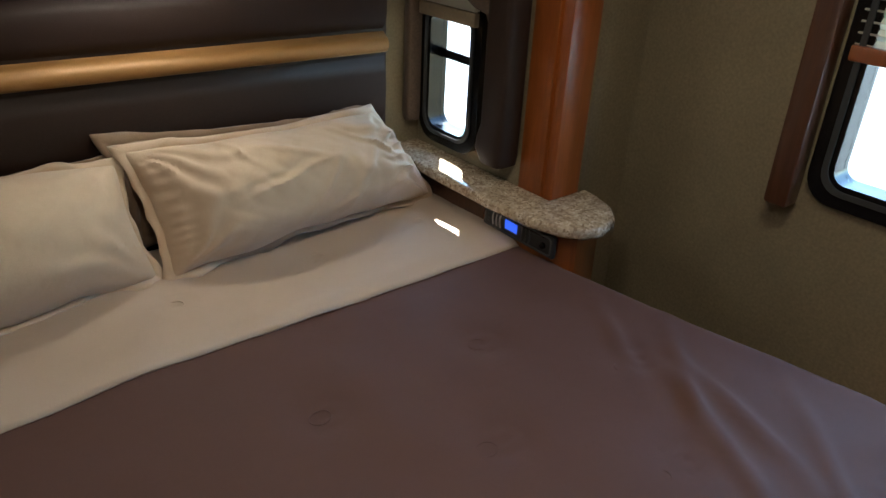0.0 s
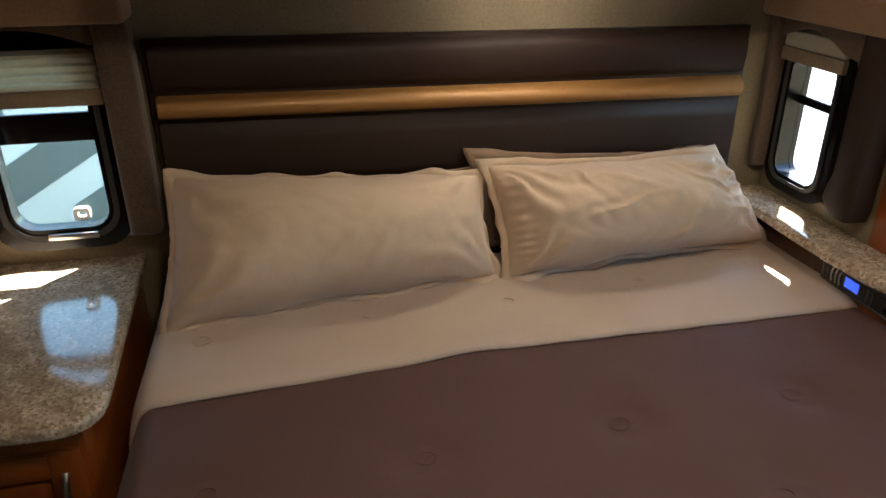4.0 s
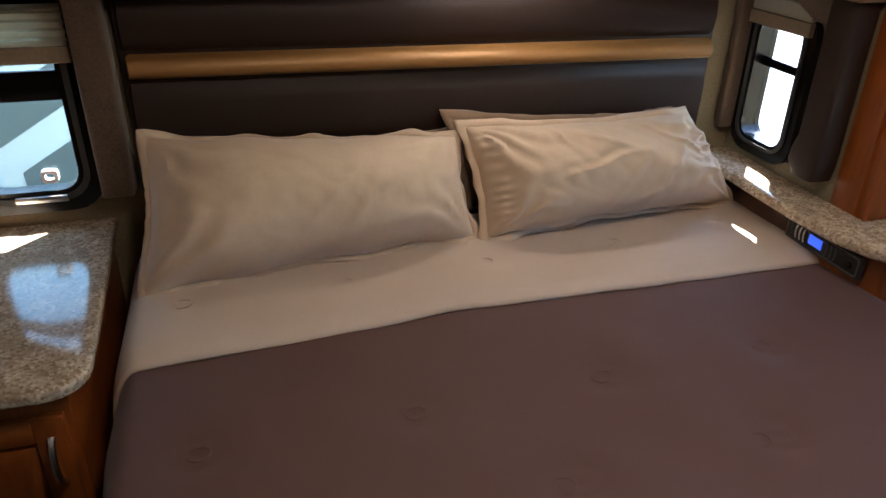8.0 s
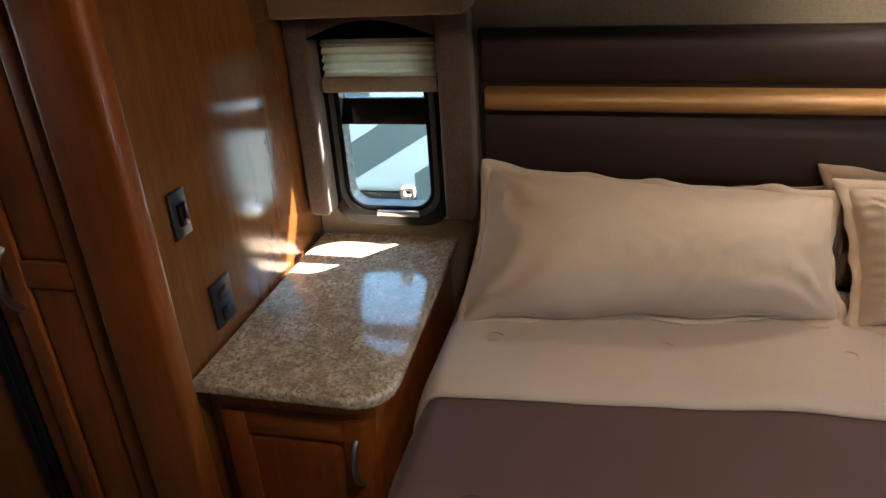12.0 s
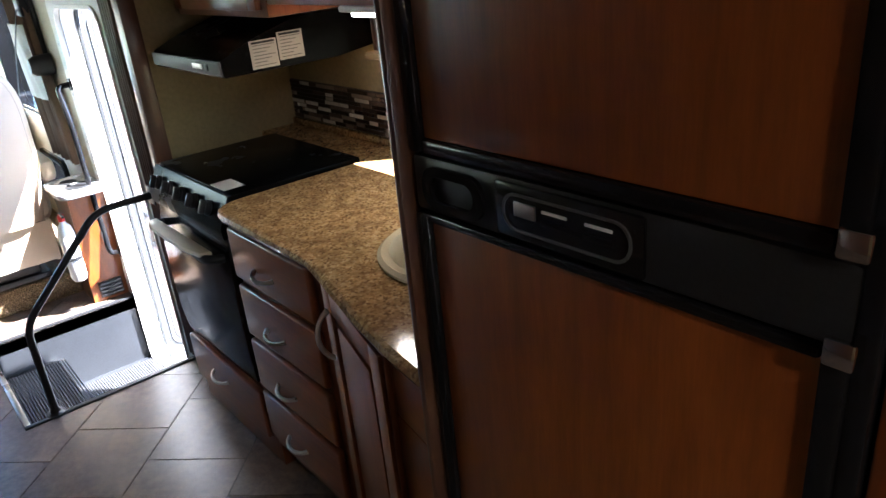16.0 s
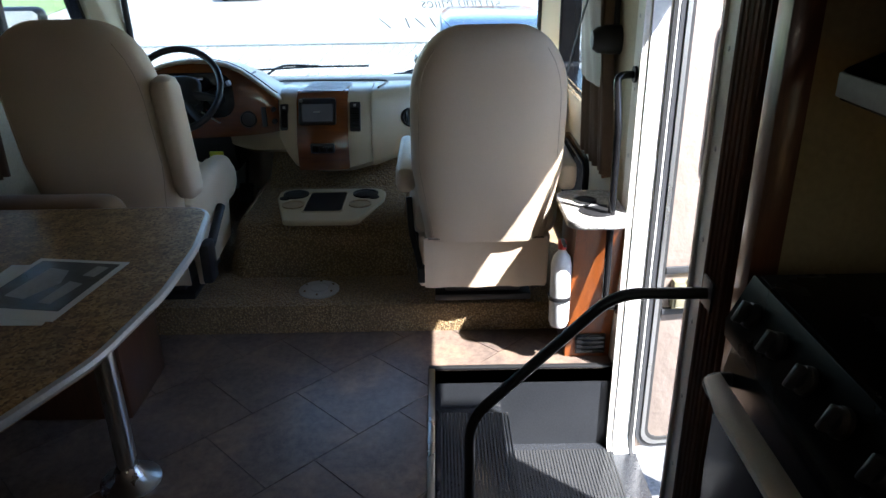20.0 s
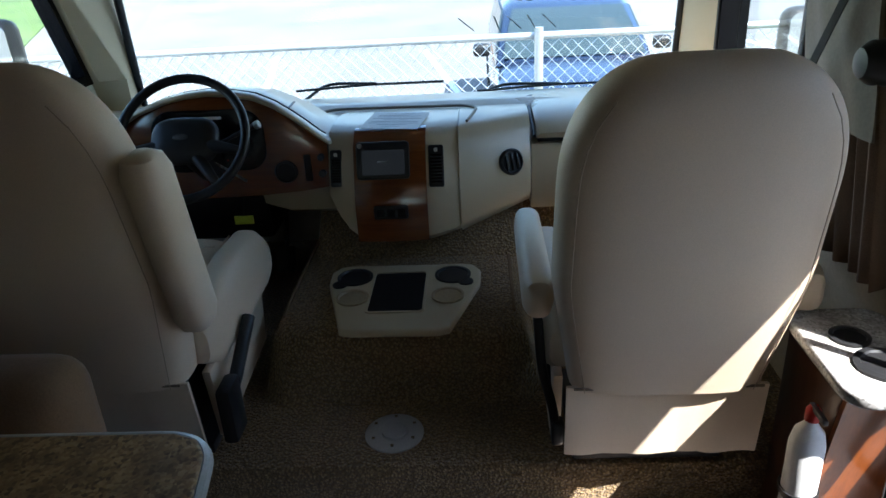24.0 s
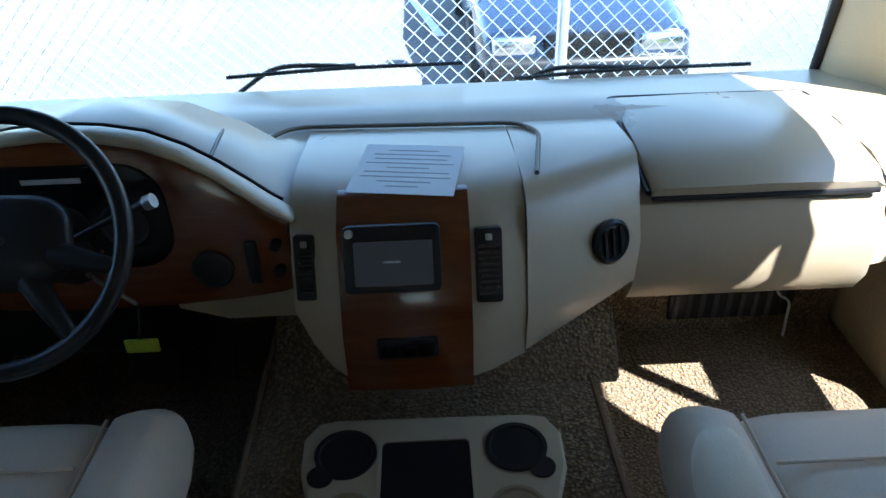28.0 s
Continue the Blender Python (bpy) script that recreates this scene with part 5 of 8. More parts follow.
wtop = thing("worktop", "speckled tan laminate kitchen worktop with a rounded edge", "countertop", (-2.2, 1.4, CT))
part("slab", worktop(), LAMINATE, wtop)
edge_pts = [Vector((x, y, CT + 0.013)) for x, y in [(-2.672, 1.60)] + front[1:-1]]
part("rounded_edge", tube(bent([p[:] for p in edge_pts], 0.03, 3), 0.0135, 8), LAMINATE, wtop)
part("upstand", box(-3.355, -1.535, 1.768, 1.789, CT + 0.0265, CT + 0.05, 0.004), LAMINATE, wtop)

sk = thing("sink", "round bisque drop-in kitchen sink", "sink", (SX, SY, 0.74))
part("bowl", lathe([(0.205, CT + 0.0275), (0.206, CT + 0.034), (0.197, CT + 0.041), (0.180, CT + 0.040), (0.168, CT + 0.028), (0.163, CT - 0.01), (0.152, CT - 0.055), (0.132, CT - 0.095), (0.10, CT - 0.122), (0.06, CT - 0.137), (0.03, CT - 0.14), (0.03, CT - 0.150), (0.12, CT - 0.147), (0.158, CT - 0.117), (0.172, CT - 0.01), (0.174, CT + 0.024)], (SX, SY, 0), "z", 48, None, False), SINK, sk)
part("drain", lathe([(0.034, CT - 0.1385), (0.034, CT - 0.134), (0.022, CT - 0.135), (0.0, CT - 0.138)], (SX, SY, 0), "z", 20), CHROME, sk, "chrome drain")
fc = thing("faucet", "brushed nickel gooseneck kitchen faucet", "faucet", (-2.035, 1.615, CT + 0.026))
part("base", lathe([(0.031, CT + 0.0275), (0.031, CT + 0.034), (0.026, CT + 0.040), (0.027, CT + 0.085), (0.029, CT + 0.112), (0.022, CT + 0.122), (0.017, CT + 0.126)], (-2.035, 1.615, 0), "z", 24), STEEL, fc)
neck = [(-2.035, 1.615, CT + 0.12), (-2.036, 1.612, CT + 0.18), (-2.026, 1.600, CT + 0.235), (-2.000, 1.572, CT + 0.285), (-1.965, 1.535, CT + 0.310), (-1.915, 1.485, CT + 0.318), (-1.875, 1.445, CT + 0.300), (-1.855, 1.425, CT + 0.26)]
part("spout", tube(bent(neck, 0.03), 0.0145, 14), STEEL, fc)
part("lever", tube(bent([(-2.055, 1.612, CT + 0.10), (-2.085, 1.606, CT + 0.118), (-2.115, 1.60, CT + 0.122)], 0.02), 0.0055, 8), STEEL, fc)

# stove
st = thing("stove", "black gas range with glass cover and four front knobs", "stove", (-2.97, 1.4, 0.2))
part("body", box(-3.238, -2.692, 1.185, 1.626, 0.290, 0.875, 0.004), ENAMEL, st)
part("glass_cover", box(-3.242, -2.690, 1.195, 1.628, 0.878, 0.902, 0.006), ENAMEL, st, "black glass cooktop cover")
part("control_panel", prism([(1.196, 0.898), (1.186, 0.900), (1.148, 0.815), (1.150, 0.782), (1.196, 0.782)], -3.242, -2.690, "x"), ENAMEL, st)
nrm = Vector((0, -0.91, 0.41))
for k in range(5):
    x = -3.18 + k * 0.098
    c = Vector((x, 1.165, 0.853))
    q = lathe([(0.023, 0), (0.022, 0.008), (0.017, 0.011), (0.015, 0.014), (0.0, 0.014)], (0, 0, 0), "z", 18)
    box(-0.005, 0.005, -0.020, 0.020, 0.013, 0.030, 0.003, bm=q)
    rot = Vector((0, 0, 1)).rotation_difference(nrm).to_matrix().to_4x4()
    bmesh.ops.transform(q, matrix=Matrix.Translation(c) @ rot, verts=q.verts)
    part("knob", q, BLACK, st)
od = part("oven_door", prism([(1.184, 0.305), (1.160, 0.305), (1.150, 0.38), (1.146, 0.50), (1.147, 0.62), (1.154, 0.72), (1.164, 0.768), (1.184, 0.768)], -3.235, -2.695, "x", 0.004), BLACKGLOSS, st, "black glass oven door")
part("handle", tube(bent([(-3.20, 1.16, 0.715), (-3.19, 1.108, 0.722), (-2.74, 1.108, 0.722), (-2.73, 1.16, 0.715)], 0.03), 0.013, 10), BLACK, od)
part("handle_trim", prism([(-3.185, 1.128), (-3.17, 1.096), (-3.08, 1.082), (-2.85, 1.082), (-2.76, 1.096), (-2.745, 1.128)], 0.728, 0.742, r=0.003), plain("pale_aluminium", (0.66, 0.60, 0.52), 0.4, 0.35, 300.0, 0.05), od, "pale metal handle trim")
solid("stove_leaflet", box(-2.835, -2.740, 1.200, 1.265, 0.9025, 0.9035), PAPER, "white leaflet on the cooktop cover", "leaflet")
sdw = thing("drawer_cabinet", "wooden drawer front under the stove with a nickel pull", "cabinet", (-2.97, 1.3, 0))
part("body", box(-3.25, -2.66, 1.175, 1.60, 0.0, 0.288, 0.003), WOOD, sdw)
d = part("drawer", box(-3.235, -2.685, 1.150, 1.1745, 0.105, 0.278, 0.007, 3), WOOD_X, sdw)
bow_handle(d, (-3.05, 1.150, 0.20), (-2.94, 1.150, 0.20), (0, -0.026, -0.006), 0.006)

# range hood
hd = thing("range_hood", "black range hood with pale leaflets stuck on its side", "range hood", (-3.03, 1.5, 1.2))
part("body", prism([(1.266, 1.205), (1.262, 1.210), (1.262, 1.250), (1.268, 1.255), (1.35, 1.290), (1.50, 1.335), (1.785, 1.335), (1.785, 1.225), (1.62, 1.205)], -3.225, -2.722, "x"), ENAMEL, hd)
part("front_strip", box(-3.222, -2.725, 1.2535, 1.2615, 1.212, 1.249, 0.002), DULLSILVER, hd, "dull silver front strip")
part("switch", box(-2.90, -2.835, 1.250, 1.2535, 1.224, 1.238, 0.001), STEEL, hd)
part("switch", box(-2.815, -2.795, 1.250, 1.2535, 1.223, 1.239, 0.001), BLACK, hd)
for y0, y1, dz in ((1.348, 1.430, 0.0), (1.434, 1.513, 0.012)):
    lf = part("leaflet", box(-2.7218, -2.7208, y0, y1, 1.213 + dz, 1.288 + dz), LEAFLET, hd, "pale instruction leaflet")
    for k in range(7):
        part("print_line", box(-2.7208, -2.7204, y0 + 0.008, y1 - 0.008 - 0.013 * (k % 3), 1.274 + dz - k * 0.009, 1.276 + dz - k * 0.009), INK, lf)
    part("print_line", box(-2.7208, -2.7203, y0 + 0.006, y1 - 0.006, 1.279 + dz, 1.285 + dz), BLACK, lf)

uc = thing("wall_cabinet", "wooden wall cabinet above the range hood", "cabinet", (-3.03, 1.6, 1.34), "kitchen wall cabinets")
part("body", box(-3.355, -2.72, 1.42, 1.785, 1.340, 1.755, 0.003), WOOD, uc)
panel_door(uc, -3.33, -2.75, 1.36, 1.74, 1.419)
uc2 = thing("wall_cabinet", "wooden wall cabinet above the sink", "cabinet", (-2.12, 1.6, 1.37), "kitchen wall cabinets")
part("body", box(-2.715, -1.535, 1.42, 1.785, 1.375, 1.755, 0.003), WOOD, uc2)
panel_door(uc2, -2.69, -2.13, 1.39, 1.74, 1.419)
panel_door(uc2, -2.11, -1.56, 1.39, 1.74, 1.419)
kv = thing("window_valance", "carved wooden valance with patterned fabric at the kitchen window", "valance", (-2.1, 1.6, 1.24))
part("board", box(-2.46, -1.56, 1.58, 1.60, 1.2402, 1.3735, 0.004), WOOD_CARVED, kv, "dark carved valance board")
for k in range(7):
    x = -2.40 + 0.125 * k
    pts = [(x + (0.018 + 0.010 * a / 6.3) * math.cos(a), 1.577, 1.318 + (0.010 + 0.004 * a / 6.3) * math.sin(a) * 1.4) for a in np.linspace(0, 7.8, 20)]
    part("scroll", tube(pts, 0.0028, 6), LEDGE, kv, "carved scroll")
part("end_board", box(-2.475, -2.4605, 1.58, 1.788, 1.2402, 1.3735, 0.004), WOOD_CARVED, kv)
part("ledge", box(-2.48, -1.56, 1.555, 1.60, 1.222, 1.240, 0.004), LEDGE, kv, "tan shade rail")
twin_lamp(-2.225, 1.47, 1.3745, "lit twin-lens lamp under the kitchen wall cabinet", KITGLOW)

# fluted slide-out post beside the stove
post = thing("fluted_post", "dark fluted wood post at the front end of the slide-out", "post", (-3.54, 1.25, 0), kind="structure")
part("core", box(-3.605, -3.475, 1.246, 1.2795, 0.0, 1.79, 0.004), WOOD_RED, post)
for k in range(5):
    x = -3.588 + k * 0.0245
    part("flute", tube([(x, 1.245, 0.01), (x, 1.245, 1.78)], 0.0095, 8), WOOD_RED, post)
part("return", box(-3.474, -3.405, 1.258, 1.2795, 0.0, 1.79, 0.004), WOOD_RED, post, "plain dark return")
part("return", box(-3.404, -3.345, 1.225, 1.2805, 0.0, 1.758, 0.004), WOOD_RED, post, "plain dark return")

# mosaic backsplash
bs = thing("backsplash", "mosaic glass backsplash of brown and cream strips", "backsplash", (-2.5, 1.78, 0.92), kind="structure")
part("grout", box(-3.352, -2.60, 1.7835, 1.7895, CT + 0.051, 1.060), GROUT, bs, "dark grout")
part("grout", box(-2.5995, -1.60, 1.7835, 1.7895, CT + 0.051, 0.930), GROUT, bs, "dark grout")
random.seed(5)
meshes = {}
rows = 10
rh = (1.058 - (CT + 0.053)) / rows
for r in range(rows):
    z = CT + 0.053 + r * rh
    x = -3.35 + random.uniform(-0.05, 0)
    while x < -1.62:
        ln = random.choice((0.017, 0.05, 0.085, 0.085, 0.12))
        x0, x1 = max(x, -3.35), min(x + ln, -1.61)
        if x1 - x0 > 0.01 and not (x1 > -2.60 and z + rh > 0.9345):
            w = round(x1 - x0 - 0.0025, 3)
            if w not in meshes:
                q = box(0, w, -0.004, 0, 0.001, rh - 0.001, 0.001, 1)
                meshes[w] = to_mesh("tile", q, MOSAIC, False)
            o = new("tile", meshes[w])
            o.parent = bs
            o.location = Vector((x0, 1.7833, z)) - ORIGIN[bs]
        x += ln


# ---- entry ----
rail = thing("entry_rail", "black tubular guard rail beside the step well", "handrail", (-3.54, 0.72, 0))
part("tube", tube(bent([(-3.566, 0.705, 0.0), (-3.566, 0.707, 0.37), (-3.566, 1.035, 0.705), (-3.54, 1.236, 0.715)], 0.06), 0.0135, 12), BLACK, rail)
part("foot_flange", lathe([(0.034, 0.0005), (0.034, 0.008), (0.02, 0.014), (0.014, 0.03)], (-3.566, 0.705, 0), "z", 20), BLACK, rail)
part("end_flange", box(-3.57, -3.51, 1.229, 1.2355, 0.68, 0.75, 0.003), BLACK, rail)

dr = thing("entry_door", "half-open cream entry door with a frosted window", "door", (-4.39, 1.345, -0.36), kind="structure")
DX, DY = -4.376, 1.356


def door_piece(name, q, mat, label=""):
    """A piece of the door drawn square to the wall, swung a little past square about the hinge."""
    m = Matrix.Translation((DX + 0.035, DY, 0)) @ Matrix.Rotation(radians(6), 4, "Z") @ Matrix.Translation((-DX - 0.035, -DY, 0))
    bmesh.ops.transform(q, matrix=m, verts=q.verts)
    return part(name, q, mat, dr, label)


door_piece("slab", box(DX, DX + 0.035, DY + 0.008, DY + 0.62, -0.34, 1.36, 0.006), DOORSKIN)
door_piece("edge_frame", ring(rounded(DY + 0.006, DY + 0.622, -0.342, 1.362, 0.07), rounded(DY + 0.024, DY + 0.604, -0.324, 1.344, 0.06), DX + 0.030, DX + 0.040, "x"), DOORTRIM, "dull grey edge frame")
door_piece("edge_trim", ring(rounded(DY + 0.024, DY + 0.604, -0.324, 1.344, 0.06), rounded(DY + 0.038, DY + 0.590, -0.310, 1.330, 0.055), DX + 0.030, DX + 0.046, "x"), STEEL, "bright aluminium edge trim")
door_piece("edge_gasket", ring(rounded(DY + 0.038, DY + 0.590, -0.310, 1.330, 0.055), rounded(DY + 0.050, DY + 0.578, -0.298, 1.318, 0.05), DX + 0.030, DX + 0.043, "x"), RUBBER, "black rubber seal")
door_piece("window_frame", ring(rounded(DY + 0.135, DY + 0.50, 0.70, 1.245, 0.07), rounded(DY + 0.168, DY + 0.467, 0.735, 1.21, 0.045), DX + 0.030, DX + 0.048, "x"), DOORTRIM, "grey rubber window frame")
door_piece("window_lip", ring(rounded(DY + 0.160, DY + 0.475, 0.727, 1.218, 0.05), rounded(DY + 0.166, DY + 0.469, 0.733, 1.212, 0.046), DX + 0.047, DX + 0.051, "x"), RUBBER)
door_piece("window_pane", prism(rounded(DY + 0.167, DY + 0.468, 0.734, 1.211, 0.045), DX + 0.033, DX + 0.038, "x"), plain("frosted_glass", (0.09, 0.10, 0.108), 0.25), "frosted grey glass")
for z0, z1 in ((0.385, 0.41), (0.228, 0.252)):
    door_piece("cross_rail", box(DX + 0.035, DX + 0.047, DY + 0.05, DY + 0.578, z0, z1, 0.003), DOORTRIM, "dark grey cross rail")
lockm, lidm = plain("yellowed_plastic", (0.25, 0.225, 0.13), 0.4), plain("clear_yellowed_lid", (0.30, 0.28, 0.19), 0.2)
door_piece("lock_box", box(DX + 0.035, DX + 0.068, DY + 0.075, DY + 0.205, 0.258, 0.365, 0.008), lockm, "yellowed plastic lock box")
door_piece("lock_lid", box(DX + 0.068, DX + 0.073, DY + 0.085, DY + 0.195, 0.268, 0.350, 0.005), lidm, "yellowed lid")
door_piece("lock_box", box(DX + 0.035, DX + 0.060, DY + 0.207, DY + 0.29, 0.262, 0.375, 0.006), lidm, "clear yellowed lock cover")
door_piece("lock_slide", box(DX + 0.068, DX + 0.076, DY + 0.12, DY + 0.24, 0.366, 0.380, 0.003), PAPER, "pale slide bar")
# Unseen rail added where its shadow bounds the sun patch inside the door.
solid("drip_rail", box(-4.43, -3.68, 1.3605, 1.402, 1.376, 1.392, 0.003), WHITE, "unseen white rail added over the entry door to cut the sunlight", "trim", kind="structure")
fr2 = thing("door_frame", "cream aluminium entry door frame with dark seal", "door frame", (-3.88, 1.22, -0.36), kind="structure")
part("inner_trim", ring(rounded(-4.452, -3.662, -0.36, 1.448, 0.09), rounded(-4.341, -3.739, -0.358, 1.371, 0.07), 1.266, 1.2795, "y"), DOORWHITE, fr2)
part("trim_bead", ring(rounded(-4.355, -3.725, -0.36, 1.385, 0.075), rounded(-4.342, -3.738, -0.358, 1.372, 0.07), 1.258, 1.266, "y"), DOORWHITE, fr2, "raised inner bead")
part("jamb", ring(rounded(-4.374, -3.736, -0.362, 1.374, 0.07), rounded(-4.336, -3.744, -0.35, 1.366, 0.065), 1.2805, 1.359, "y"), WHITE, fr2)
part("seal", ring(rounded(-4.337, -3.743, -0.351, 1.367, 0.06), rounded(-4.329, -3.751, -0.343, 1.359, 0.056), 1.338, 1.352, "y"), RUBBER, fr2)
for z in (0.10, 0.50, 0.98, 1.26):
    part("hinge", box(-4.372, -4.340, 1.3605, 1.374, z, z + 0.07, 0.003), DOORWHITE, fr2, "cream hinge leaf")
for k in range(6):
    z = 0.12 + 0.22 * k
    for x in (-4.42, -3.694):
        part("screw", lathe([(0.007, -0.002), (0.005, -0.0042), (0, -0.005)], (x, 1.268, z), "y", 8), STEEL, fr2)
for k in range(4):
    part("screw", lathe([(0.007, -0.002), (0.005, -0.0042), (0, -0.005)], (-4.28 + 0.15 * k, 1.268, 1.412), "y", 8), STEEL, fr2)

gb = thing("grab_bar", "black grab bar beside the entry door", "handrail", (-4.39, 1.20, 0.25))
part("tube", tube(bent([(-4.410, 1.262, 1.045), (-4.400, 1.205, 1.045), (-4.340, 1.205, 0.90), (-4.330, 1.205, 0.27), (-4.385, 1.262, 0.24)], 0.03), 0.0125, 12), BLACKGLOSS, gb)
for x, z in ((-4.410, 1.045), (-4.385, 0.24)):
    part("flange", lathe([(0.026, -0.012), (0.026, -0.004)], (x, 1.2695, z), "y", 16), BLACK, gb)

cc = thing("cupholder_cabinet", "small wooden cabinet with a stone-look cupholder top by the entry", "cabinet", (-4.5, 1.13, 0.0))
part("body", prism([(-4.64, 0.0), (-4.462, 0.0), (-4.455, 0.10), (-4.41, 0.34), (-4.365, 0.575), (-4.64, 0.575)], 1.10, 1.2645, "y", 0.004), WOOD_DARK, cc)
part("face", prism([(-4.4615, 0.0), (-4.448, 0.0), (-4.441, 0.10), (-4.396, 0.34), (-4.351, 0.575), (-4.3645, 0.575), (-4.4095, 0.34), (-4.4545, 0.10)], 1.10, 1.2645, "y"), WOOD, cc, "varnished wood face")
part("top", prism(rounded(-4.60, -4.270, 1.055, 1.2645, 0.055), 0.5755, 0.605, r=0.008, seg=3), GREYSTONE, cc, "pale grey speckled top")
part("cup_ring", lathe([(0.058, 0.6052), (0.058, 0.612), (0.046, 0.613), (0.043, 0.609), (0.0, 0.6075)], (-4.37, 1.165, 0), "z", 28), BLACK, cc, "black cupholder")
part("cup_ring", lathe([(0.040, 0.6052), (0.040, 0.611), (0.032, 0.612), (0.03, 0.608), (0.0, 0.607)], (-4.475, 1.145, 0), "z", 24), BLACK, cc)
part("grille", box(-4.443, -4.432, 1.135, 1.245, 0.02, 0.10, 0.002), BLACK, cc)
for k in range(4):
    part("slat", box(-4.432, -4.428, 1.14, 1.24, 0.027 + k * 0.019, 0.036 + k * 0.019), BLACKGLOSS, cc)
fx = thing("fire_extinguisher", "white fire extinguisher mounted on the cabinet side", "extinguisher", (-4.41, 1.058, 0.125))
part("bottle", lathe([(0.0, 0.16), (0.028, 0.162), (0.036, 0.18), (0.036, 0.40), (0.030, 0.43), (0.014, 0.45), (0.012, 0.46)], (-4.40, 1.0615, 0), "z", 24), WHITE, fx)
part("valve", lathe([(0.015, 0.46), (0.015, 0.485), (0.008, 0.495)], (-4.40, 1.0615, 0), "z", 14), RED, fx)
part("lever", box(-4.41, -4.345, 1.055, 1.067, 0.485, 0.497, 0.003), BLACK, fx)
part("bracket", ring(rounded(-4.441, -4.359, 1.0205, 1.0995, 0.036), rounded(-4.437, -4.363, 1.0245, 1.098, 0.034), 0.27, 0.285, "z"), BLACK, fx)

# ---- seats ----


def seat(name, yc, label, rise=0.0):
    """A captain's chair that faces the front; rise is what its back stands taller."""
    t = thing(name, label, "seat", (-4.85, yc, 0.12), "cockpit seats")
    # backrest: rings from bottom to top, leaning to the rear
    def rear(z):
        return -4.565 + 0.22 * (z - 0.25)

    def half(s):
        w = 0.216 + 0.046 * min(1, s / 0.38) - 0.012 * max(0, s - 0.4)
        u = max(0.0, (s - 0.64) / 0.36)
        return w * (0.30 + 0.70 * max(0.0, 1 - u ** 2.6) ** 0.5)
    rings = []
    for k in range(33):
        s = 1 - (1 - k / 32) ** 1.9
        z = 0.437 + (0.763 + rise) * s
        d = 0.088 * (max(0.0, 1 - ((s - 0.8) / 0.2) ** 3) ** 0.5 * 0.95 + 0.05 if s > 0.8 else 1.0)
        rings.append(oval((rear(z) - 0.088, yc, z), (1, 0, 0), (0, 1, 0), d, half(s), 3.6, 40))
    part("backrest", loft(rings), SEAT, t)
    rings = []
    for k in range(9):
        s = k / 8
        z = 0.52 + 0.56 * s
        rings.append(oval((rear(z) - 0.165, yc, z), (1, 0, 0), (0, 1, 0), 0.05 * math.sin(math.pi * (0.1 + 0.8 * s)) ** 0.5, 0.19, 3.5, 28))
    part("back_cushion", loft(rings), SEAT, t)
    for sgn in (-1, 1):
        pts = []
        for k in range(17):
            s = k / 17.5
            z = 0.437 + (0.763 + rise) * s
            pts.append((rear(z) - 0.012, yc + sgn * (half(s) - 0.030), z))
        part("seam", tube(pts, 0.0011, 6), SEATSEAM, t)
    # skirt under the back
    pts_f, pts_b = [], []
    for k in range(31):
        y = yc - 0.225 + 0.45 * k / 30
        dx = 0.0022 * math.sin(k * 0.62) + 0.0022 * math.exp(-((k - 8) / 1.2) ** 2) - 0.003 * math.exp(-((k - 21) / 1.0) ** 2)
        pts_f.append((-4.562 + dx, y))
        pts_b.append((-4.572 + dx, y))
    rings = []
    for z, g in ((0.445, 0.3), (0.38, 0.7), (0.31, 1.2), (0.238, 1.9)):
        rings.append([(-4.545 - 0.1 * (0.445 - z) + (px + 4.562) * g, py, z) for px, py in pts_f] + [(-4.555 - 0.1 * (0.445 - z) + (px + 4.572) * g, py, z) for px, py in pts_b[::-1]])
    part("skirt", loft(rings), SEAT, t, "gathered vinyl skirt")
    # Seam to the skirt, coloured dark for the thin shadow along it.
    part("skirt_seam", tube([(-4.537, yc - 0.21, 0.447), (-4.534, yc, 0.447), (-4.537, yc + 0.21, 0.447)], 0.0035, 6), CURTAINTIE, t, "seam above the skirt with its shadow line painted dark")
    # seat cushion with bolsters
    rings = []
    for x, hw, zc, hz in ((-4.66, 0.16, 0.49, 0.05), (-4.72, 0.19, 0.50, 0.085), (-4.95, 0.195, 0.505, 0.085), (-5.10, 0.19, 0.50, 0.085), (-5.155, 0.17, 0.49, 0.06), (-5.17, 0.13, 0.485, 0.03)):
        rings.append(oval((x, yc, zc), (0, 1, 0), (0, 0, 1), hw, hz, 4.0, 32))
    part("cushion", loft(rings), SEAT, t)
    for sgn in (-1, 1):
        rings = []
        for x, hw, zc, hz in ((-4.64, 0.03, 0.49, 0.05), (-4.70, 0.055, 0.50, 0.10), (-4.95, 0.06, 0.505, 0.105), (-5.12, 0.058, 0.50, 0.10), (-5.175, 0.05, 0.485, 0.07), (-5.195, 0.02, 0.47, 0.03)):
            rings.append(oval((x, yc + sgn * 0.225, zc), (0, 1, 0), (0, 0, 1), hw, hz, 2.8, 24))
        part("side_bolster", loft(rings), SEAT, t)
    part("seam", tube([(-5.02, yc - 0.165, 0.592), (-5.02, yc + 0.165, 0.592)], 0.003, 6), SEAT, t)
    for sgn in (-1, 1):
        part("seam", tube([(-4.72, yc + sgn * 0.170, 0.580), (-5.13, yc + sgn * 0.170, 0.578)], 0.003, 6), SEAT, t)
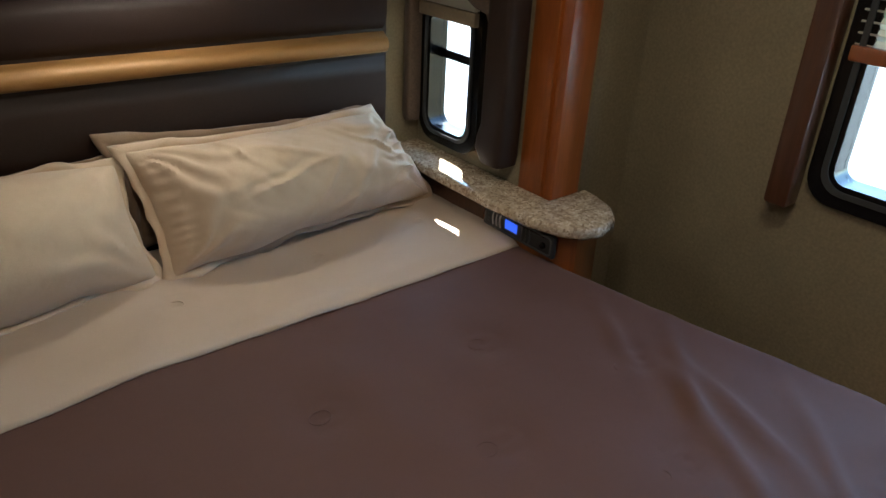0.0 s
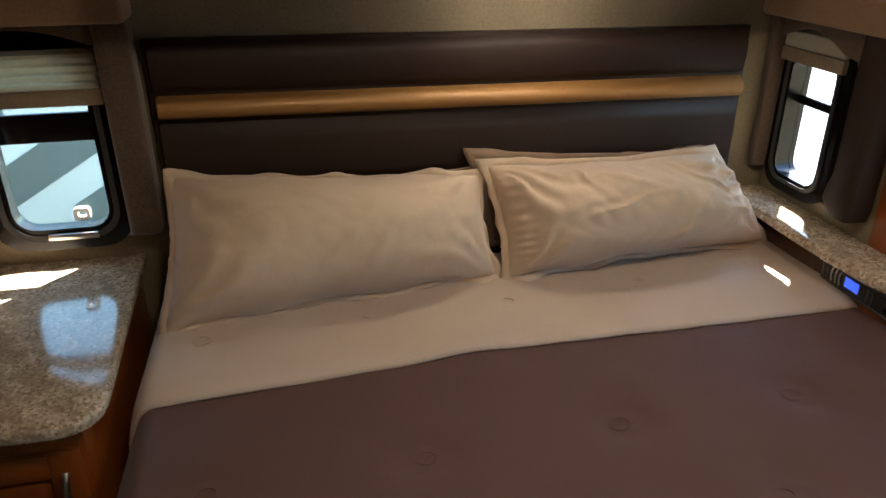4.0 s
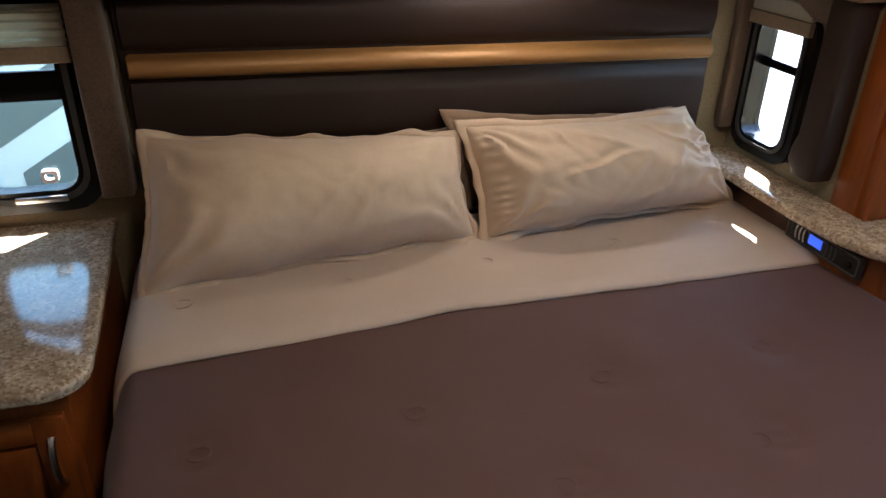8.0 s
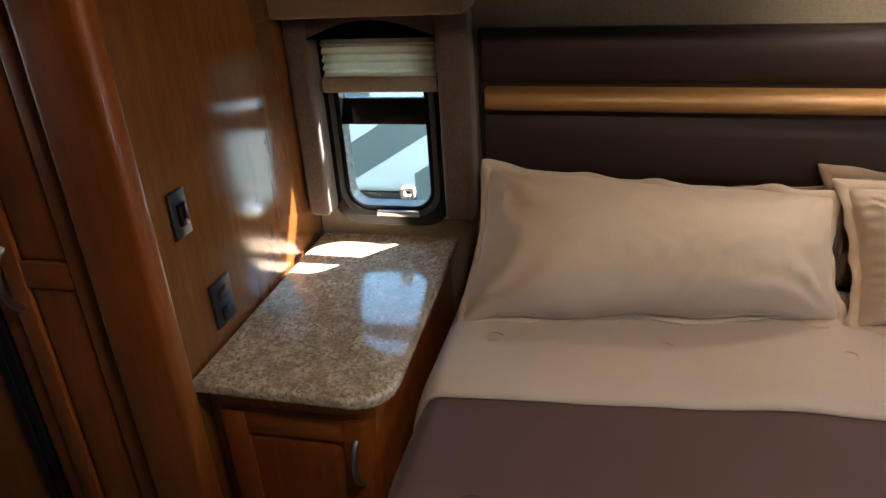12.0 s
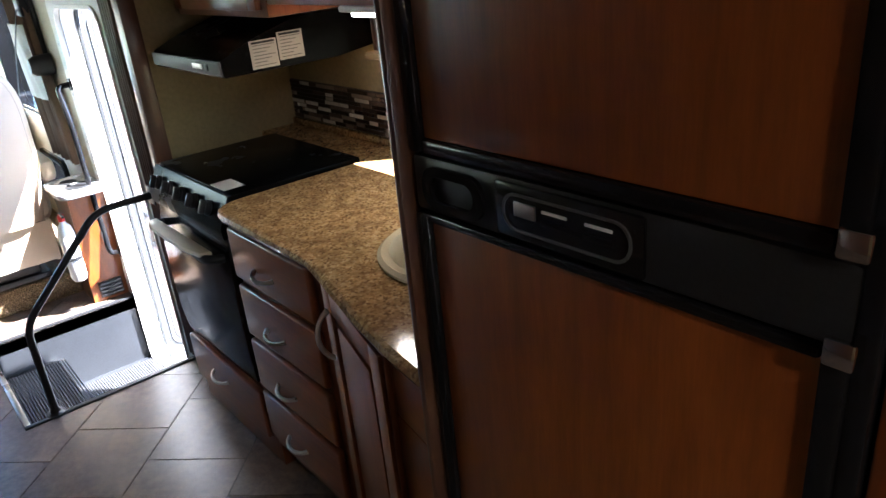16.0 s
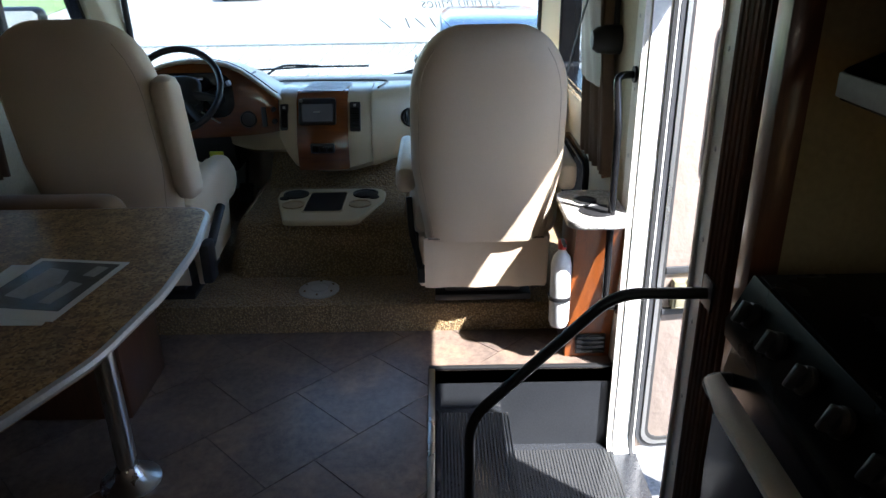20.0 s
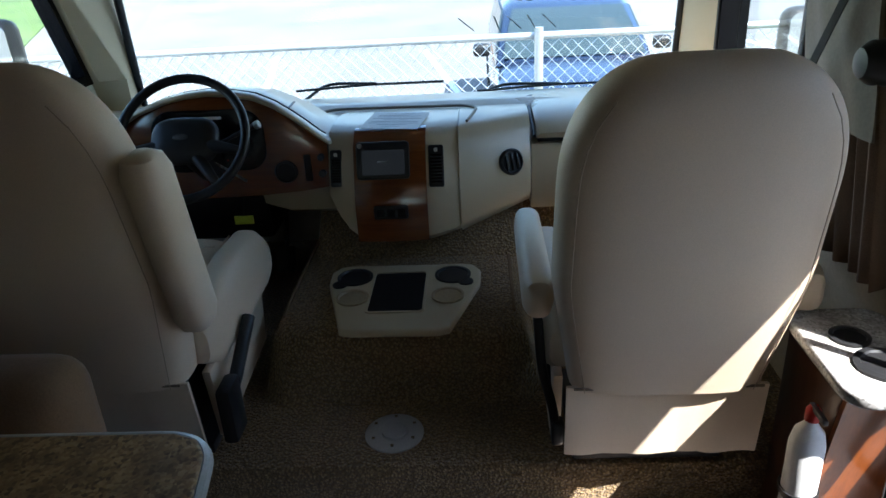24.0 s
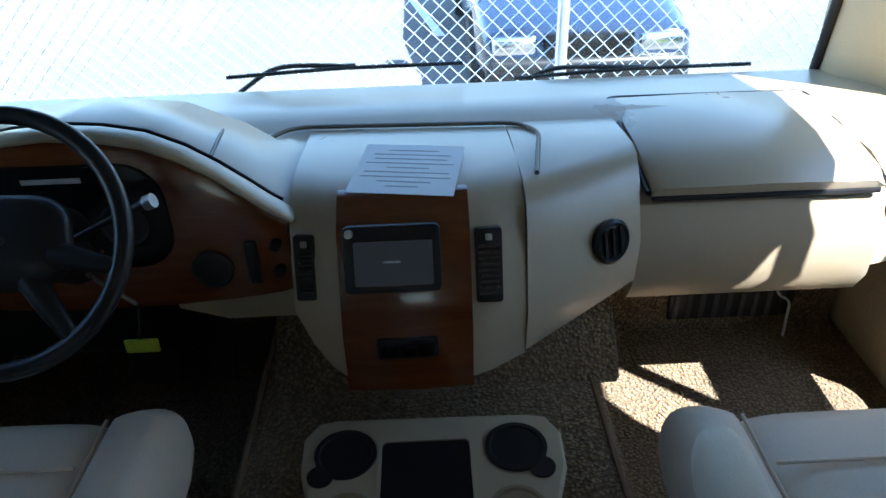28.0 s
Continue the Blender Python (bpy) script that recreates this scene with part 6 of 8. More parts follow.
    # side skirts and pedestal
    for sgn in (-1, 1):
        part("side_panel", prism([(-4.63, 0.42), (-5.12, 0.42), (-5.08, 0.24), (-4.66, 0.20)], yc + sgn * 0.235 - 0.012, yc + sgn * 0.235 + 0.012, "y", 0.006), SEAT, t)
    part("pedestal", box(-5.02, -4.70, yc - 0.15, yc + 0.15, 0.15, 0.41, 0.01), BLACK, t, "black seat pedestal")
    part("floor_plate", box(-5.06, -4.68, yc - 0.19, yc + 0.19, 0.121, 0.15, 0.006), BLACK, t)
    return t


def armrest(t, yc, up):
    if up:
        rings = [oval((-4.555 + 0.10 * s, yc, 0.60 + 0.45 * s), (1, 0, 0), (0, 1, 0), 0.062 * k, 0.040 * k, 3.2, 22) for s, k in ((0, 0.35), (0.03, 0.8), (0.1, 1), (0.9, 1), (0.97, 0.8), (1.0, 0.35))]
    else:
        rings = [oval((-4.56 - 0.43 * s, yc, 0.658 + 0.018 * s), (0, 1, 0), (0, 0, 1), 0.036 * k, 0.055 * k, 3.0, 22) for s, k in ((0, 0.35), (0.03, 0.8), (0.1, 1), (0.9, 0.95), (0.97, 0.75), (1.0, 0.3))]
    part("armrest", loft(rings), SEAT, t, "padded vinyl armrest " + ("folded up" if up else "folded down"))


p_seat = seat("passenger_seat", 0.808, "tan vinyl captain's chair with a gathered skirt on the passenger side")
armrest(p_seat, 0.522, False)
armrest(p_seat, 1.10, False)
d_seat = seat("driver_seat", -0.538, "tan vinyl captain's chair at the steering wheel", 0.03)
armrest(d_seat, -0.252, True)
part("recline_lever", tube(bent([(-4.60, -0.258, 0.33), (-4.66, -0.245, 0.37), (-4.82, -0.238, 0.47)], 0.03), [0.018] * 14, 10), BLACK, d_seat, "black recline lever")
part("belt_anchor", box(-4.66, -4.57, -0.268, -0.228, 0.24, 0.40, 0.012), BLACK, d_seat)
d_seat.location.x -= 0.05
part("belt_stalk", tube(bent([(-4.66, 0.565, 0.30), (-4.70, 0.548, 0.42), (-4.78, 0.545, 0.60)], 0.06), 0.011, 8), BLACK, p_seat, "black seat-belt stalk")
part("recline_lever", tube(bent([(-4.68, 0.528, 0.56), (-4.645, 0.535, 0.43), (-4.615, 0.560, 0.34), (-4.605, 0.570, 0.25)], 0.04), 0.012, 10), BLACK, p_seat, "black curved recline lever")
part("lever_knob", box(-4.625, -4.585, 0.555, 0.585, 0.245, 0.31, 0.008, 3), BLACK, p_seat)

# table mount in the carpet
tm = thing("table_mount", "round metal table-leg mount set in the carpet", "floor plate", (-4.80, 0.14, 0.12))
part("plate", lathe([(0.0825, 0.1205), (0.0825, 0.125), (0.074, 0.130), (0.045, 0.132), (0.04, 0.128), (0.0, 0.127)], (-4.80, 0.14, 0), "z", 36), MOUNT, tm)
part("cap", lathe([(0.036, 0.128), (0.034, 0.134), (0.0, 0.136)], (-4.80, 0.14, 0), "z", 24), MOUNT, tm)
for k in range(6):
    a = 2 * math.pi * k / 6
    part("screw", lathe([(0.006, 0.130), (0.005, 0.1335), (0, 0.134)], (-4.80 + 0.063 * math.cos(a), 0.14 + 0.063 * math.sin(a), 0), "z", 8), CHROME, tm)

# ---- engine cover and console ----
DT = 0.350
rings = []
for z, x0, x1, y0, y1 in ((0.118, -6.0, -4.93, -0.275, 0.565), (0.25, -6.0, -4.955, -0.245, 0.535), (DT - 0.03, -6.0, -4.97, -0.228, 0.515), (DT - 0.008, -6.0, -4.985, -0.215, 0.50), (DT, -6.0, -5.005, -0.195, 0.48)):
    rings.append([(x1, y0 + 0.06, z), (x1 - 0.06, y0, z), (x0, y0, z), (x0, y1, z), (x1 - 0.06, y1, z), (x1, y1 - 0.06, z)])
eng = thing("engine_cover", "tan carpeted engine cover between the front seats", "engine cover", (-5.4, 0.15, 0.12))
part("carpet_skin", loft(rings), CARPET, eng)
for sy, ya, yb in ((-1, -0.212, -0.202), (1, 0.487, 0.497)):
    part("binding", prism(rounded(-5.96, -5.075, ya, yb, 0.003), DT - 0.006, DT + 0.003, r=0.002), SEAM_CARPET, eng, "stitched carpet binding along the edge")
part("riser", prism([(-5.46, DT - 0.004), (-5.60, 0.475), (-5.66, 0.515), (-5.99, 0.515), (-5.99, DT - 0.004)], -0.18, 0.553, "y", 0.012), CARPET, eng, "carpeted slope rising under the dash")
con = thing("console_tray", "cream moulded console tray with four cupholders on the engine cover", "console", (-5.15, 0.15, DT))
out = [(-4.945, -0.015), (-4.935, 0.02), (-4.93, 0.27), (-4.945, 0.305), (-5.22, 0.393), (-5.30, 0.395), (-5.345, 0.37), (-5.352, 0.33), (-5.358, -0.03), (-5.35, -0.07), (-5.31, -0.095), (-5.23, -0.092)]
part("tray", prism([(x, y) for x, y in out], DT + 0.016, 0.392, r=0.008, seg=3), CREAM, con)
part("mat", prism(rounded(-5.288, -5.036, 0.056, 0.218, 0.012), 0.3925, 0.394), BLACK, con, "black rubber mat in the tray")
part("mat_rim", ring(rounded(-5.296, -5.028, 0.048, 0.226, 0.016), rounded(-5.289, -5.035, 0.055, 0.219, 0.012), 0.3925, 0.397, "z"), CREAM, con)
for y, s in ((-0.012, 1), (0.305, -1)):
    part("cupholder", lathe([(0.058, 0.3925), (0.058, 0.398), (0.050, 0.398), (0.047, 0.3935), (0.0, 0.3932)], (-5.265, y, 0), "z", 28), BLACK, con, "black cupholder insert")
    part("mug_notch", lathe([(0.024, 0.3927), (0.024, 0.397), (0.0, 0.3975)], (-5.215, y - s * 0.042, 0), "z", 16), BLACK, con)
    q = lathe([(0.050, 0.3925), (0.050, 0.3985), (0.044, 0.3985), (0.041, 0.394), (0.0, 0.3938)], (-5.125, y + s * 0.012, 0), "z", 28)
    part("cupholder", q, plain("tan_plastic" + str(s), (0.36, 0.265, 0.155), 0.4), con, "tan moulded cupholder")

con.location.z -= 0.015

# ---- dashboard ----
dash = thing("dashboard", "cream padded dashboard with burl wood trim", "dashboard", (-5.7, 0.05, 0.4))


def strip(stations, bm=None):
    """Skin over open profiles of (x, z) set at y stations, closed at the back."""
    rings = []
    for y, prof in stations:
        rings.append([(x, y, z) for x, z in prof])
    return loft(rings, bm)


# main top shelf, running the whole width under the windscreen
part("top_shelf", strip([(y, [(-6.15, 0.60), (-6.15, 0.768), (-6.0, 0.782), (-5.86, 0.79 + dz), (-5.80, 0.775), (-5.80, 0.60)]) for y, dz in ((YD + 0.004, 0), (-0.75, 0.01), (0.0, 0.012), (0.6, 0.012), (YK - 0.014, 0.0))]), DASH, dash, "cream padded top")
# centre pod
def stack_x(z):
    return -5.335 - 0.40 * max(0, z - 0.60) - 1.2 * max(0, z - 0.775)


pod = [(-0.088, -0.045, 0.575), (-0.06, -0.030, 0.510), (-0.03, -0.018, 0.465), (0.0, -0.008, 0.445), (0.115, 0.0, 0.435), (0.235, -0.008, 0.435), (0.27, -0.018, 0.440), (0.335, -0.05, 0.450)]
part("centre_pod", strip([(y, [(-5.845, 0.745), (-5.825, 0.790), (-5.70, 0.802), (-5.55 + dx, 0.812), (-5.48 + dx, 0.808), (stack_x(0.785) + dx, 0.785), (stack_x(0.72) + dx, 0.72), (stack_x(0.62) + dx, max(0.62, zb + 0.05)), (-5.345 + dx, zb + 0.045), (-5.40 + dx, zb + 0.012), (-5.50, zb), (-5.845, zb)]) for y, dx, zb in pod]), DASH, dash, "cream centre pod")
# slanted panel to the passenger side
part("side_pod", strip([(y, [(-5.845, 0.745), (-5.825, 0.790), (-5.72, 0.802), (x - 0.13, 0.808), (x - 0.09, 0.80), (x - 0.055, 0.765), (x, zb + 0.17), (x - 0.008, zb + 0.072), (x - 0.06, zb + 0.025), (x - 0.16, zb), (-5.845, zb)]) for y, x, zb in ((0.3365, -5.385, 0.432), (0.44, -5.445, 0.455), (0.575, -5.525, 0.485))]), DASH, dash, "cream slanted panel")
# Rim of the raised shelf; the shade in its groove is put into the colour.
part("shelf_rim", tube(bent([(-5.72, -0.19, 0.805), (-5.83, -0.135, 0.797), (-5.80, 0.36, 0.799), (-5.74, 0.40, 0.803), (-5.53, 0.365, 0.812)], 0.05), 0.005, 8), plain("dash_groove_shade", (0.20, 0.165, 0.12), 0.6), dash, "rim line of the raised shelf, its groove shade painted dark")
rings = [[(stack_x(z) + dx + 0.008, y, z) for y, dx in ((0.0, -0.008), (0.04, -0.004), (0.115, 0.0), (0.19, -0.004), (0.232, -0.008))] + [(stack_x(z) - 0.03, 0.232, z), (stack_x(z) - 0.03, 0.0, z)] for z in (0.475, 0.53, 0.60, 0.68, 0.74, 0.775, 0.80, 0.812)]
part("centre_panel", loft(rings), DASHWOOD, dash, "burl wood centre stack")


def leaned(q, z0):
    """Turns a piece drawn upright at x = 0 onto the leaning stack about height z0."""
    m = Matrix.Translation((stack_x(z0), 0, z0)) @ Matrix.Rotation(-math.atan(0.40), 4, "Y") @ Matrix.Translation((0, 0, -z0))
    bmesh.ops.transform(q, matrix=m, verts=q.verts)
    return q


hd_u = thing("head_unit", "black touchscreen head unit in the centre stack", "stereo", (-5.39, 0.10, 0.66))
part("bezel", leaned(prism(rounded(0.012, 0.180, 0.672, 0.792, 0.012), 0.0, 0.018, "x", 0.004), 0.72), BLACK, hd_u)
part("screen", leaned(prism(rounded(0.030, 0.166, 0.686, 0.764, 0.004), 0.0175, 0.0205, "x"), 0.72), SCREEN, hd_u, "grey screen")
part("screen_text", leaned(box(0.0205, 0.0212, 0.080, 0.110, 0.726, 0.730), 0.72), PAPER, hd_u)
part("knob", leaned(lathe([(0.008, 0.017), (0.007, 0.029), (0, 0.030)], (0, 0.024, 0.779), "x", 14), 0.72), STEEL, hd_u)
cl = thing("climate_switches", "black dash switch panel in the centre stack", "switches", (-5.33, 0.11, 0.56))
part("plate", prism(rounded(0.060, 0.170, 0.555, 0.600, 0.008), -5.337, -5.322, "x", 0.003), BLACK, cl)
for k in range(3):
    part("switch", box(-5.322, -5.316, 0.070 + 0.033 * k, 0.095 + 0.033 * k, 0.565, 0.590, 0.003), BLACKGLOSS, cl)


def vent(y0, y1, z0, z1, dx, label):
    zc = (z0 + z1) / 2
    v = thing("air_vent", label, "vent", (stack_x(zc) + dx, (y0 + y1) / 2, z0), "dash air vents")

    def lay(q):
        leaned(q, zc)
        bmesh.ops.translate(q, verts=q.verts, vec=(dx, 0, 0))
        return q
    part("frame", lay(prism(rounded(y0, y1, z0, z1, 0.006), -0.030, 0.006, "x", 0.002)), BLACK, v)
    n = 9
    for k in range(n):
        z = z0 + 0.014 + (z1 - z0 - 0.05) * k / (n - 1)
        part("slat", lay(box(0.0050, 0.0068, y0 + 0.006, y1 - 0.006, z, z + 0.006)), BLACKGLOSS, v)
    part("thumb_wheel", lay(box(0.006, 0.011, (y0 + y1) / 2 - 0.006, (y0 + y1) / 2 + 0.006, z1 - 0.022, z1 - 0.010, 0.002)), STEEL, v)
    return v


vent(-0.080, -0.042, 0.645, 0.764, -0.030, "tall black air vent beside the centre stack")
vent(0.240, 0.288, 0.640, 0.774, -0.010, "tall black air vent beside the centre stack")
rv = thing("air_vent", "round black air vent in the slanted dash panel", "vent", (-5.49, 0.50, 0.64), "dash air vents")
RM = Matrix.Translation((-5.498, 0.507, 0.675)) @ Matrix.Rotation(radians(30), 4, "Z") @ Matrix.Rotation(radians(-14), 4, "Y")
q = lathe([(0.043, -0.01), (0.045, 0.006), (0.038, 0.012), (0.034, 0.006), (0.0, 0.004)], (0, 0, 0), "x", 28)
bmesh.ops.transform(q, matrix=RM, verts=q.verts)
part("ring", q, BLACK, rv)
for k in range(3):
    q = box(0.005, 0.012, -0.004 + (k - 1) * 0.02, 0.004 + (k - 1) * 0.02, -0.028, 0.028, 0.002)
    bmesh.ops.transform(q, matrix=RM, verts=q.verts)
    part("slat", q, BLACKGLOSS, rv)

# passenger dash with lid
part("passenger_front", strip([(y, [(-5.95, 0.735), (-5.585, 0.722), (-5.568, 0.712), (-5.548, 0.64), (-5.552, 0.53), (-5.58, 0.478), (-5.95, 0.478)]) for y in (0.579, 0.80, 1.072)]), DASH, dash, "cream passenger dash front")
part("passenger_end", strip([(y, [(-6.05, 0.775), (-5.66 - dx, 0.765), (-5.60 - dx, 0.745), (-5.555 - dx, 0.69), (-5.56 - dx, 0.55), (-5.64 - dx, 0.48), (-6.05, 0.48)]) for y, dx in ((1.074, 0.0), (1.12, 0.01), (1.17, 0.05), (YK - 0.016, 0.14))]), DASH, dash, "cream dash end")
lid = part("glove_lid", strip([(y, [(-5.945, 0.790 - e), (-5.92, 0.800 - e), (-5.70, 0.795 - e), (-5.59, 0.778 - e), (-5.555, 0.752 - e), (-5.56, 0.734), (-5.945, 0.740)]) for y, e in ((0.596, 0.012), (0.612, 0.0), (0.82, -0.003), (1.035, 0.0), (1.052, 0.012))]), DASH, dash, "cream padded glove-box lid")
part("lid_seal", tube(bent([(-5.56, 0.590, 0.742), (-5.75, 0.588, 0.775), (-5.955, 0.588, 0.786), (-5.955, 1.062, 0.784), (-5.75, 1.062, 0.772), (-5.56, 1.060, 0.742)], 0.03), 0.006, 8), BLACK, dash, "black lid gap seal")
part("front_gap", box(-5.575, -5.557, 0.60, 1.05, 0.722, 0.7335, 0.003), BLACK, dash, "dark gap under the lid")
part("end_vent", lathe([(0.036, -0.02), (0.038, 0.005), (0.03, 0.010), (0.0, 0.006)], (-5.575, 1.12, 0.64), "x", 24), BLACK, dash, "round black vent")
# knee panel on the passenger side
solid("passenger_kick_panel", box(-5.93, -5.90, 0.56, YK - 0.014, 0.121, 0.574, 0.004), CARPET, "carpeted kick panel under the passenger dash", "panel", kind="structure")
hv = thing("heater_grille", "black heater grille under the passenger dash", "vent", (-5.895, 0.95, 0.165))
part("frame", box(-5.899, -5.885, 0.80, 1.14, 0.165, 0.255, 0.003), BLACK, hv)
for k in range(9):
    part("slat", box(-5.8855, -5.879, 0.812 + k * 0.036, 0.824 + k * 0.036, 0.172, 0.248), DULLSILVER, hv)

solid("dash_cable", tube(bent([(-5.87, 1.075, 0.30), (-5.865, 1.08, 0.25), (-5.85, 1.11, 0.24), (-5.85, 1.115, 0.122)], 0.02), 0.004, 6), PAPER, "white cable hanging under the passenger dash", "cable")
# instrument side
part("driver_top", strip([(y, [(-5.843, 0.740), (-5.823, 0.786), (-5.72, 0.796 + 0.8 * h), (-5.52, 0.80 + h), (-5.475, 0.79 + h), (-5.49, 0.70), (-5.843, 0.70)]) for y, h in ((YD + 0.014, -0.02), (-0.88, 0.0), (-0.80, 0.045), (-0.70, 0.105), (-0.60, 0.140), (-0.46, 0.158), (-0.31, 0.138), (-0.20, 0.075), (-0.13, 0.015), (-0.09, -0.005))]), DASH, dash, "cream instrument hood")
hood = [(-0.86, 0.782), (-0.80, 0.838), (-0.70, 0.898), (-0.60, 0.934), (-0.53, 0.948), (-0.46, 0.954), (-0.38, 0.948), (-0.31, 0.934), (-0.25, 0.906), (-0.20, 0.872), (-0.155, 0.836), (-0.12, 0.806), (-0.10, 0.792)]
part("fascia_lip", loft([oval((-5.462, y, z + 0.002), (1, 0, 0), (0, 0, 1), 0.026, 0.010, 2.4, 16) for y, z in hood] + [oval((-5.460, -0.083, 0.782), (1, 0, 0), (0, 0, 1), 0.022, 0.009, 2.4, 16), oval((-5.460, -0.076, 0.778), (1, 0, 0), (0, 0, 1), 0.010, 0.005, 2.4, 16)]), DASH, dash, "padded lip over the fascia")
part("hood_seam", tube([(-5.490, y, z + 0.008) for y, z in hood[1:]], 0.0035, 6), BLACK, dash, "dark seam behind the lip")
part("hood_seam", tube([(-5.495, -0.215, 0.886), (-5.60, -0.222, 0.882), (-5.70, -0.235, 0.862), (-5.735, -0.26, 0.862)], 0.0035, 6), BLACK, dash, "dark seam across the hood")
rings = []
for y, zt, zb, x in ((-0.86, 0.78, 0.66, -5.50), (-0.80, 0.835, 0.63, -5.48), (-0.70, 0.895, 0.61, -5.462), (-0.60, 0.930, 0.605, -5.455), (-0.46, 0.950, 0.605, -5.45), (-0.31, 0.930, 0.61, -5.45), (-0.20, 0.868, 0.618, -5.45), (-0.12, 0.795, 0.628, -5.45), (-0.092, 0.775, 0.633, -5.455)):
    rings.append([(x - 0.04, y, zt), (x - 0.005, y, zt + 0.004), (x + 0.004, y, zt - 0.012), (x + 0.008, y, (zt + zb) / 2), (x + 0.005, y, zb), (x - 0.05, y, zb)])
part("instrument_fascia", loft(rings), DASHWOOD, dash, "burl wood instrument fascia")
part("under_panel", strip([(y, [(-5.90, 0.655), (-5.485, 0.645), (-5.48, 0.62), (-5.50, 0.53 if y > -0.3 else 0.56), (-5.56, 0.50 if y > -0.3 else 0.54), (-5.90, 0.50)]) for y in (-0.34, -0.25, -0.15, -0.09)]), DASH, dash, "cream knee panel")
solid("knee_bolster", box(-5.92, -5.56, YD + 0.014, -0.345, 0.40, 0.60, 0.02), BLACK, "black lower dash under the steering column", "panel", kind="structure")
ins = thing("instrument_cluster", "black instrument cluster with dials", "gauges", (-5.47, -0.52, 0.70))
part("face", prism(rounded(-0.66, -0.29, 0.70, 0.905, 0.07), -5.455, -5.438, "x", 0.004), BLACKGLOSS, ins)
for y in (-0.63, -0.53, -0.43):
    part("dial", lathe([(0.042, 0.0), (0.042, 0.004), (0.038, 0.004), (0.037, 0.001), (0.0, 0.001)], (-5.4385, y + 0.06, 0.79), "x", 24), RUBBER, ins)
part("marking", box(-5.4385, -5.4365, -0.52, -0.42, 0.875, 0.884), PAPER, ins)
part("lamp_dot", box(-5.4385, -5.437, -0.425, -0.420, 0.735, 0.740), RED, ins)
for y, z, rg in ((-0.235, 0.69, 0.038), (-0.115, 0.735, 0.011), (-0.115, 0.68, 0.012)):
    part("gauge", lathe([(rg, -0.01), (rg, 0.004), (rg * 0.85, 0.006), (rg * 0.8, 0.003), (0.0, 0.003)], (-5.437, y, z), "x", 20), BLACK, dash)

part("switch_bank", box(-5.447, -5.434, -0.172, -0.150, 0.655, 0.745, 0.004), BLACK, dash, "black switch bank")
# steering wheel
WC = Vector((-5.275, -0.492, 0.862))
wax = Vector((0.80, 0, 0.60)).normalized()
wu, wv2 = Vector((0, 1, 0)), wax.cross(Vector((0, 1, 0))).normalized()
if wv2.z < 0:
    wv2 = -wv2
sw = thing("steering_wheel", "black four-spoke steering wheel", "steering wheel", WC[:])
RW = 0.195
part("rim", tube([WC + wu * RW * math.cos(t) + wv2 * RW * math.sin(t) for t in np.linspace(0, 2 * math.pi, 49)[:-1]], 0.0145, 12, closed=True), BLACK, sw)
part("hub", puff(WC - wax * 0.025, wu, wv2, wax, 0.105, 0.075, 0.035, 3.2), BLACK, sw)
part("emblem", puff(WC + wax * 0.011, wu, wv2, wax, 0.024, 0.010, 0.002, 2.2, 20, 6), DULLSILVER, sw, "oval emblem")
for ang in (-14, 194, 232, 308):
    a = radians(ang)
    d = wu * math.cos(a) + wv2 * math.sin(a)
    part("spoke", tube([WC - wax * 0.02 + d * 0.07, WC - wax * 0.008 + d * 0.13, WC + d * RW], [0.022, 0.018, 0.012], 10), BLACK, sw)
part("column", tube([WC - wax * 0.05, WC - wax * 0.16, WC - wax * 0.42], [0.045, 0.055, 0.06], 16), BLACK, sw)
st2 = thing("column_stalk", "black steering column stalk with a metal tip", "lever", (-5.33, -0.38, 0.84))
part("stalk", tube([WC - wax * 0.10 + wu * 0.05, WC - wax * 0.085 + wu * 0.12 + wv2 * 0.03, WC - wax * 0.07 + wu * 0.20 + wv2 * 0.06], [0.006, 0.006, 0.0095], 10), BLACK, st2)
part("tip", tube([WC - wax * 0.07 + wu * 0.200 + wv2 * 0.06, WC - wax * 0.066 + wu * 0.214 + wv2 * 0.064], 0.0125, 14), MOUNT, st2)
st3 = thing("tilt_lever", "thin metal tilt lever under the steering column", "lever", (-5.38, -0.36, 0.74))
part("rod", tube([WC - wax * 0.14 + wu * 0.05 - wv2 * 0.03, WC - wax * 0.13 + wu * 0.16 - wv2 * 0.10], 0.004, 8), STEEL, st3)
solid("yellow_tag", box(-5.428, -5.421, -0.432, -0.367, 0.515, 0.545, 0.002), YELLOW, "yellow tag hanging under the steering column", "tag")
solid("tag_string", tube([(-5.4245, -0.40, 0.545), (-5.47, -0.40, 0.62)], 0.002, 6), BLACK, "thin black string of the yellow tag", "string")
pd = thing("foot_pedals", "black brake and accelerator pedals", "pedals", (-5.8, -0.45, 0.121))
for y, w in ((-0.52, 0.06), (-0.36, 0.035)):
    q = box(-0.01, 0.01, -w, w, -0.05, 0.05, 0.006)
    bmesh.ops.transform(q, matrix=Matrix.Translation((-5.70, y, 0.25)) @ Matrix.Rotation(radians(-35), 4, "Y"), verts=q.verts)
    part("pedal", q, RUBBER, pd)
    part("arm", tube([(-5.71, y, 0.25), (-5.80, y, 0.40)], 0.008, 8), BLACK, pd)
dp = thing("dash_paper", "white printed sheet lying on the dash top", "paper", (-5.57, 0.13, 0.8135))
PM = Matrix.Translation((-5.562, 0.126, 0.8155)) @ Matrix.Rotation(radians(-9.5), 4, "Z") @ Matrix.Rotation(radians(1.5), 4, "Y")


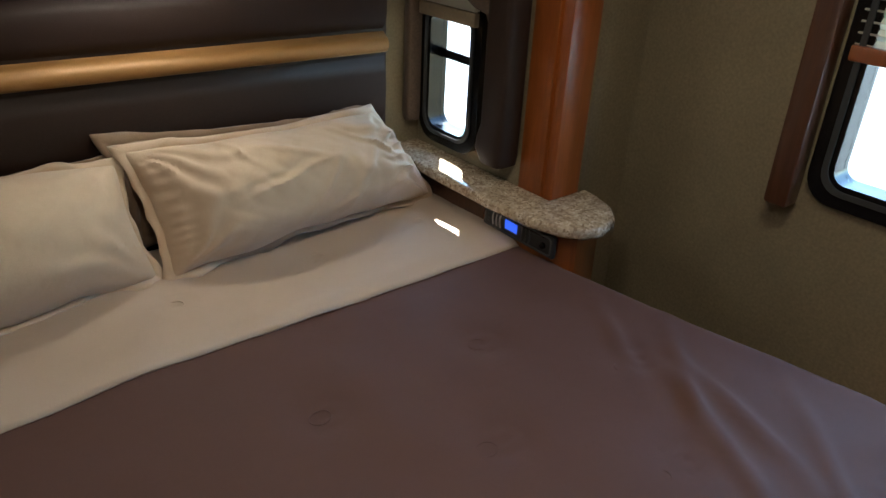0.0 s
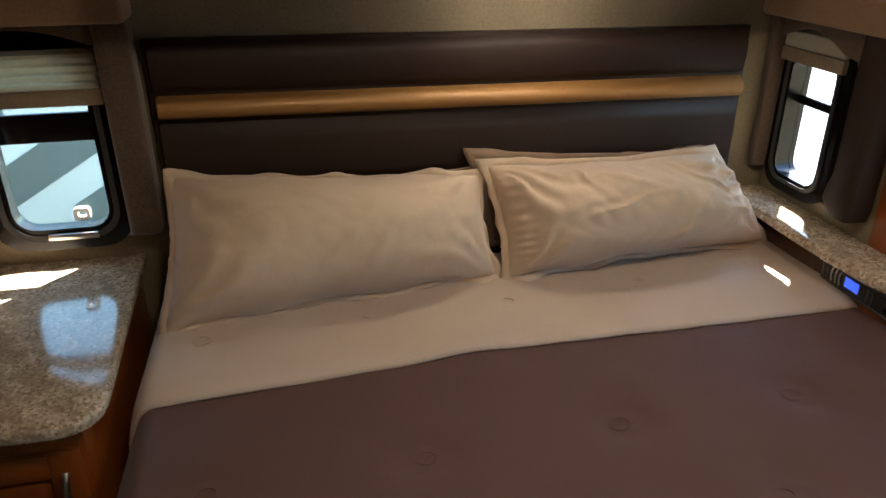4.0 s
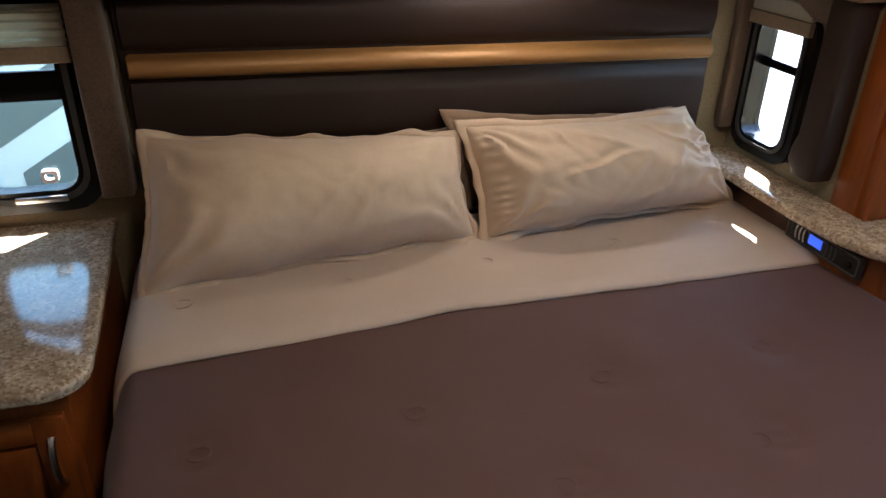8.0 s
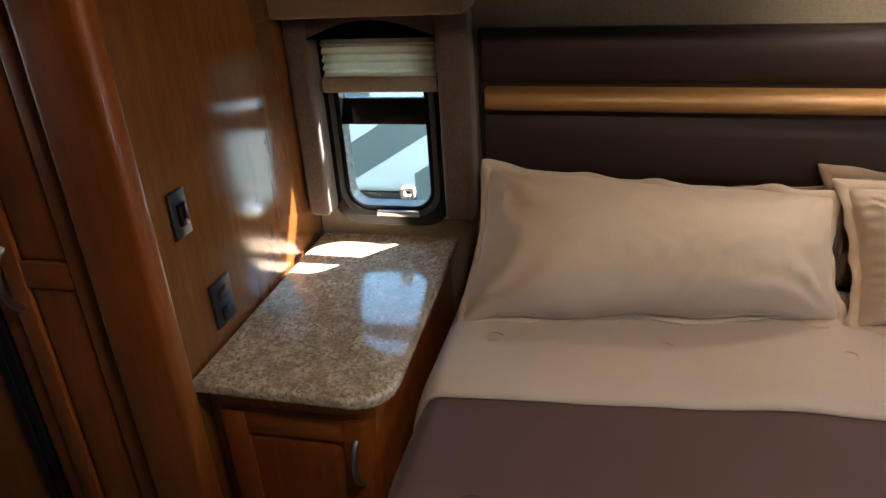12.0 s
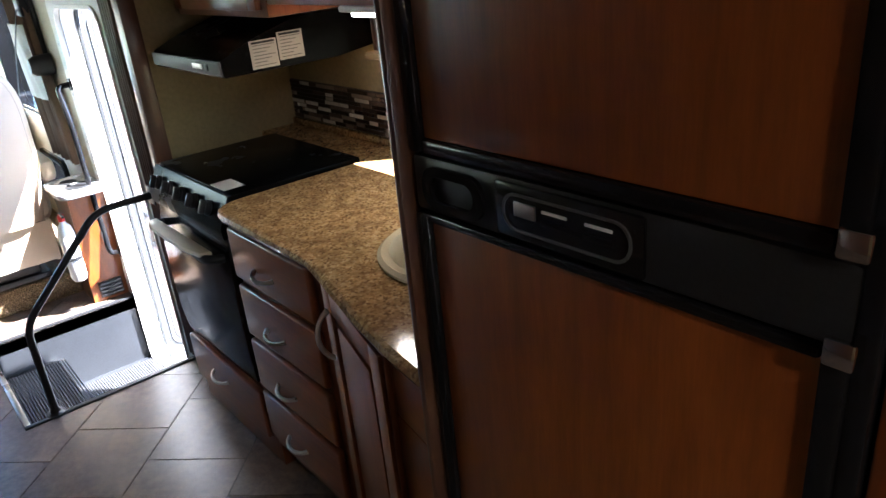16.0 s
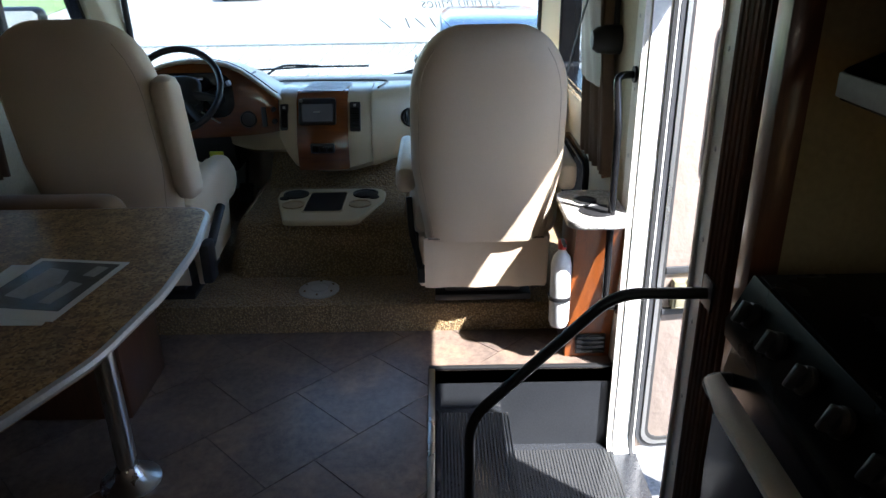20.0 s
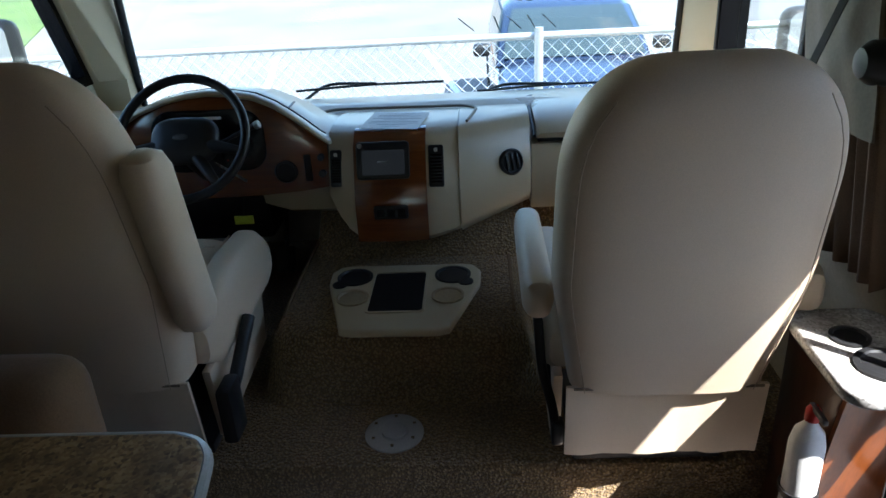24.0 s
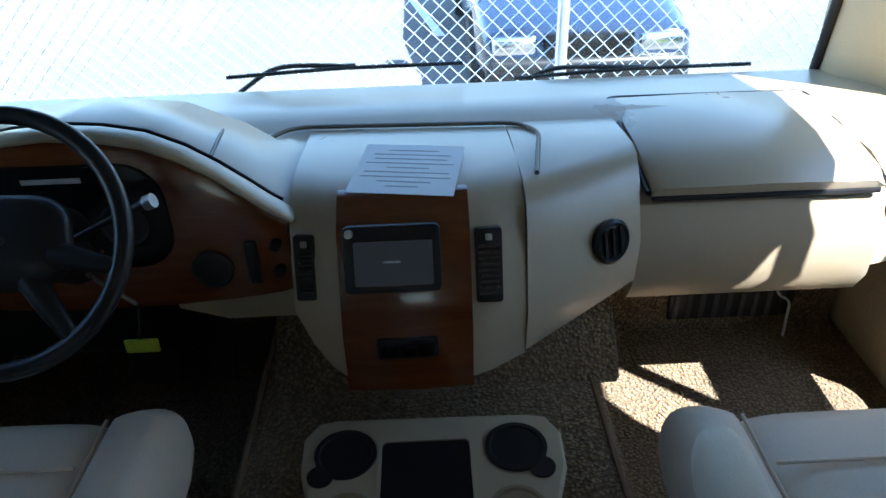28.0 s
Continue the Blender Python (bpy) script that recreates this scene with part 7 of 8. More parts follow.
def laid(q):
    bmesh.ops.transform(q, matrix=PM, verts=q.verts)
    return q


part("sheet", laid(prism([(-0.098, -0.098), (0.098, -0.098), (0.098, 0.098), (-0.098, 0.098)], 0.0, 0.0008)), PAPER, dp)
for k in range(9):
    w = (0.05, 0.075, 0.07, 0.085, 0.04, 0.08, 0.085, 0.05, 0.03)[k]
    part("print_line", laid(box(-0.075 + k * 0.018, -0.0715 + k * 0.018, -w, w, 0.0009, 0.0012)), PRINTGREY, dp)

# ---- visors, curtain, belt ----
vs = thing("sun_visor", "smoked translucent sun visor hanging before the windscreen", "visor", (-5.93, 0.6, 1.2), "sun visors")
part("panel", prism(rounded(0.292, 0.830, 1.226, 1.40, 0.03), -5.935, -5.930, "x"), VISOR, vs)
part("rod", tube([(-5.93, 0.27, 1.408), (-5.93, 0.86, 1.408)], 0.007, 8), BLACK, vs)
vs2 = thing("sun_visor", "dark sun visor swung flat above the windscreen", "visor", (-5.9, -0.5, 1.39), "sun visors")
part("panel", prism(rounded(-0.80, -0.19, 1.380, 1.408, 0.012), -5.96, -5.93, "x"), BLACK, vs2)
part("rod", tube([(-5.945, -0.83, 1.412), (-5.945, -0.16, 1.412)], 0.007, 8), BLACK, vs2)
solid("windscreen_header_trim", box(-6.03, -5.90, YD + 0.01, YK - 0.01, 1.416, 1.47, 0.01), BLACK, "black trim rail above the windscreen", "trim", kind="structure")


def curtain(name, top, foot, y, z0, z1, tie, out=1):
    """A pleated curtain between two spans of x, held by a broad tie-back."""
    t = thing(name, "brown striped curtain gathered with a broad tan tie-back", "curtain", (sum(top) / 2, y, z0))
    rings = []
    for z in np.linspace(z1, z0, 21):
        s = (z1 - z) / (z1 - z0)
        x0, x1 = (top[k] + (foot[k] - top[k]) * s for k in (0, 1))
        g = 1 - 0.16 * math.exp(-((z - tie) / 0.12) ** 2)
        c = (x0 + x1) / 2
        f, b = [], []
        for k in range(81):
            u = k / 80
            x = c + (x0 + (x1 - x0) * u - c) * g
            w = 0.020 * math.sin(u * 2 * math.pi * 7 + 0.9 * math.sin(2.1 * z)) + 0.006 * math.sin(u * 31 + 2 * z)
            f.append((x, y - out * (0.03 + w), z))
            b.append((x, y - out * (0.026 + w), z))
        rings.append(f + b[::-1])
    part("cloth", loft(rings), CURTAIN, t)
    rings = []
    for z in np.linspace(tie + 0.17, tie - 0.17, 9):
        s = (z1 - z) / (z1 - z0)
        x0, x1 = (top[k] + (foot[k] - top[k]) * s for k in (0, 1))
        c, hw = (x0 + x1) / 2, (x1 - x0) / 2 * 0.92
        rings.append([(c + hw * u, y - out * (0.060 + 0.014 * (1 - u * u) + 0.003 * math.sin(9 * u + 20 * z)), z) for u in np.linspace(-1, 1, 13)] + [(c + hw * u, y - out * (0.054 + 0.014 * (1 - u * u)), z) for u in np.linspace(1, -1, 13)])
    part("tie_back", loft(rings), CURTAINTIE, t, "broad tan leather tie-back")
    return t


curtain("curtain", (-5.14, -4.78), (-4.96, -4.57), YK - 0.012, 0.655, 1.60, 1.13)
curtain("curtain", (-4.92, -4.60), (-4.90, -4.62), YD + 0.012, 0.60, 1.60, 1.14, -1)
bl = thing("seat_belt", "black seat belt with its retractor on the side wall", "seat belt", (-4.7, 1.25, 1.0))
part("slide_rail", box(-4.79, -4.72, 1.255, 1.2785, 1.10, 1.62, 0.008), BLACK, bl, "black belt slide rail")
part("retractor", lathe([(0.0, -0.105), (0.030, -0.10), (0.045, -0.08), (0.05, -0.04), (0.05, -0.002)], (-4.70, 1.279, 1.115), "y", 24), BLACK, bl)
part("upper_anchor", box(-4.83, -4.73, 1.215, 1.256, 1.33, 1.48, 0.016, 3), BLACK, bl)
# Silver patch added for the highlight on the upper anchor.
part("anchor_button", box(-4.80, -4.765, 1.211, 1.2155, 1.405, 1.435, 0.002), DULLSILVER, bl, "small silver patch painting the highlight on the anchor")
q = loft([[(x - 0.02, y, z), (x + 0.02, y, z + 0.01), (x + 0.02, y + 0.002, z + 0.01), (x - 0.02, y + 0.002, z)] for x, y, z in ((-4.78, 1.21, 1.36), (-4.80, 1.165, 1.20), (-4.90, 1.13, 0.95), (-4.98, 1.12, 0.70), (-4.97, 1.125, 0.45))])
part("strap", q, RUBBER, bl, "black webbing strap")

# ---- dinette table ----
TZ = 0.775
tb = thing("dinette_table", "speckled laminate dinette table on a metal pedestal", "table", (-3.6, -0.4, 0))
tp = [(-4.0, -1.10), (-4.005, -0.05), (-3.99, -0.01), (-3.955, 0.012), (-3.72, 0.050), (-3.48, 0.055), (-3.22, 0.025), (-3.0, -0.06), (-2.85, -0.19), (-2.80, -0.34), (-2.80, -1.10)]
part("top", prism(tp, TZ - 0.032, TZ, r=0.008, seg=3), TABLETOP, tb)
part("edge_band", tube(bent([(x, y, TZ - 0.013) for x, y in tp], 0.05, 3), 0.011, 8), MOUNT, tb, "dull metal edge band")
part("leg", tube([(-3.80, -0.27, 0.02), (-3.80, -0.27, TZ - 0.03)], 0.029, 20), STEEL, tb, "brushed metal leg")
part("leg_flange", lathe([(0.085, 0.0005), (0.085, 0.008), (0.05, 0.03), (0.032, 0.06)], (-3.80, -0.27, 0), "z", 28), STEEL, tb)
bn = thing("dinette_bench", "brown upholstered dinette bench behind the driver seat", "bench", (-4.3, -0.7, 0))
part("base", box(-4.42, -4.10, -1.12, -0.38, 0.0, 0.34, 0.01), WOOD_DARK, bn)
part("cushion", box(-4.30, -4.07, -1.12, -0.37, 0.342, 0.46, 0.03, 3), SUEDE, bn)
part("backrest", box(-4.37, -4.19, -1.12, -0.36, 0.345, 0.715, 0.07, 4), SUEDE, bn, "rounded brown bench back")
pp = thing("photo_print", "printed sheet with a dark photograph on the table", "paper", (-3.6, -0.2, TZ))
q = box(-0.14, 0.14, -0.11, 0.11, 0, 0.001)
bmesh.ops.transform(q, matrix=Matrix.Translation((-3.497, -0.192, TZ + 0.0025)) @ Matrix.Rotation(radians(-8.5), 4, "Z"), verts=q.verts)
part("sheet", q, PAPER, pp)
q = box(-0.125, 0.10, -0.095, 0.095, 0, 0.0006)
bmesh.ops.transform(q, matrix=Matrix.Translation((-3.497, -0.192, TZ + 0.0037)) @ Matrix.Rotation(radians(-8.5), 4, "Z"), verts=q.verts)
part("photograph", q, plain("photo_ink", (0.07, 0.07, 0.07), 0.3, 0, 25.0, 0.6, 14.0, 0.0), pp, "dark grey photograph")
for k, pts in enumerate(([(-0.09, -0.05), (0.05, -0.06), (0.06, -0.01), (-0.02, 0.02), (-0.08, 0.0)], [(-0.03, 0.035), (0.07, 0.03), (0.075, 0.06), (-0.02, 0.07)], [(-0.11, 0.05), (-0.06, 0.045), (-0.055, 0.075), (-0.105, 0.08)])):
    q = prism(pts, 0, 0.0004)
    bmesh.ops.transform(q, matrix=Matrix.Translation((-3.497, -0.192, TZ + 0.0045)) @ Matrix.Rotation(radians(-8.5), 4, "Z"), verts=q.verts)
    part("photo_shape", q, PRINTGREY, pp, "pale grey shape in the photograph")
q = box(-0.14, 0.14, -0.11, 0.11, 0, 0.001)
bmesh.ops.transform(q, matrix=Matrix.Translation((-3.475, -0.225, TZ + 0.001)) @ Matrix.Rotation(radians(-2), 4, "Z"), verts=q.verts)
solid("paper_sheet", q, PAPER, "white paper sheet under the photograph print", "paper")

# ---- outside ----
solid("ground", prism([(-400, -400), (400, -400), (400, 400), (-400, 400)], GROUND - 0.1, GROUND), ASPHALT, "pale sunlit asphalt of a parking lot", "ground", kind="structure")
solid("lawn", prism([(-110, -70), (-90, -15.6), (-57, -15), (-37, -15.2), (-25, -12.2), (-9.5, -5.5), (-7.4, -40)], GROUND + 0.001, GROUND + 0.03), GRASS, "bright green lawn beside the parking lot", "grass", kind="structure")
solid("lawn_strip", prism([(-7.4, 2.0), (-7.0, 14), (-3.2, 14), (-4.9, 2.6)], GROUND + 0.001, GROUND + 0.03), GRASS, "strip of green grass beside the motorhome", "grass", kind="structure")
for k in range(7):
    y = -9 + 2.8 * k
    solid("parking_line", prism([(-17.0, y), (-12.2, y + 0.9), (-12.2, y + 1.0), (-17.0, y + 0.1)], GROUND + 0.001, GROUND + 0.005), WHITE, "faded white parking line", "marking", "parking lines", "structure")

# chain-link fence
FX, FZ = -7.46, 0.78
fence = thing("chain_link_fence", "galvanised chain-link fence in front of the motorhome", "fence", (FX, 0, GROUND))
part("top_rail", tube([(FX, -14, FZ), (FX, 14, FZ)], 0.021, 10), GALV, fence)
for k in range(-4, 6):
    y = 0.76 + 2.7 * k
    part("post", tube([(FX + 0.03, y, GROUND), (FX + 0.03, y, FZ + 0.05)], 0.026, 10), GALV, fence)


def mesh_wires(y0, y1, pitch):
    """Zigzag wires woven into diamonds."""
    q = bmesh.new()
    r = 0.0026
    n = int((y1 - y0) / pitch)
    zs = np.arange(GROUND + 0.03, FZ, pitch / 2)
    for i in range(n):
        for s in (1, -1):
            prev = None
            for j, z in enumerate(zs):
                off = (0.5 if j % 2 else 0.0) * pitch * s
                y = y0 + i * pitch + off
                x = FX + (0.004 if (j % 2) else -0.004) * s
                d = 1.4
                cur = [q.verts.new((x + dx * r * d, y + dy * r * d, z)) for dx, dy in ((1, 0), (-0.5, 0.87), (-0.5, -0.87))]
                if prev:
                    for k in range(3):
                        q.faces.new((prev[k], prev[(k + 1) % 3], cur[(k + 1) % 3], cur[k]))
                prev = cur
    return q


tagged(part("wire_mesh", mesh_wires(-4.6, 6.2, 0.075), GALV, fence, "woven diamond wire mesh"), kind="stuff")


def car(name, at, turn, paint, label, L=4.6, W=1.85, H=1.68, suv=True):
    """A parked car: lower body, cabin, wheels, lights; its nose points along +x before the turn."""
    t = thing(name, label, "car", at)
    M = Matrix.Translation(at) @ Matrix.Rotation(radians(turn), 4, "Z")

    def put(nm, q, mat, par=t, lb=""):
        bmesh.ops.transform(q, matrix=M, verts=q.verts)
        return part(nm, q, mat, par, lb)
    hl, hw = L / 2, W / 2
    hood = 0.93 if suv else 0.90
    sec = [(-hl, 0.50, hood - 0.12, 0.90), (-hl + 0.08, 0.36, hood - 0.02, 0.97), (-hl + 0.9, 0.28, hood, 1.0), (hl - 1.45, 0.28, hood, 1.0), (hl - 0.45, 0.28, hood - 0.06, 0.98), (hl - 0.08, 0.34, hood - 0.16, 0.93), (hl, 0.45, hood - 0.36, 0.86)]
    rings = [oval((x, 0, (z0 + z1) / 2), (0, 1, 0), (0, 0, 1), hw * k, (z1 - z0) / 2, 5.0, 32) for x, z0, z1, k in sec]
    put("body", loft(rings), paint)
    cab = [(-hl + 0.10, hood - 0.04, 0.90), (-hl + 0.35, H - 0.05, 0.80), (-hl + 1.0, H, 0.80), (hl - 2.1, H - 0.015, 0.80), (hl - 1.75, H - 0.07, 0.80), (hl - 1.0, hood - 0.02, 0.92)]
    q = bmesh.new()
    rings = []
    for x, zt, k in cab:
        rings.append([(x, -hw * 0.95, hood - 0.06), (x, -hw * (0.95 if zt < hood + 0.1 else k), zt - 0.06), (x, -hw * k * 0.85, zt), (x, hw * k * 0.85, zt), (x, hw * (0.95 if zt < hood + 0.1 else k), zt - 0.06), (x, hw * 0.95, hood - 0.06)])
    put("cabin", loft(rings), paint)
    put("windscreen", loft([[(hl - 1.02, -hw * 0.86, hood + 0.01), (hl - 1.02, hw * 0.86, hood + 0.01), (hl - 1.05, hw * 0.86, hood + 0.01), (hl - 1.05, -hw * 0.86, hood + 0.01)], [(hl - 1.69, -hw * 0.70, H - 0.085), (hl - 1.69, hw * 0.70, H - 0.085), (hl - 1.72, hw * 0.70, H - 0.085), (hl - 1.72, -hw * 0.70, H - 0.085)]]), CARGLASS, t, "tinted windscreen")
    for s in (-1, 1):
        put("side_window", loft([[(-hl + 0.45, s * hw * 0.945, hood + 0.02), (hl - 1.25, s * hw * 0.945, hood + 0.02), (hl - 1.25, s * hw * 0.90, hood + 0.02), (-hl + 0.45, s * hw * 0.90, hood + 0.02)], [(-hl + 0.6, s * hw * 0.835, H - 0.12), (hl - 1.85, s * hw * 0.835, H - 0.12), (hl - 1.85, s * hw * 0.80, H - 0.12), (-hl + 0.6, s * hw * 0.80, H - 0.12)]]), CARGLASS, t)
        put("mirror", box(hl - 1.33, hl - 1.21, s * (hw + 0.09) - 0.09, s * (hw + 0.09) + 0.09, hood + 0.0, hood + 0.13, 0.04, 3), BLACK, t)
        put("headlight", box(hl - 0.16, hl - 0.005, s * hw * 0.66 - 0.17, s * hw * 0.66 + 0.17, hood - 0.38, hood - 0.22, 0.04, 3), CHROME, t, "clear headlight")
        put("rear_light", box(-hl + 0.0, -hl + 0.12, s * hw * 0.78 - 0.08, s * hw * 0.78 + 0.08, hood - 0.30, hood - 0.05, 0.02), RED, t, "red rear light")
        for x in (-hl + 0.85, hl - 0.9):
            y = s * (hw - 0.10)
            w = put("wheel", lathe([(0.22, -0.11), (0.34, -0.11), (0.36, -0.08), (0.36, 0.08), (0.34, 0.11), (0.22, 0.11)], (x, y, 0.36), "y", 28), RUBBER)
            put("rim", lathe([(0.0, 0.08 * s), (0.06, 0.10 * s), (0.19, 0.085 * s), (0.22, 0.10 * s), (0.22, -0.08 * s), (0.0, -0.08 * s)], (x, y, 0.36), "y", 20), STEEL, w)
    put("grille", box(hl - 0.06, hl + 0.015, -hw * 0.40, hw * 0.40, hood - 0.44, hood - 0.20, 0.02), BLACKGLOSS, t, "dark grille")
    put("bumper", box(hl - 0.12, hl + 0.06, -hw * 0.92, hw * 0.92, 0.36, 0.56, 0.06, 3), BLACK, t)
    return t


car("parked_car", (-11.75, 1.38, GROUND), 0, NAVY, "dark blue car parked nose-on behind the fence", 4.3, 1.66, 1.42)
car("parked_car", (-13.6, 8.7, GROUND), 0, NAVY, "dark blue car in the next bay behind the fence", 4.3, 1.75, 1.5)
car("parked_car", (-36.6, -7.9, GROUND), 190, SILVER, "grey estate car parked far across the lot", 4.4, 1.8, 1.48, False)
car("parked_car", (-27.0, 10.5, GROUND), 185, SILVER, "grey car parked beyond the fence", 4.5, 1.8, 1.45, False)

bd = thing("brick_building", "low red-brick building across the parking lot", "building", (-48, 4, GROUND))
part("wall", box(-55, -46, -11, 26, GROUND, 4.0), BRICK, bd)
part("roof", box(-55.6, -45.2, -11.8, 26.8, 4.0, 4.5, 0.05), plain("roof_fascia", (0.55, 0.52, 0.47), 0.7), bd, "pale roof fascia")
for k in range(8):
    y = -9 + 4.4 * k
    w = part("window", box(-46.0, -45.93, y, y + 1.8, 0.1, 1.9), CARGLASS, bd)
    part("window_frame", ring(rounded(y - 0.08, y + 1.88, 0.02, 1.98, 0.02, 1), rounded(y + 0.02, y + 1.78, 0.12, 1.88, 0.02, 1), -45.97, -45.90, "x"), WHITE, w)

# trailer parked on the kerb side
tr = thing("parked_trailer", "white travel trailer with grey diagonal decals parked alongside", "trailer", (-3.0, 6.2, GROUND))
part("body", box(-7.0, 0.4, 5.2, 7.4, GROUND + 0.32, GROUND + 3.1, 0.08, 3), WHITE, tr)
for x in (-2.7, -1.8, -0.9):
    part("decal", prism([(x - 0.6, -0.35), (x + 0.9, 0.55), (x + 0.9, 0.25), (x - 0.6, -0.65)], 5.193, 5.199, "y"), GREYSTRIPE, tr, "grey diagonal decal")
part("decal", prism([(-6.6, -0.40), (-2.6, 1.25), (-2.6, 1.36), (-6.6, -0.29)], 5.193, 5.199, "y"), GREYSTRIPE, tr, "thin grey decal")
part("decal", prism([(-5.9, -0.52), (-2.9, 0.62), (-2.9, 0.76), (-5.9, -0.38)], 5.193, 5.199, "y"), plain("brown_decal", (0.20, 0.13, 0.09), 0.4), tr, "brown diagonal decal")
part("skirt", box(-6.9, 0.3, 5.25, 7.3, GROUND + 0.20, GROUND + 0.319, 0.02), BLACK, tr)
for x in (-4.2, -3.3):
    w = part("wheel", lathe([(0.2, -0.1), (0.33, -0.1), (0.34, 0.1), (0.2, 0.1)], (x, 5.35, GROUND + 0.34), "y", 24), RUBBER, tr)
    part("rim", lathe([(0.0, -0.09), (0.19, -0.08), (0.2, 0.0), (0.0, 0.0)], (x, 5.35, GROUND + 0.34), "y", 18), WHITE, w)
# outside mirrors
for name, y, z0, z1, lab in (("kerb", 1.64, 0.70, 1.07, "black door mirror on the kerb side"), ("driver", -1.46, 0.90, 1.165, "black door mirror on the driver side")):
    m = thing("wing_mirror", lab, "mirror", (-5.95, y, z0), "wing mirrors")
    silver = plain("mirror_silver_" + name, (0.62, 0.64, 0.62), 0.03, 1.0, 50, 0.01, 3, 0.0)
    part("housing", box(-6.00, -5.90, y - 0.135, y + 0.135, z0, z1, 0.045, 3), BLACK, m)
    zm = z0 + 0.14 if name == "kerb" else z0 + 0.018
    part("mirror_glass", prism(rounded(y - 0.118, y + 0.118, zm, z1 - 0.018, 0.03), -5.9, -5.897, "x"), silver, m, "mirror glass")
    if name == "kerb":
        part("spotter_glass", prism(rounded(y - 0.118, y + 0.118, z0 + 0.018, zm - 0.012, 0.02), -5.9, -5.897, "x"), silver, m, "small lower mirror glass")
    sgn = 1 if y > 0 else -1
    part("arm", tube([(-5.97, y - sgn * 0.08, z0 + 0.05), (-6.02, sgn * 1.15 + (0.19 if sgn > 0 else 0), z0 - 0.04)], 0.016, 8), BLACK, m)

# wipers
for y0, y1, yb, z in ((-0.353, 0.265, -0.33, 0.803), (0.40, 1.03, 0.385, 0.770)):
    wp = thing("windscreen_wiper", "black windscreen wiper outside the glass", "wiper", (-6.2, (y0 + y1) / 2, 0.74), "windscreen wipers")
    part("arm", tube(bent([(-6.205, yb, z - 0.055), (-6.20, yb + 0.10, z + 0.012), (-6.195, yb + 0.20, z + 0.014), (-6.19, (y0 + y1) / 2 + 0.02, z + 0.008)], 0.05), 0.0065, 8), BLACK, wp)
    part("blade", tube([(-6.188, y0, z - 0.008), (-6.186, y0 + 0.2, z + 0.002), (-6.186, (y0 + y1) / 2, z + 0.006), (-6.188, y1, z + 0.006)], 0.0055, 8), BLACK, wp)
    part("clip", box(-6.196, -6.184, (y0 + y1) / 2, (y0 + y1) / 2 + 0.03, z + 0.0, z + 0.016, 0.003), DULLSILVER, wp)


def lettering(text, y, z, width, height, tilt=0):
    """Words written on the outside of the windscreen, so they read from in front."""
    cu = bpy.data.curves.new("lettering", "FONT")
    cu.body, cu.size, cu.extrude, cu.shear, cu.offset = text, 0.1, 0.0006, 0.3, -0.0017
    o = bpy.data.objects.new("lettering", cu)
    me = bpy.data.meshes.new_from_object(o)
    bpy.data.objects.remove(o)
    xs = [v.co.x for v in me.vertices]
    ys = [v.co.y for v in me.vertices]
    me.transform(Matrix.Diagonal((width / (max(xs) - min(xs)), height / (max(ys) - min(ys)), 1, 1)))
    me.materials.append(MARKER)
    ob = new("windscreen_lettering", me)
    f = (z - zs0) / (zs1 - zs0)
    ob.matrix_world = Matrix.Translation((xs0 + (xs1 - xs0) * f - 0.0085, y, z)) @ Matrix.Rotation(radians(-8), 4, "Y") @ Matrix(((0, 0, -1, 0), (-1, 0, 0, 0), (0, 1, 0, 0), (0, 0, 0, 1))) @ Matrix.Rotation(radians(tilt), 4, "Z")
    return tagged(ob, "handwritten sale notice on the windscreen", "writing", "windscreen notice")


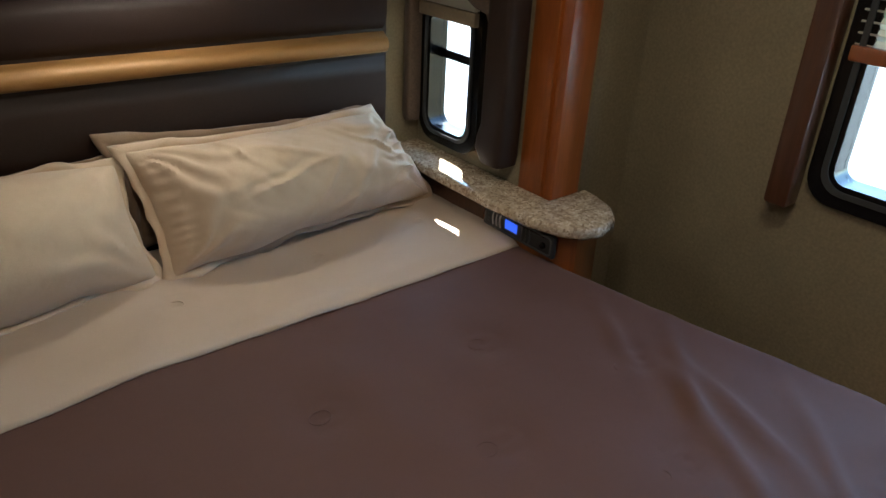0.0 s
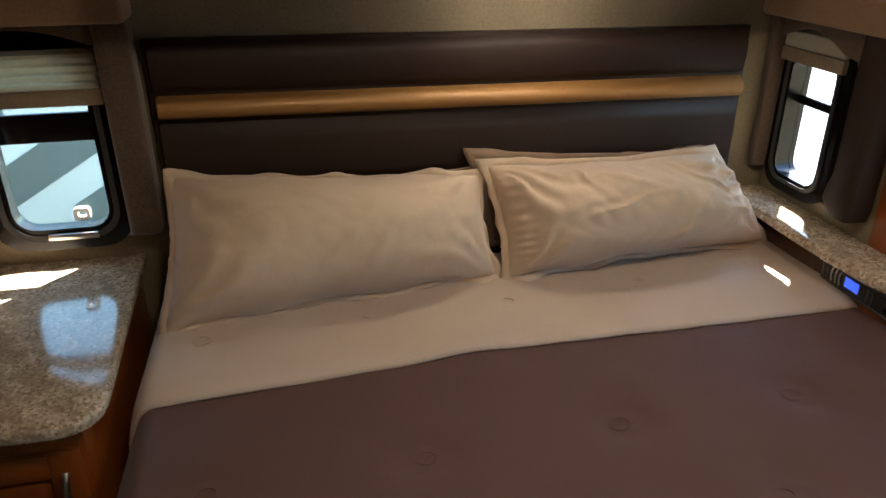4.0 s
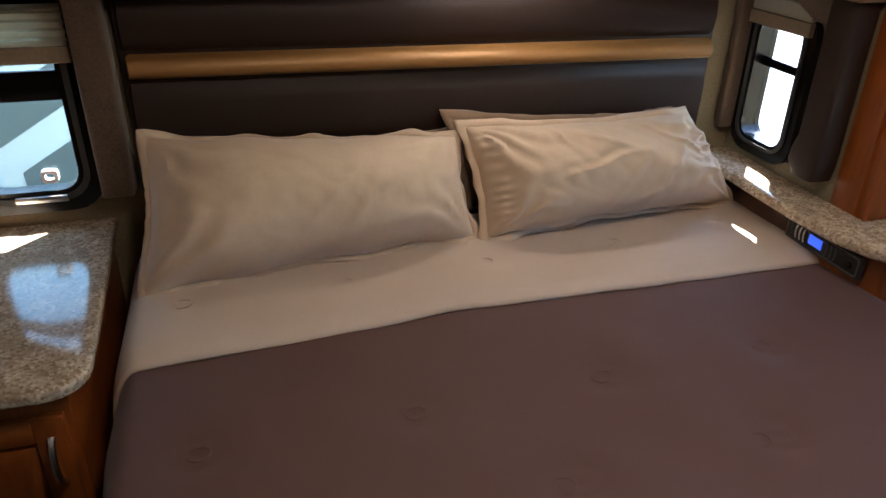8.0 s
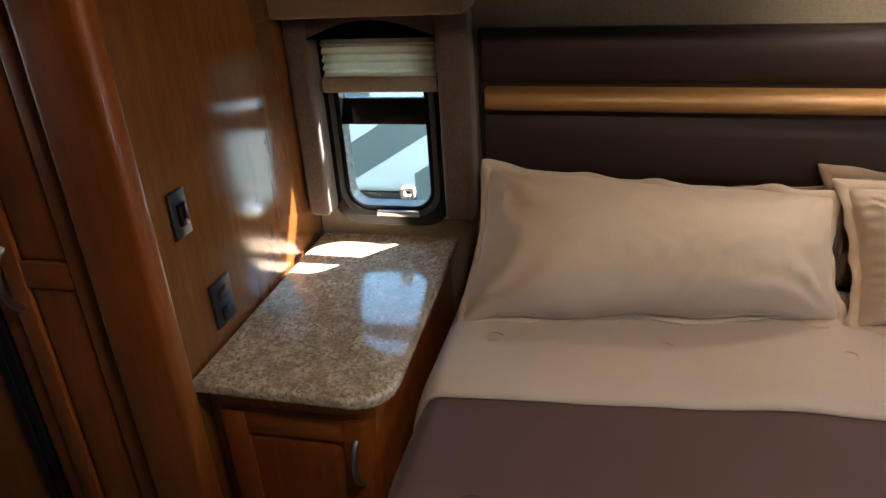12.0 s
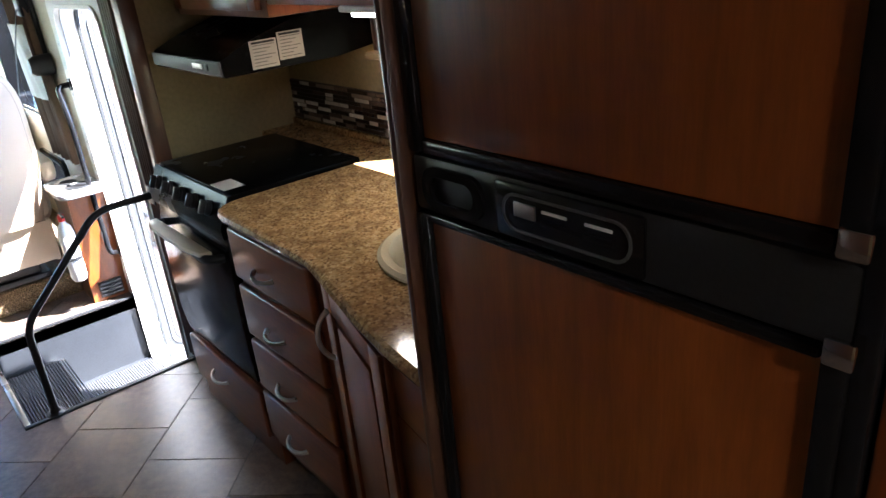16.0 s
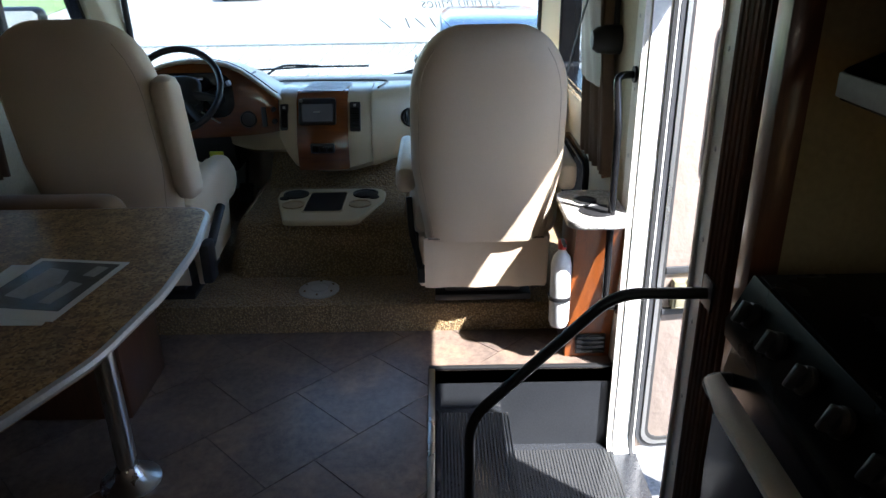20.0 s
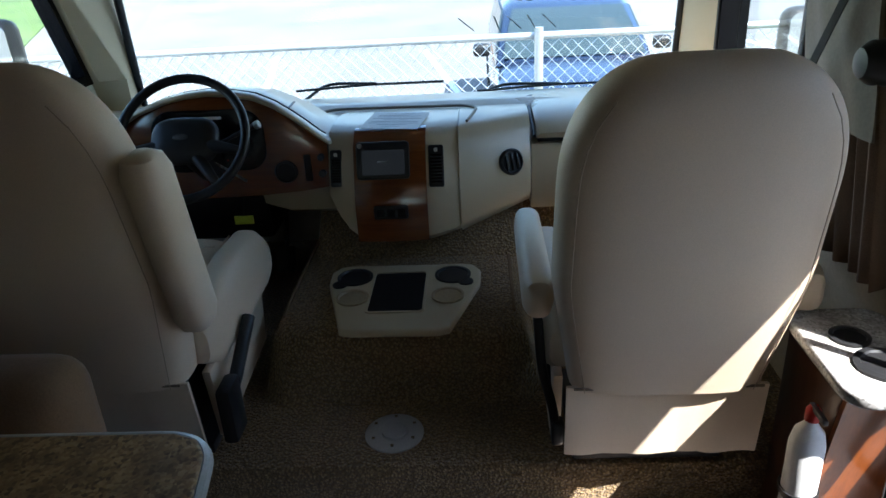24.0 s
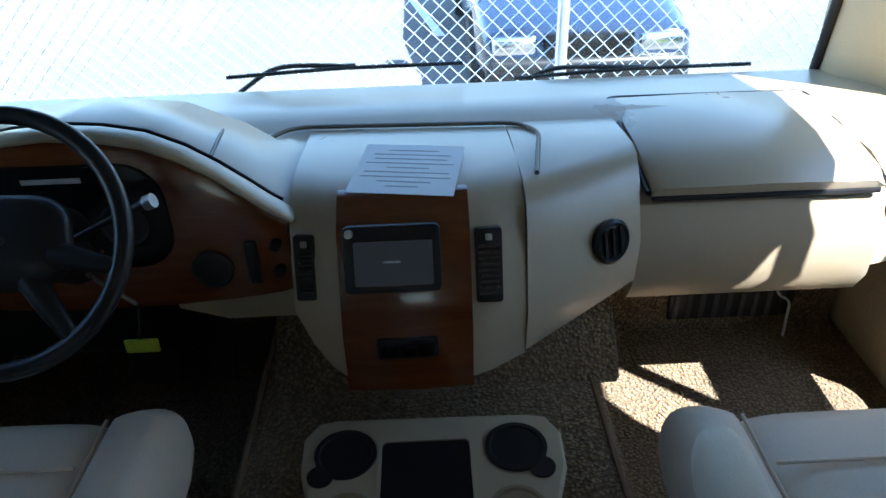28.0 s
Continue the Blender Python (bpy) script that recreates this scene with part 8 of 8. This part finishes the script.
lettering("2014 27P", 0.985, 1.285, 0.39, 0.066, 1)
lettering("FULL WALL SLIDE", 0.995, 1.172, 0.545, 0.060, 3)
lettering("50,000 Miles", 0.995, 1.100, 0.43, 0.058, 2)
for k, (y, w) in enumerate(((0.72, 0.05), (0.64, 0.03), (0.585, 0.055), (0.50, 0.02), (0.40, 0.06))):
    q = prism([(0, 0), (0.006, 0), (0.006 + w, 0.05), (w, 0.05)], -0.0004, 0.0004)
    f = (1.015 - zs0) / (zs1 - zs0)
    bmesh.ops.transform(q, matrix=Matrix.Translation((xs0 + (xs1 - xs0) * f - 0.0095, y, 1.012)) @ Matrix.Rotation(radians(-8), 4, "Y") @ Matrix(((0, 0, -1, 0), (-1, 0, 0, 0), (0, 1, 0, 0), (0, 0, 0, 1))), verts=q.verts)
    solid("windscreen_lettering", q, MARKER, "illegible pen stroke on the windscreen", "writing", "windscreen notice")

# ---- floor tiles ----
S = 0.343
C45 = math.sqrt(0.5)


def clip(poly, x0, x1, y0, y1):
    for k, lim, sg in ((0, x0, 1), (0, x1, -1), (1, y0, 1), (1, y1, -1)):
        out = []
        for i in range(len(poly)):
            a, b = poly[i], poly[(i + 1) % len(poly)]
            ia, ib = sg * (a[k] - lim) >= 0, sg * (b[k] - lim) >= 0
            if ia:
                out.append(a)
            if ia != ib:
                t = (lim - a[k]) / (b[k] - a[k])
                out.append((a[0] + (b[0] - a[0]) * t, a[1] + (b[1] - a[1]) * t))
        poly = out
        if len(poly) < 3:
            return []
    return poly


TO = (-4.1228, 0.4928)
regions = [(-4.66, XR, YD, WY0 - 0.022), (WX1 + 0.022, XR, WY0 - 0.022, YC), (-4.66, WX0 - 0.022, WY0 - 0.022, YK)]
for i in range(-12, 26):
    for j in range(-12, 26):
        off = 0.5 if i % 2 else 0.0
        c = []
        g = 0.0018
        for du, dv in ((g, g), (S - g, g), (S - g, S - g), (g, S - g)):
            a, b = (j + off) * S + du, i * S + dv
            c.append((TO[0] + a * C45 + b * C45, TO[1] - a * C45 + b * C45))
        for rg in regions:
            p = clip(c, *rg)
            if len(p) < 3:
                continue
            area = abs(sum(p[k][0] * p[(k + 1) % len(p)][1] - p[(k + 1) % len(p)][0] * p[k][1] for k in range(len(p)))) / 2
            if area < 0.0006:
                continue
            cx, cy = sum(q[0] for q in p) / len(p), sum(q[1] for q in p) / len(p)
            q = prism([(x - cx, y - cy) for x, y in p], -0.003, 0.0)
            o = new("floor_tile", to_mesh("floor_tile", q, TILE, False))
            o.parent = floor_ob
            o.location = Vector((cx, cy, 0)) - ORIGIN[floor_ob]
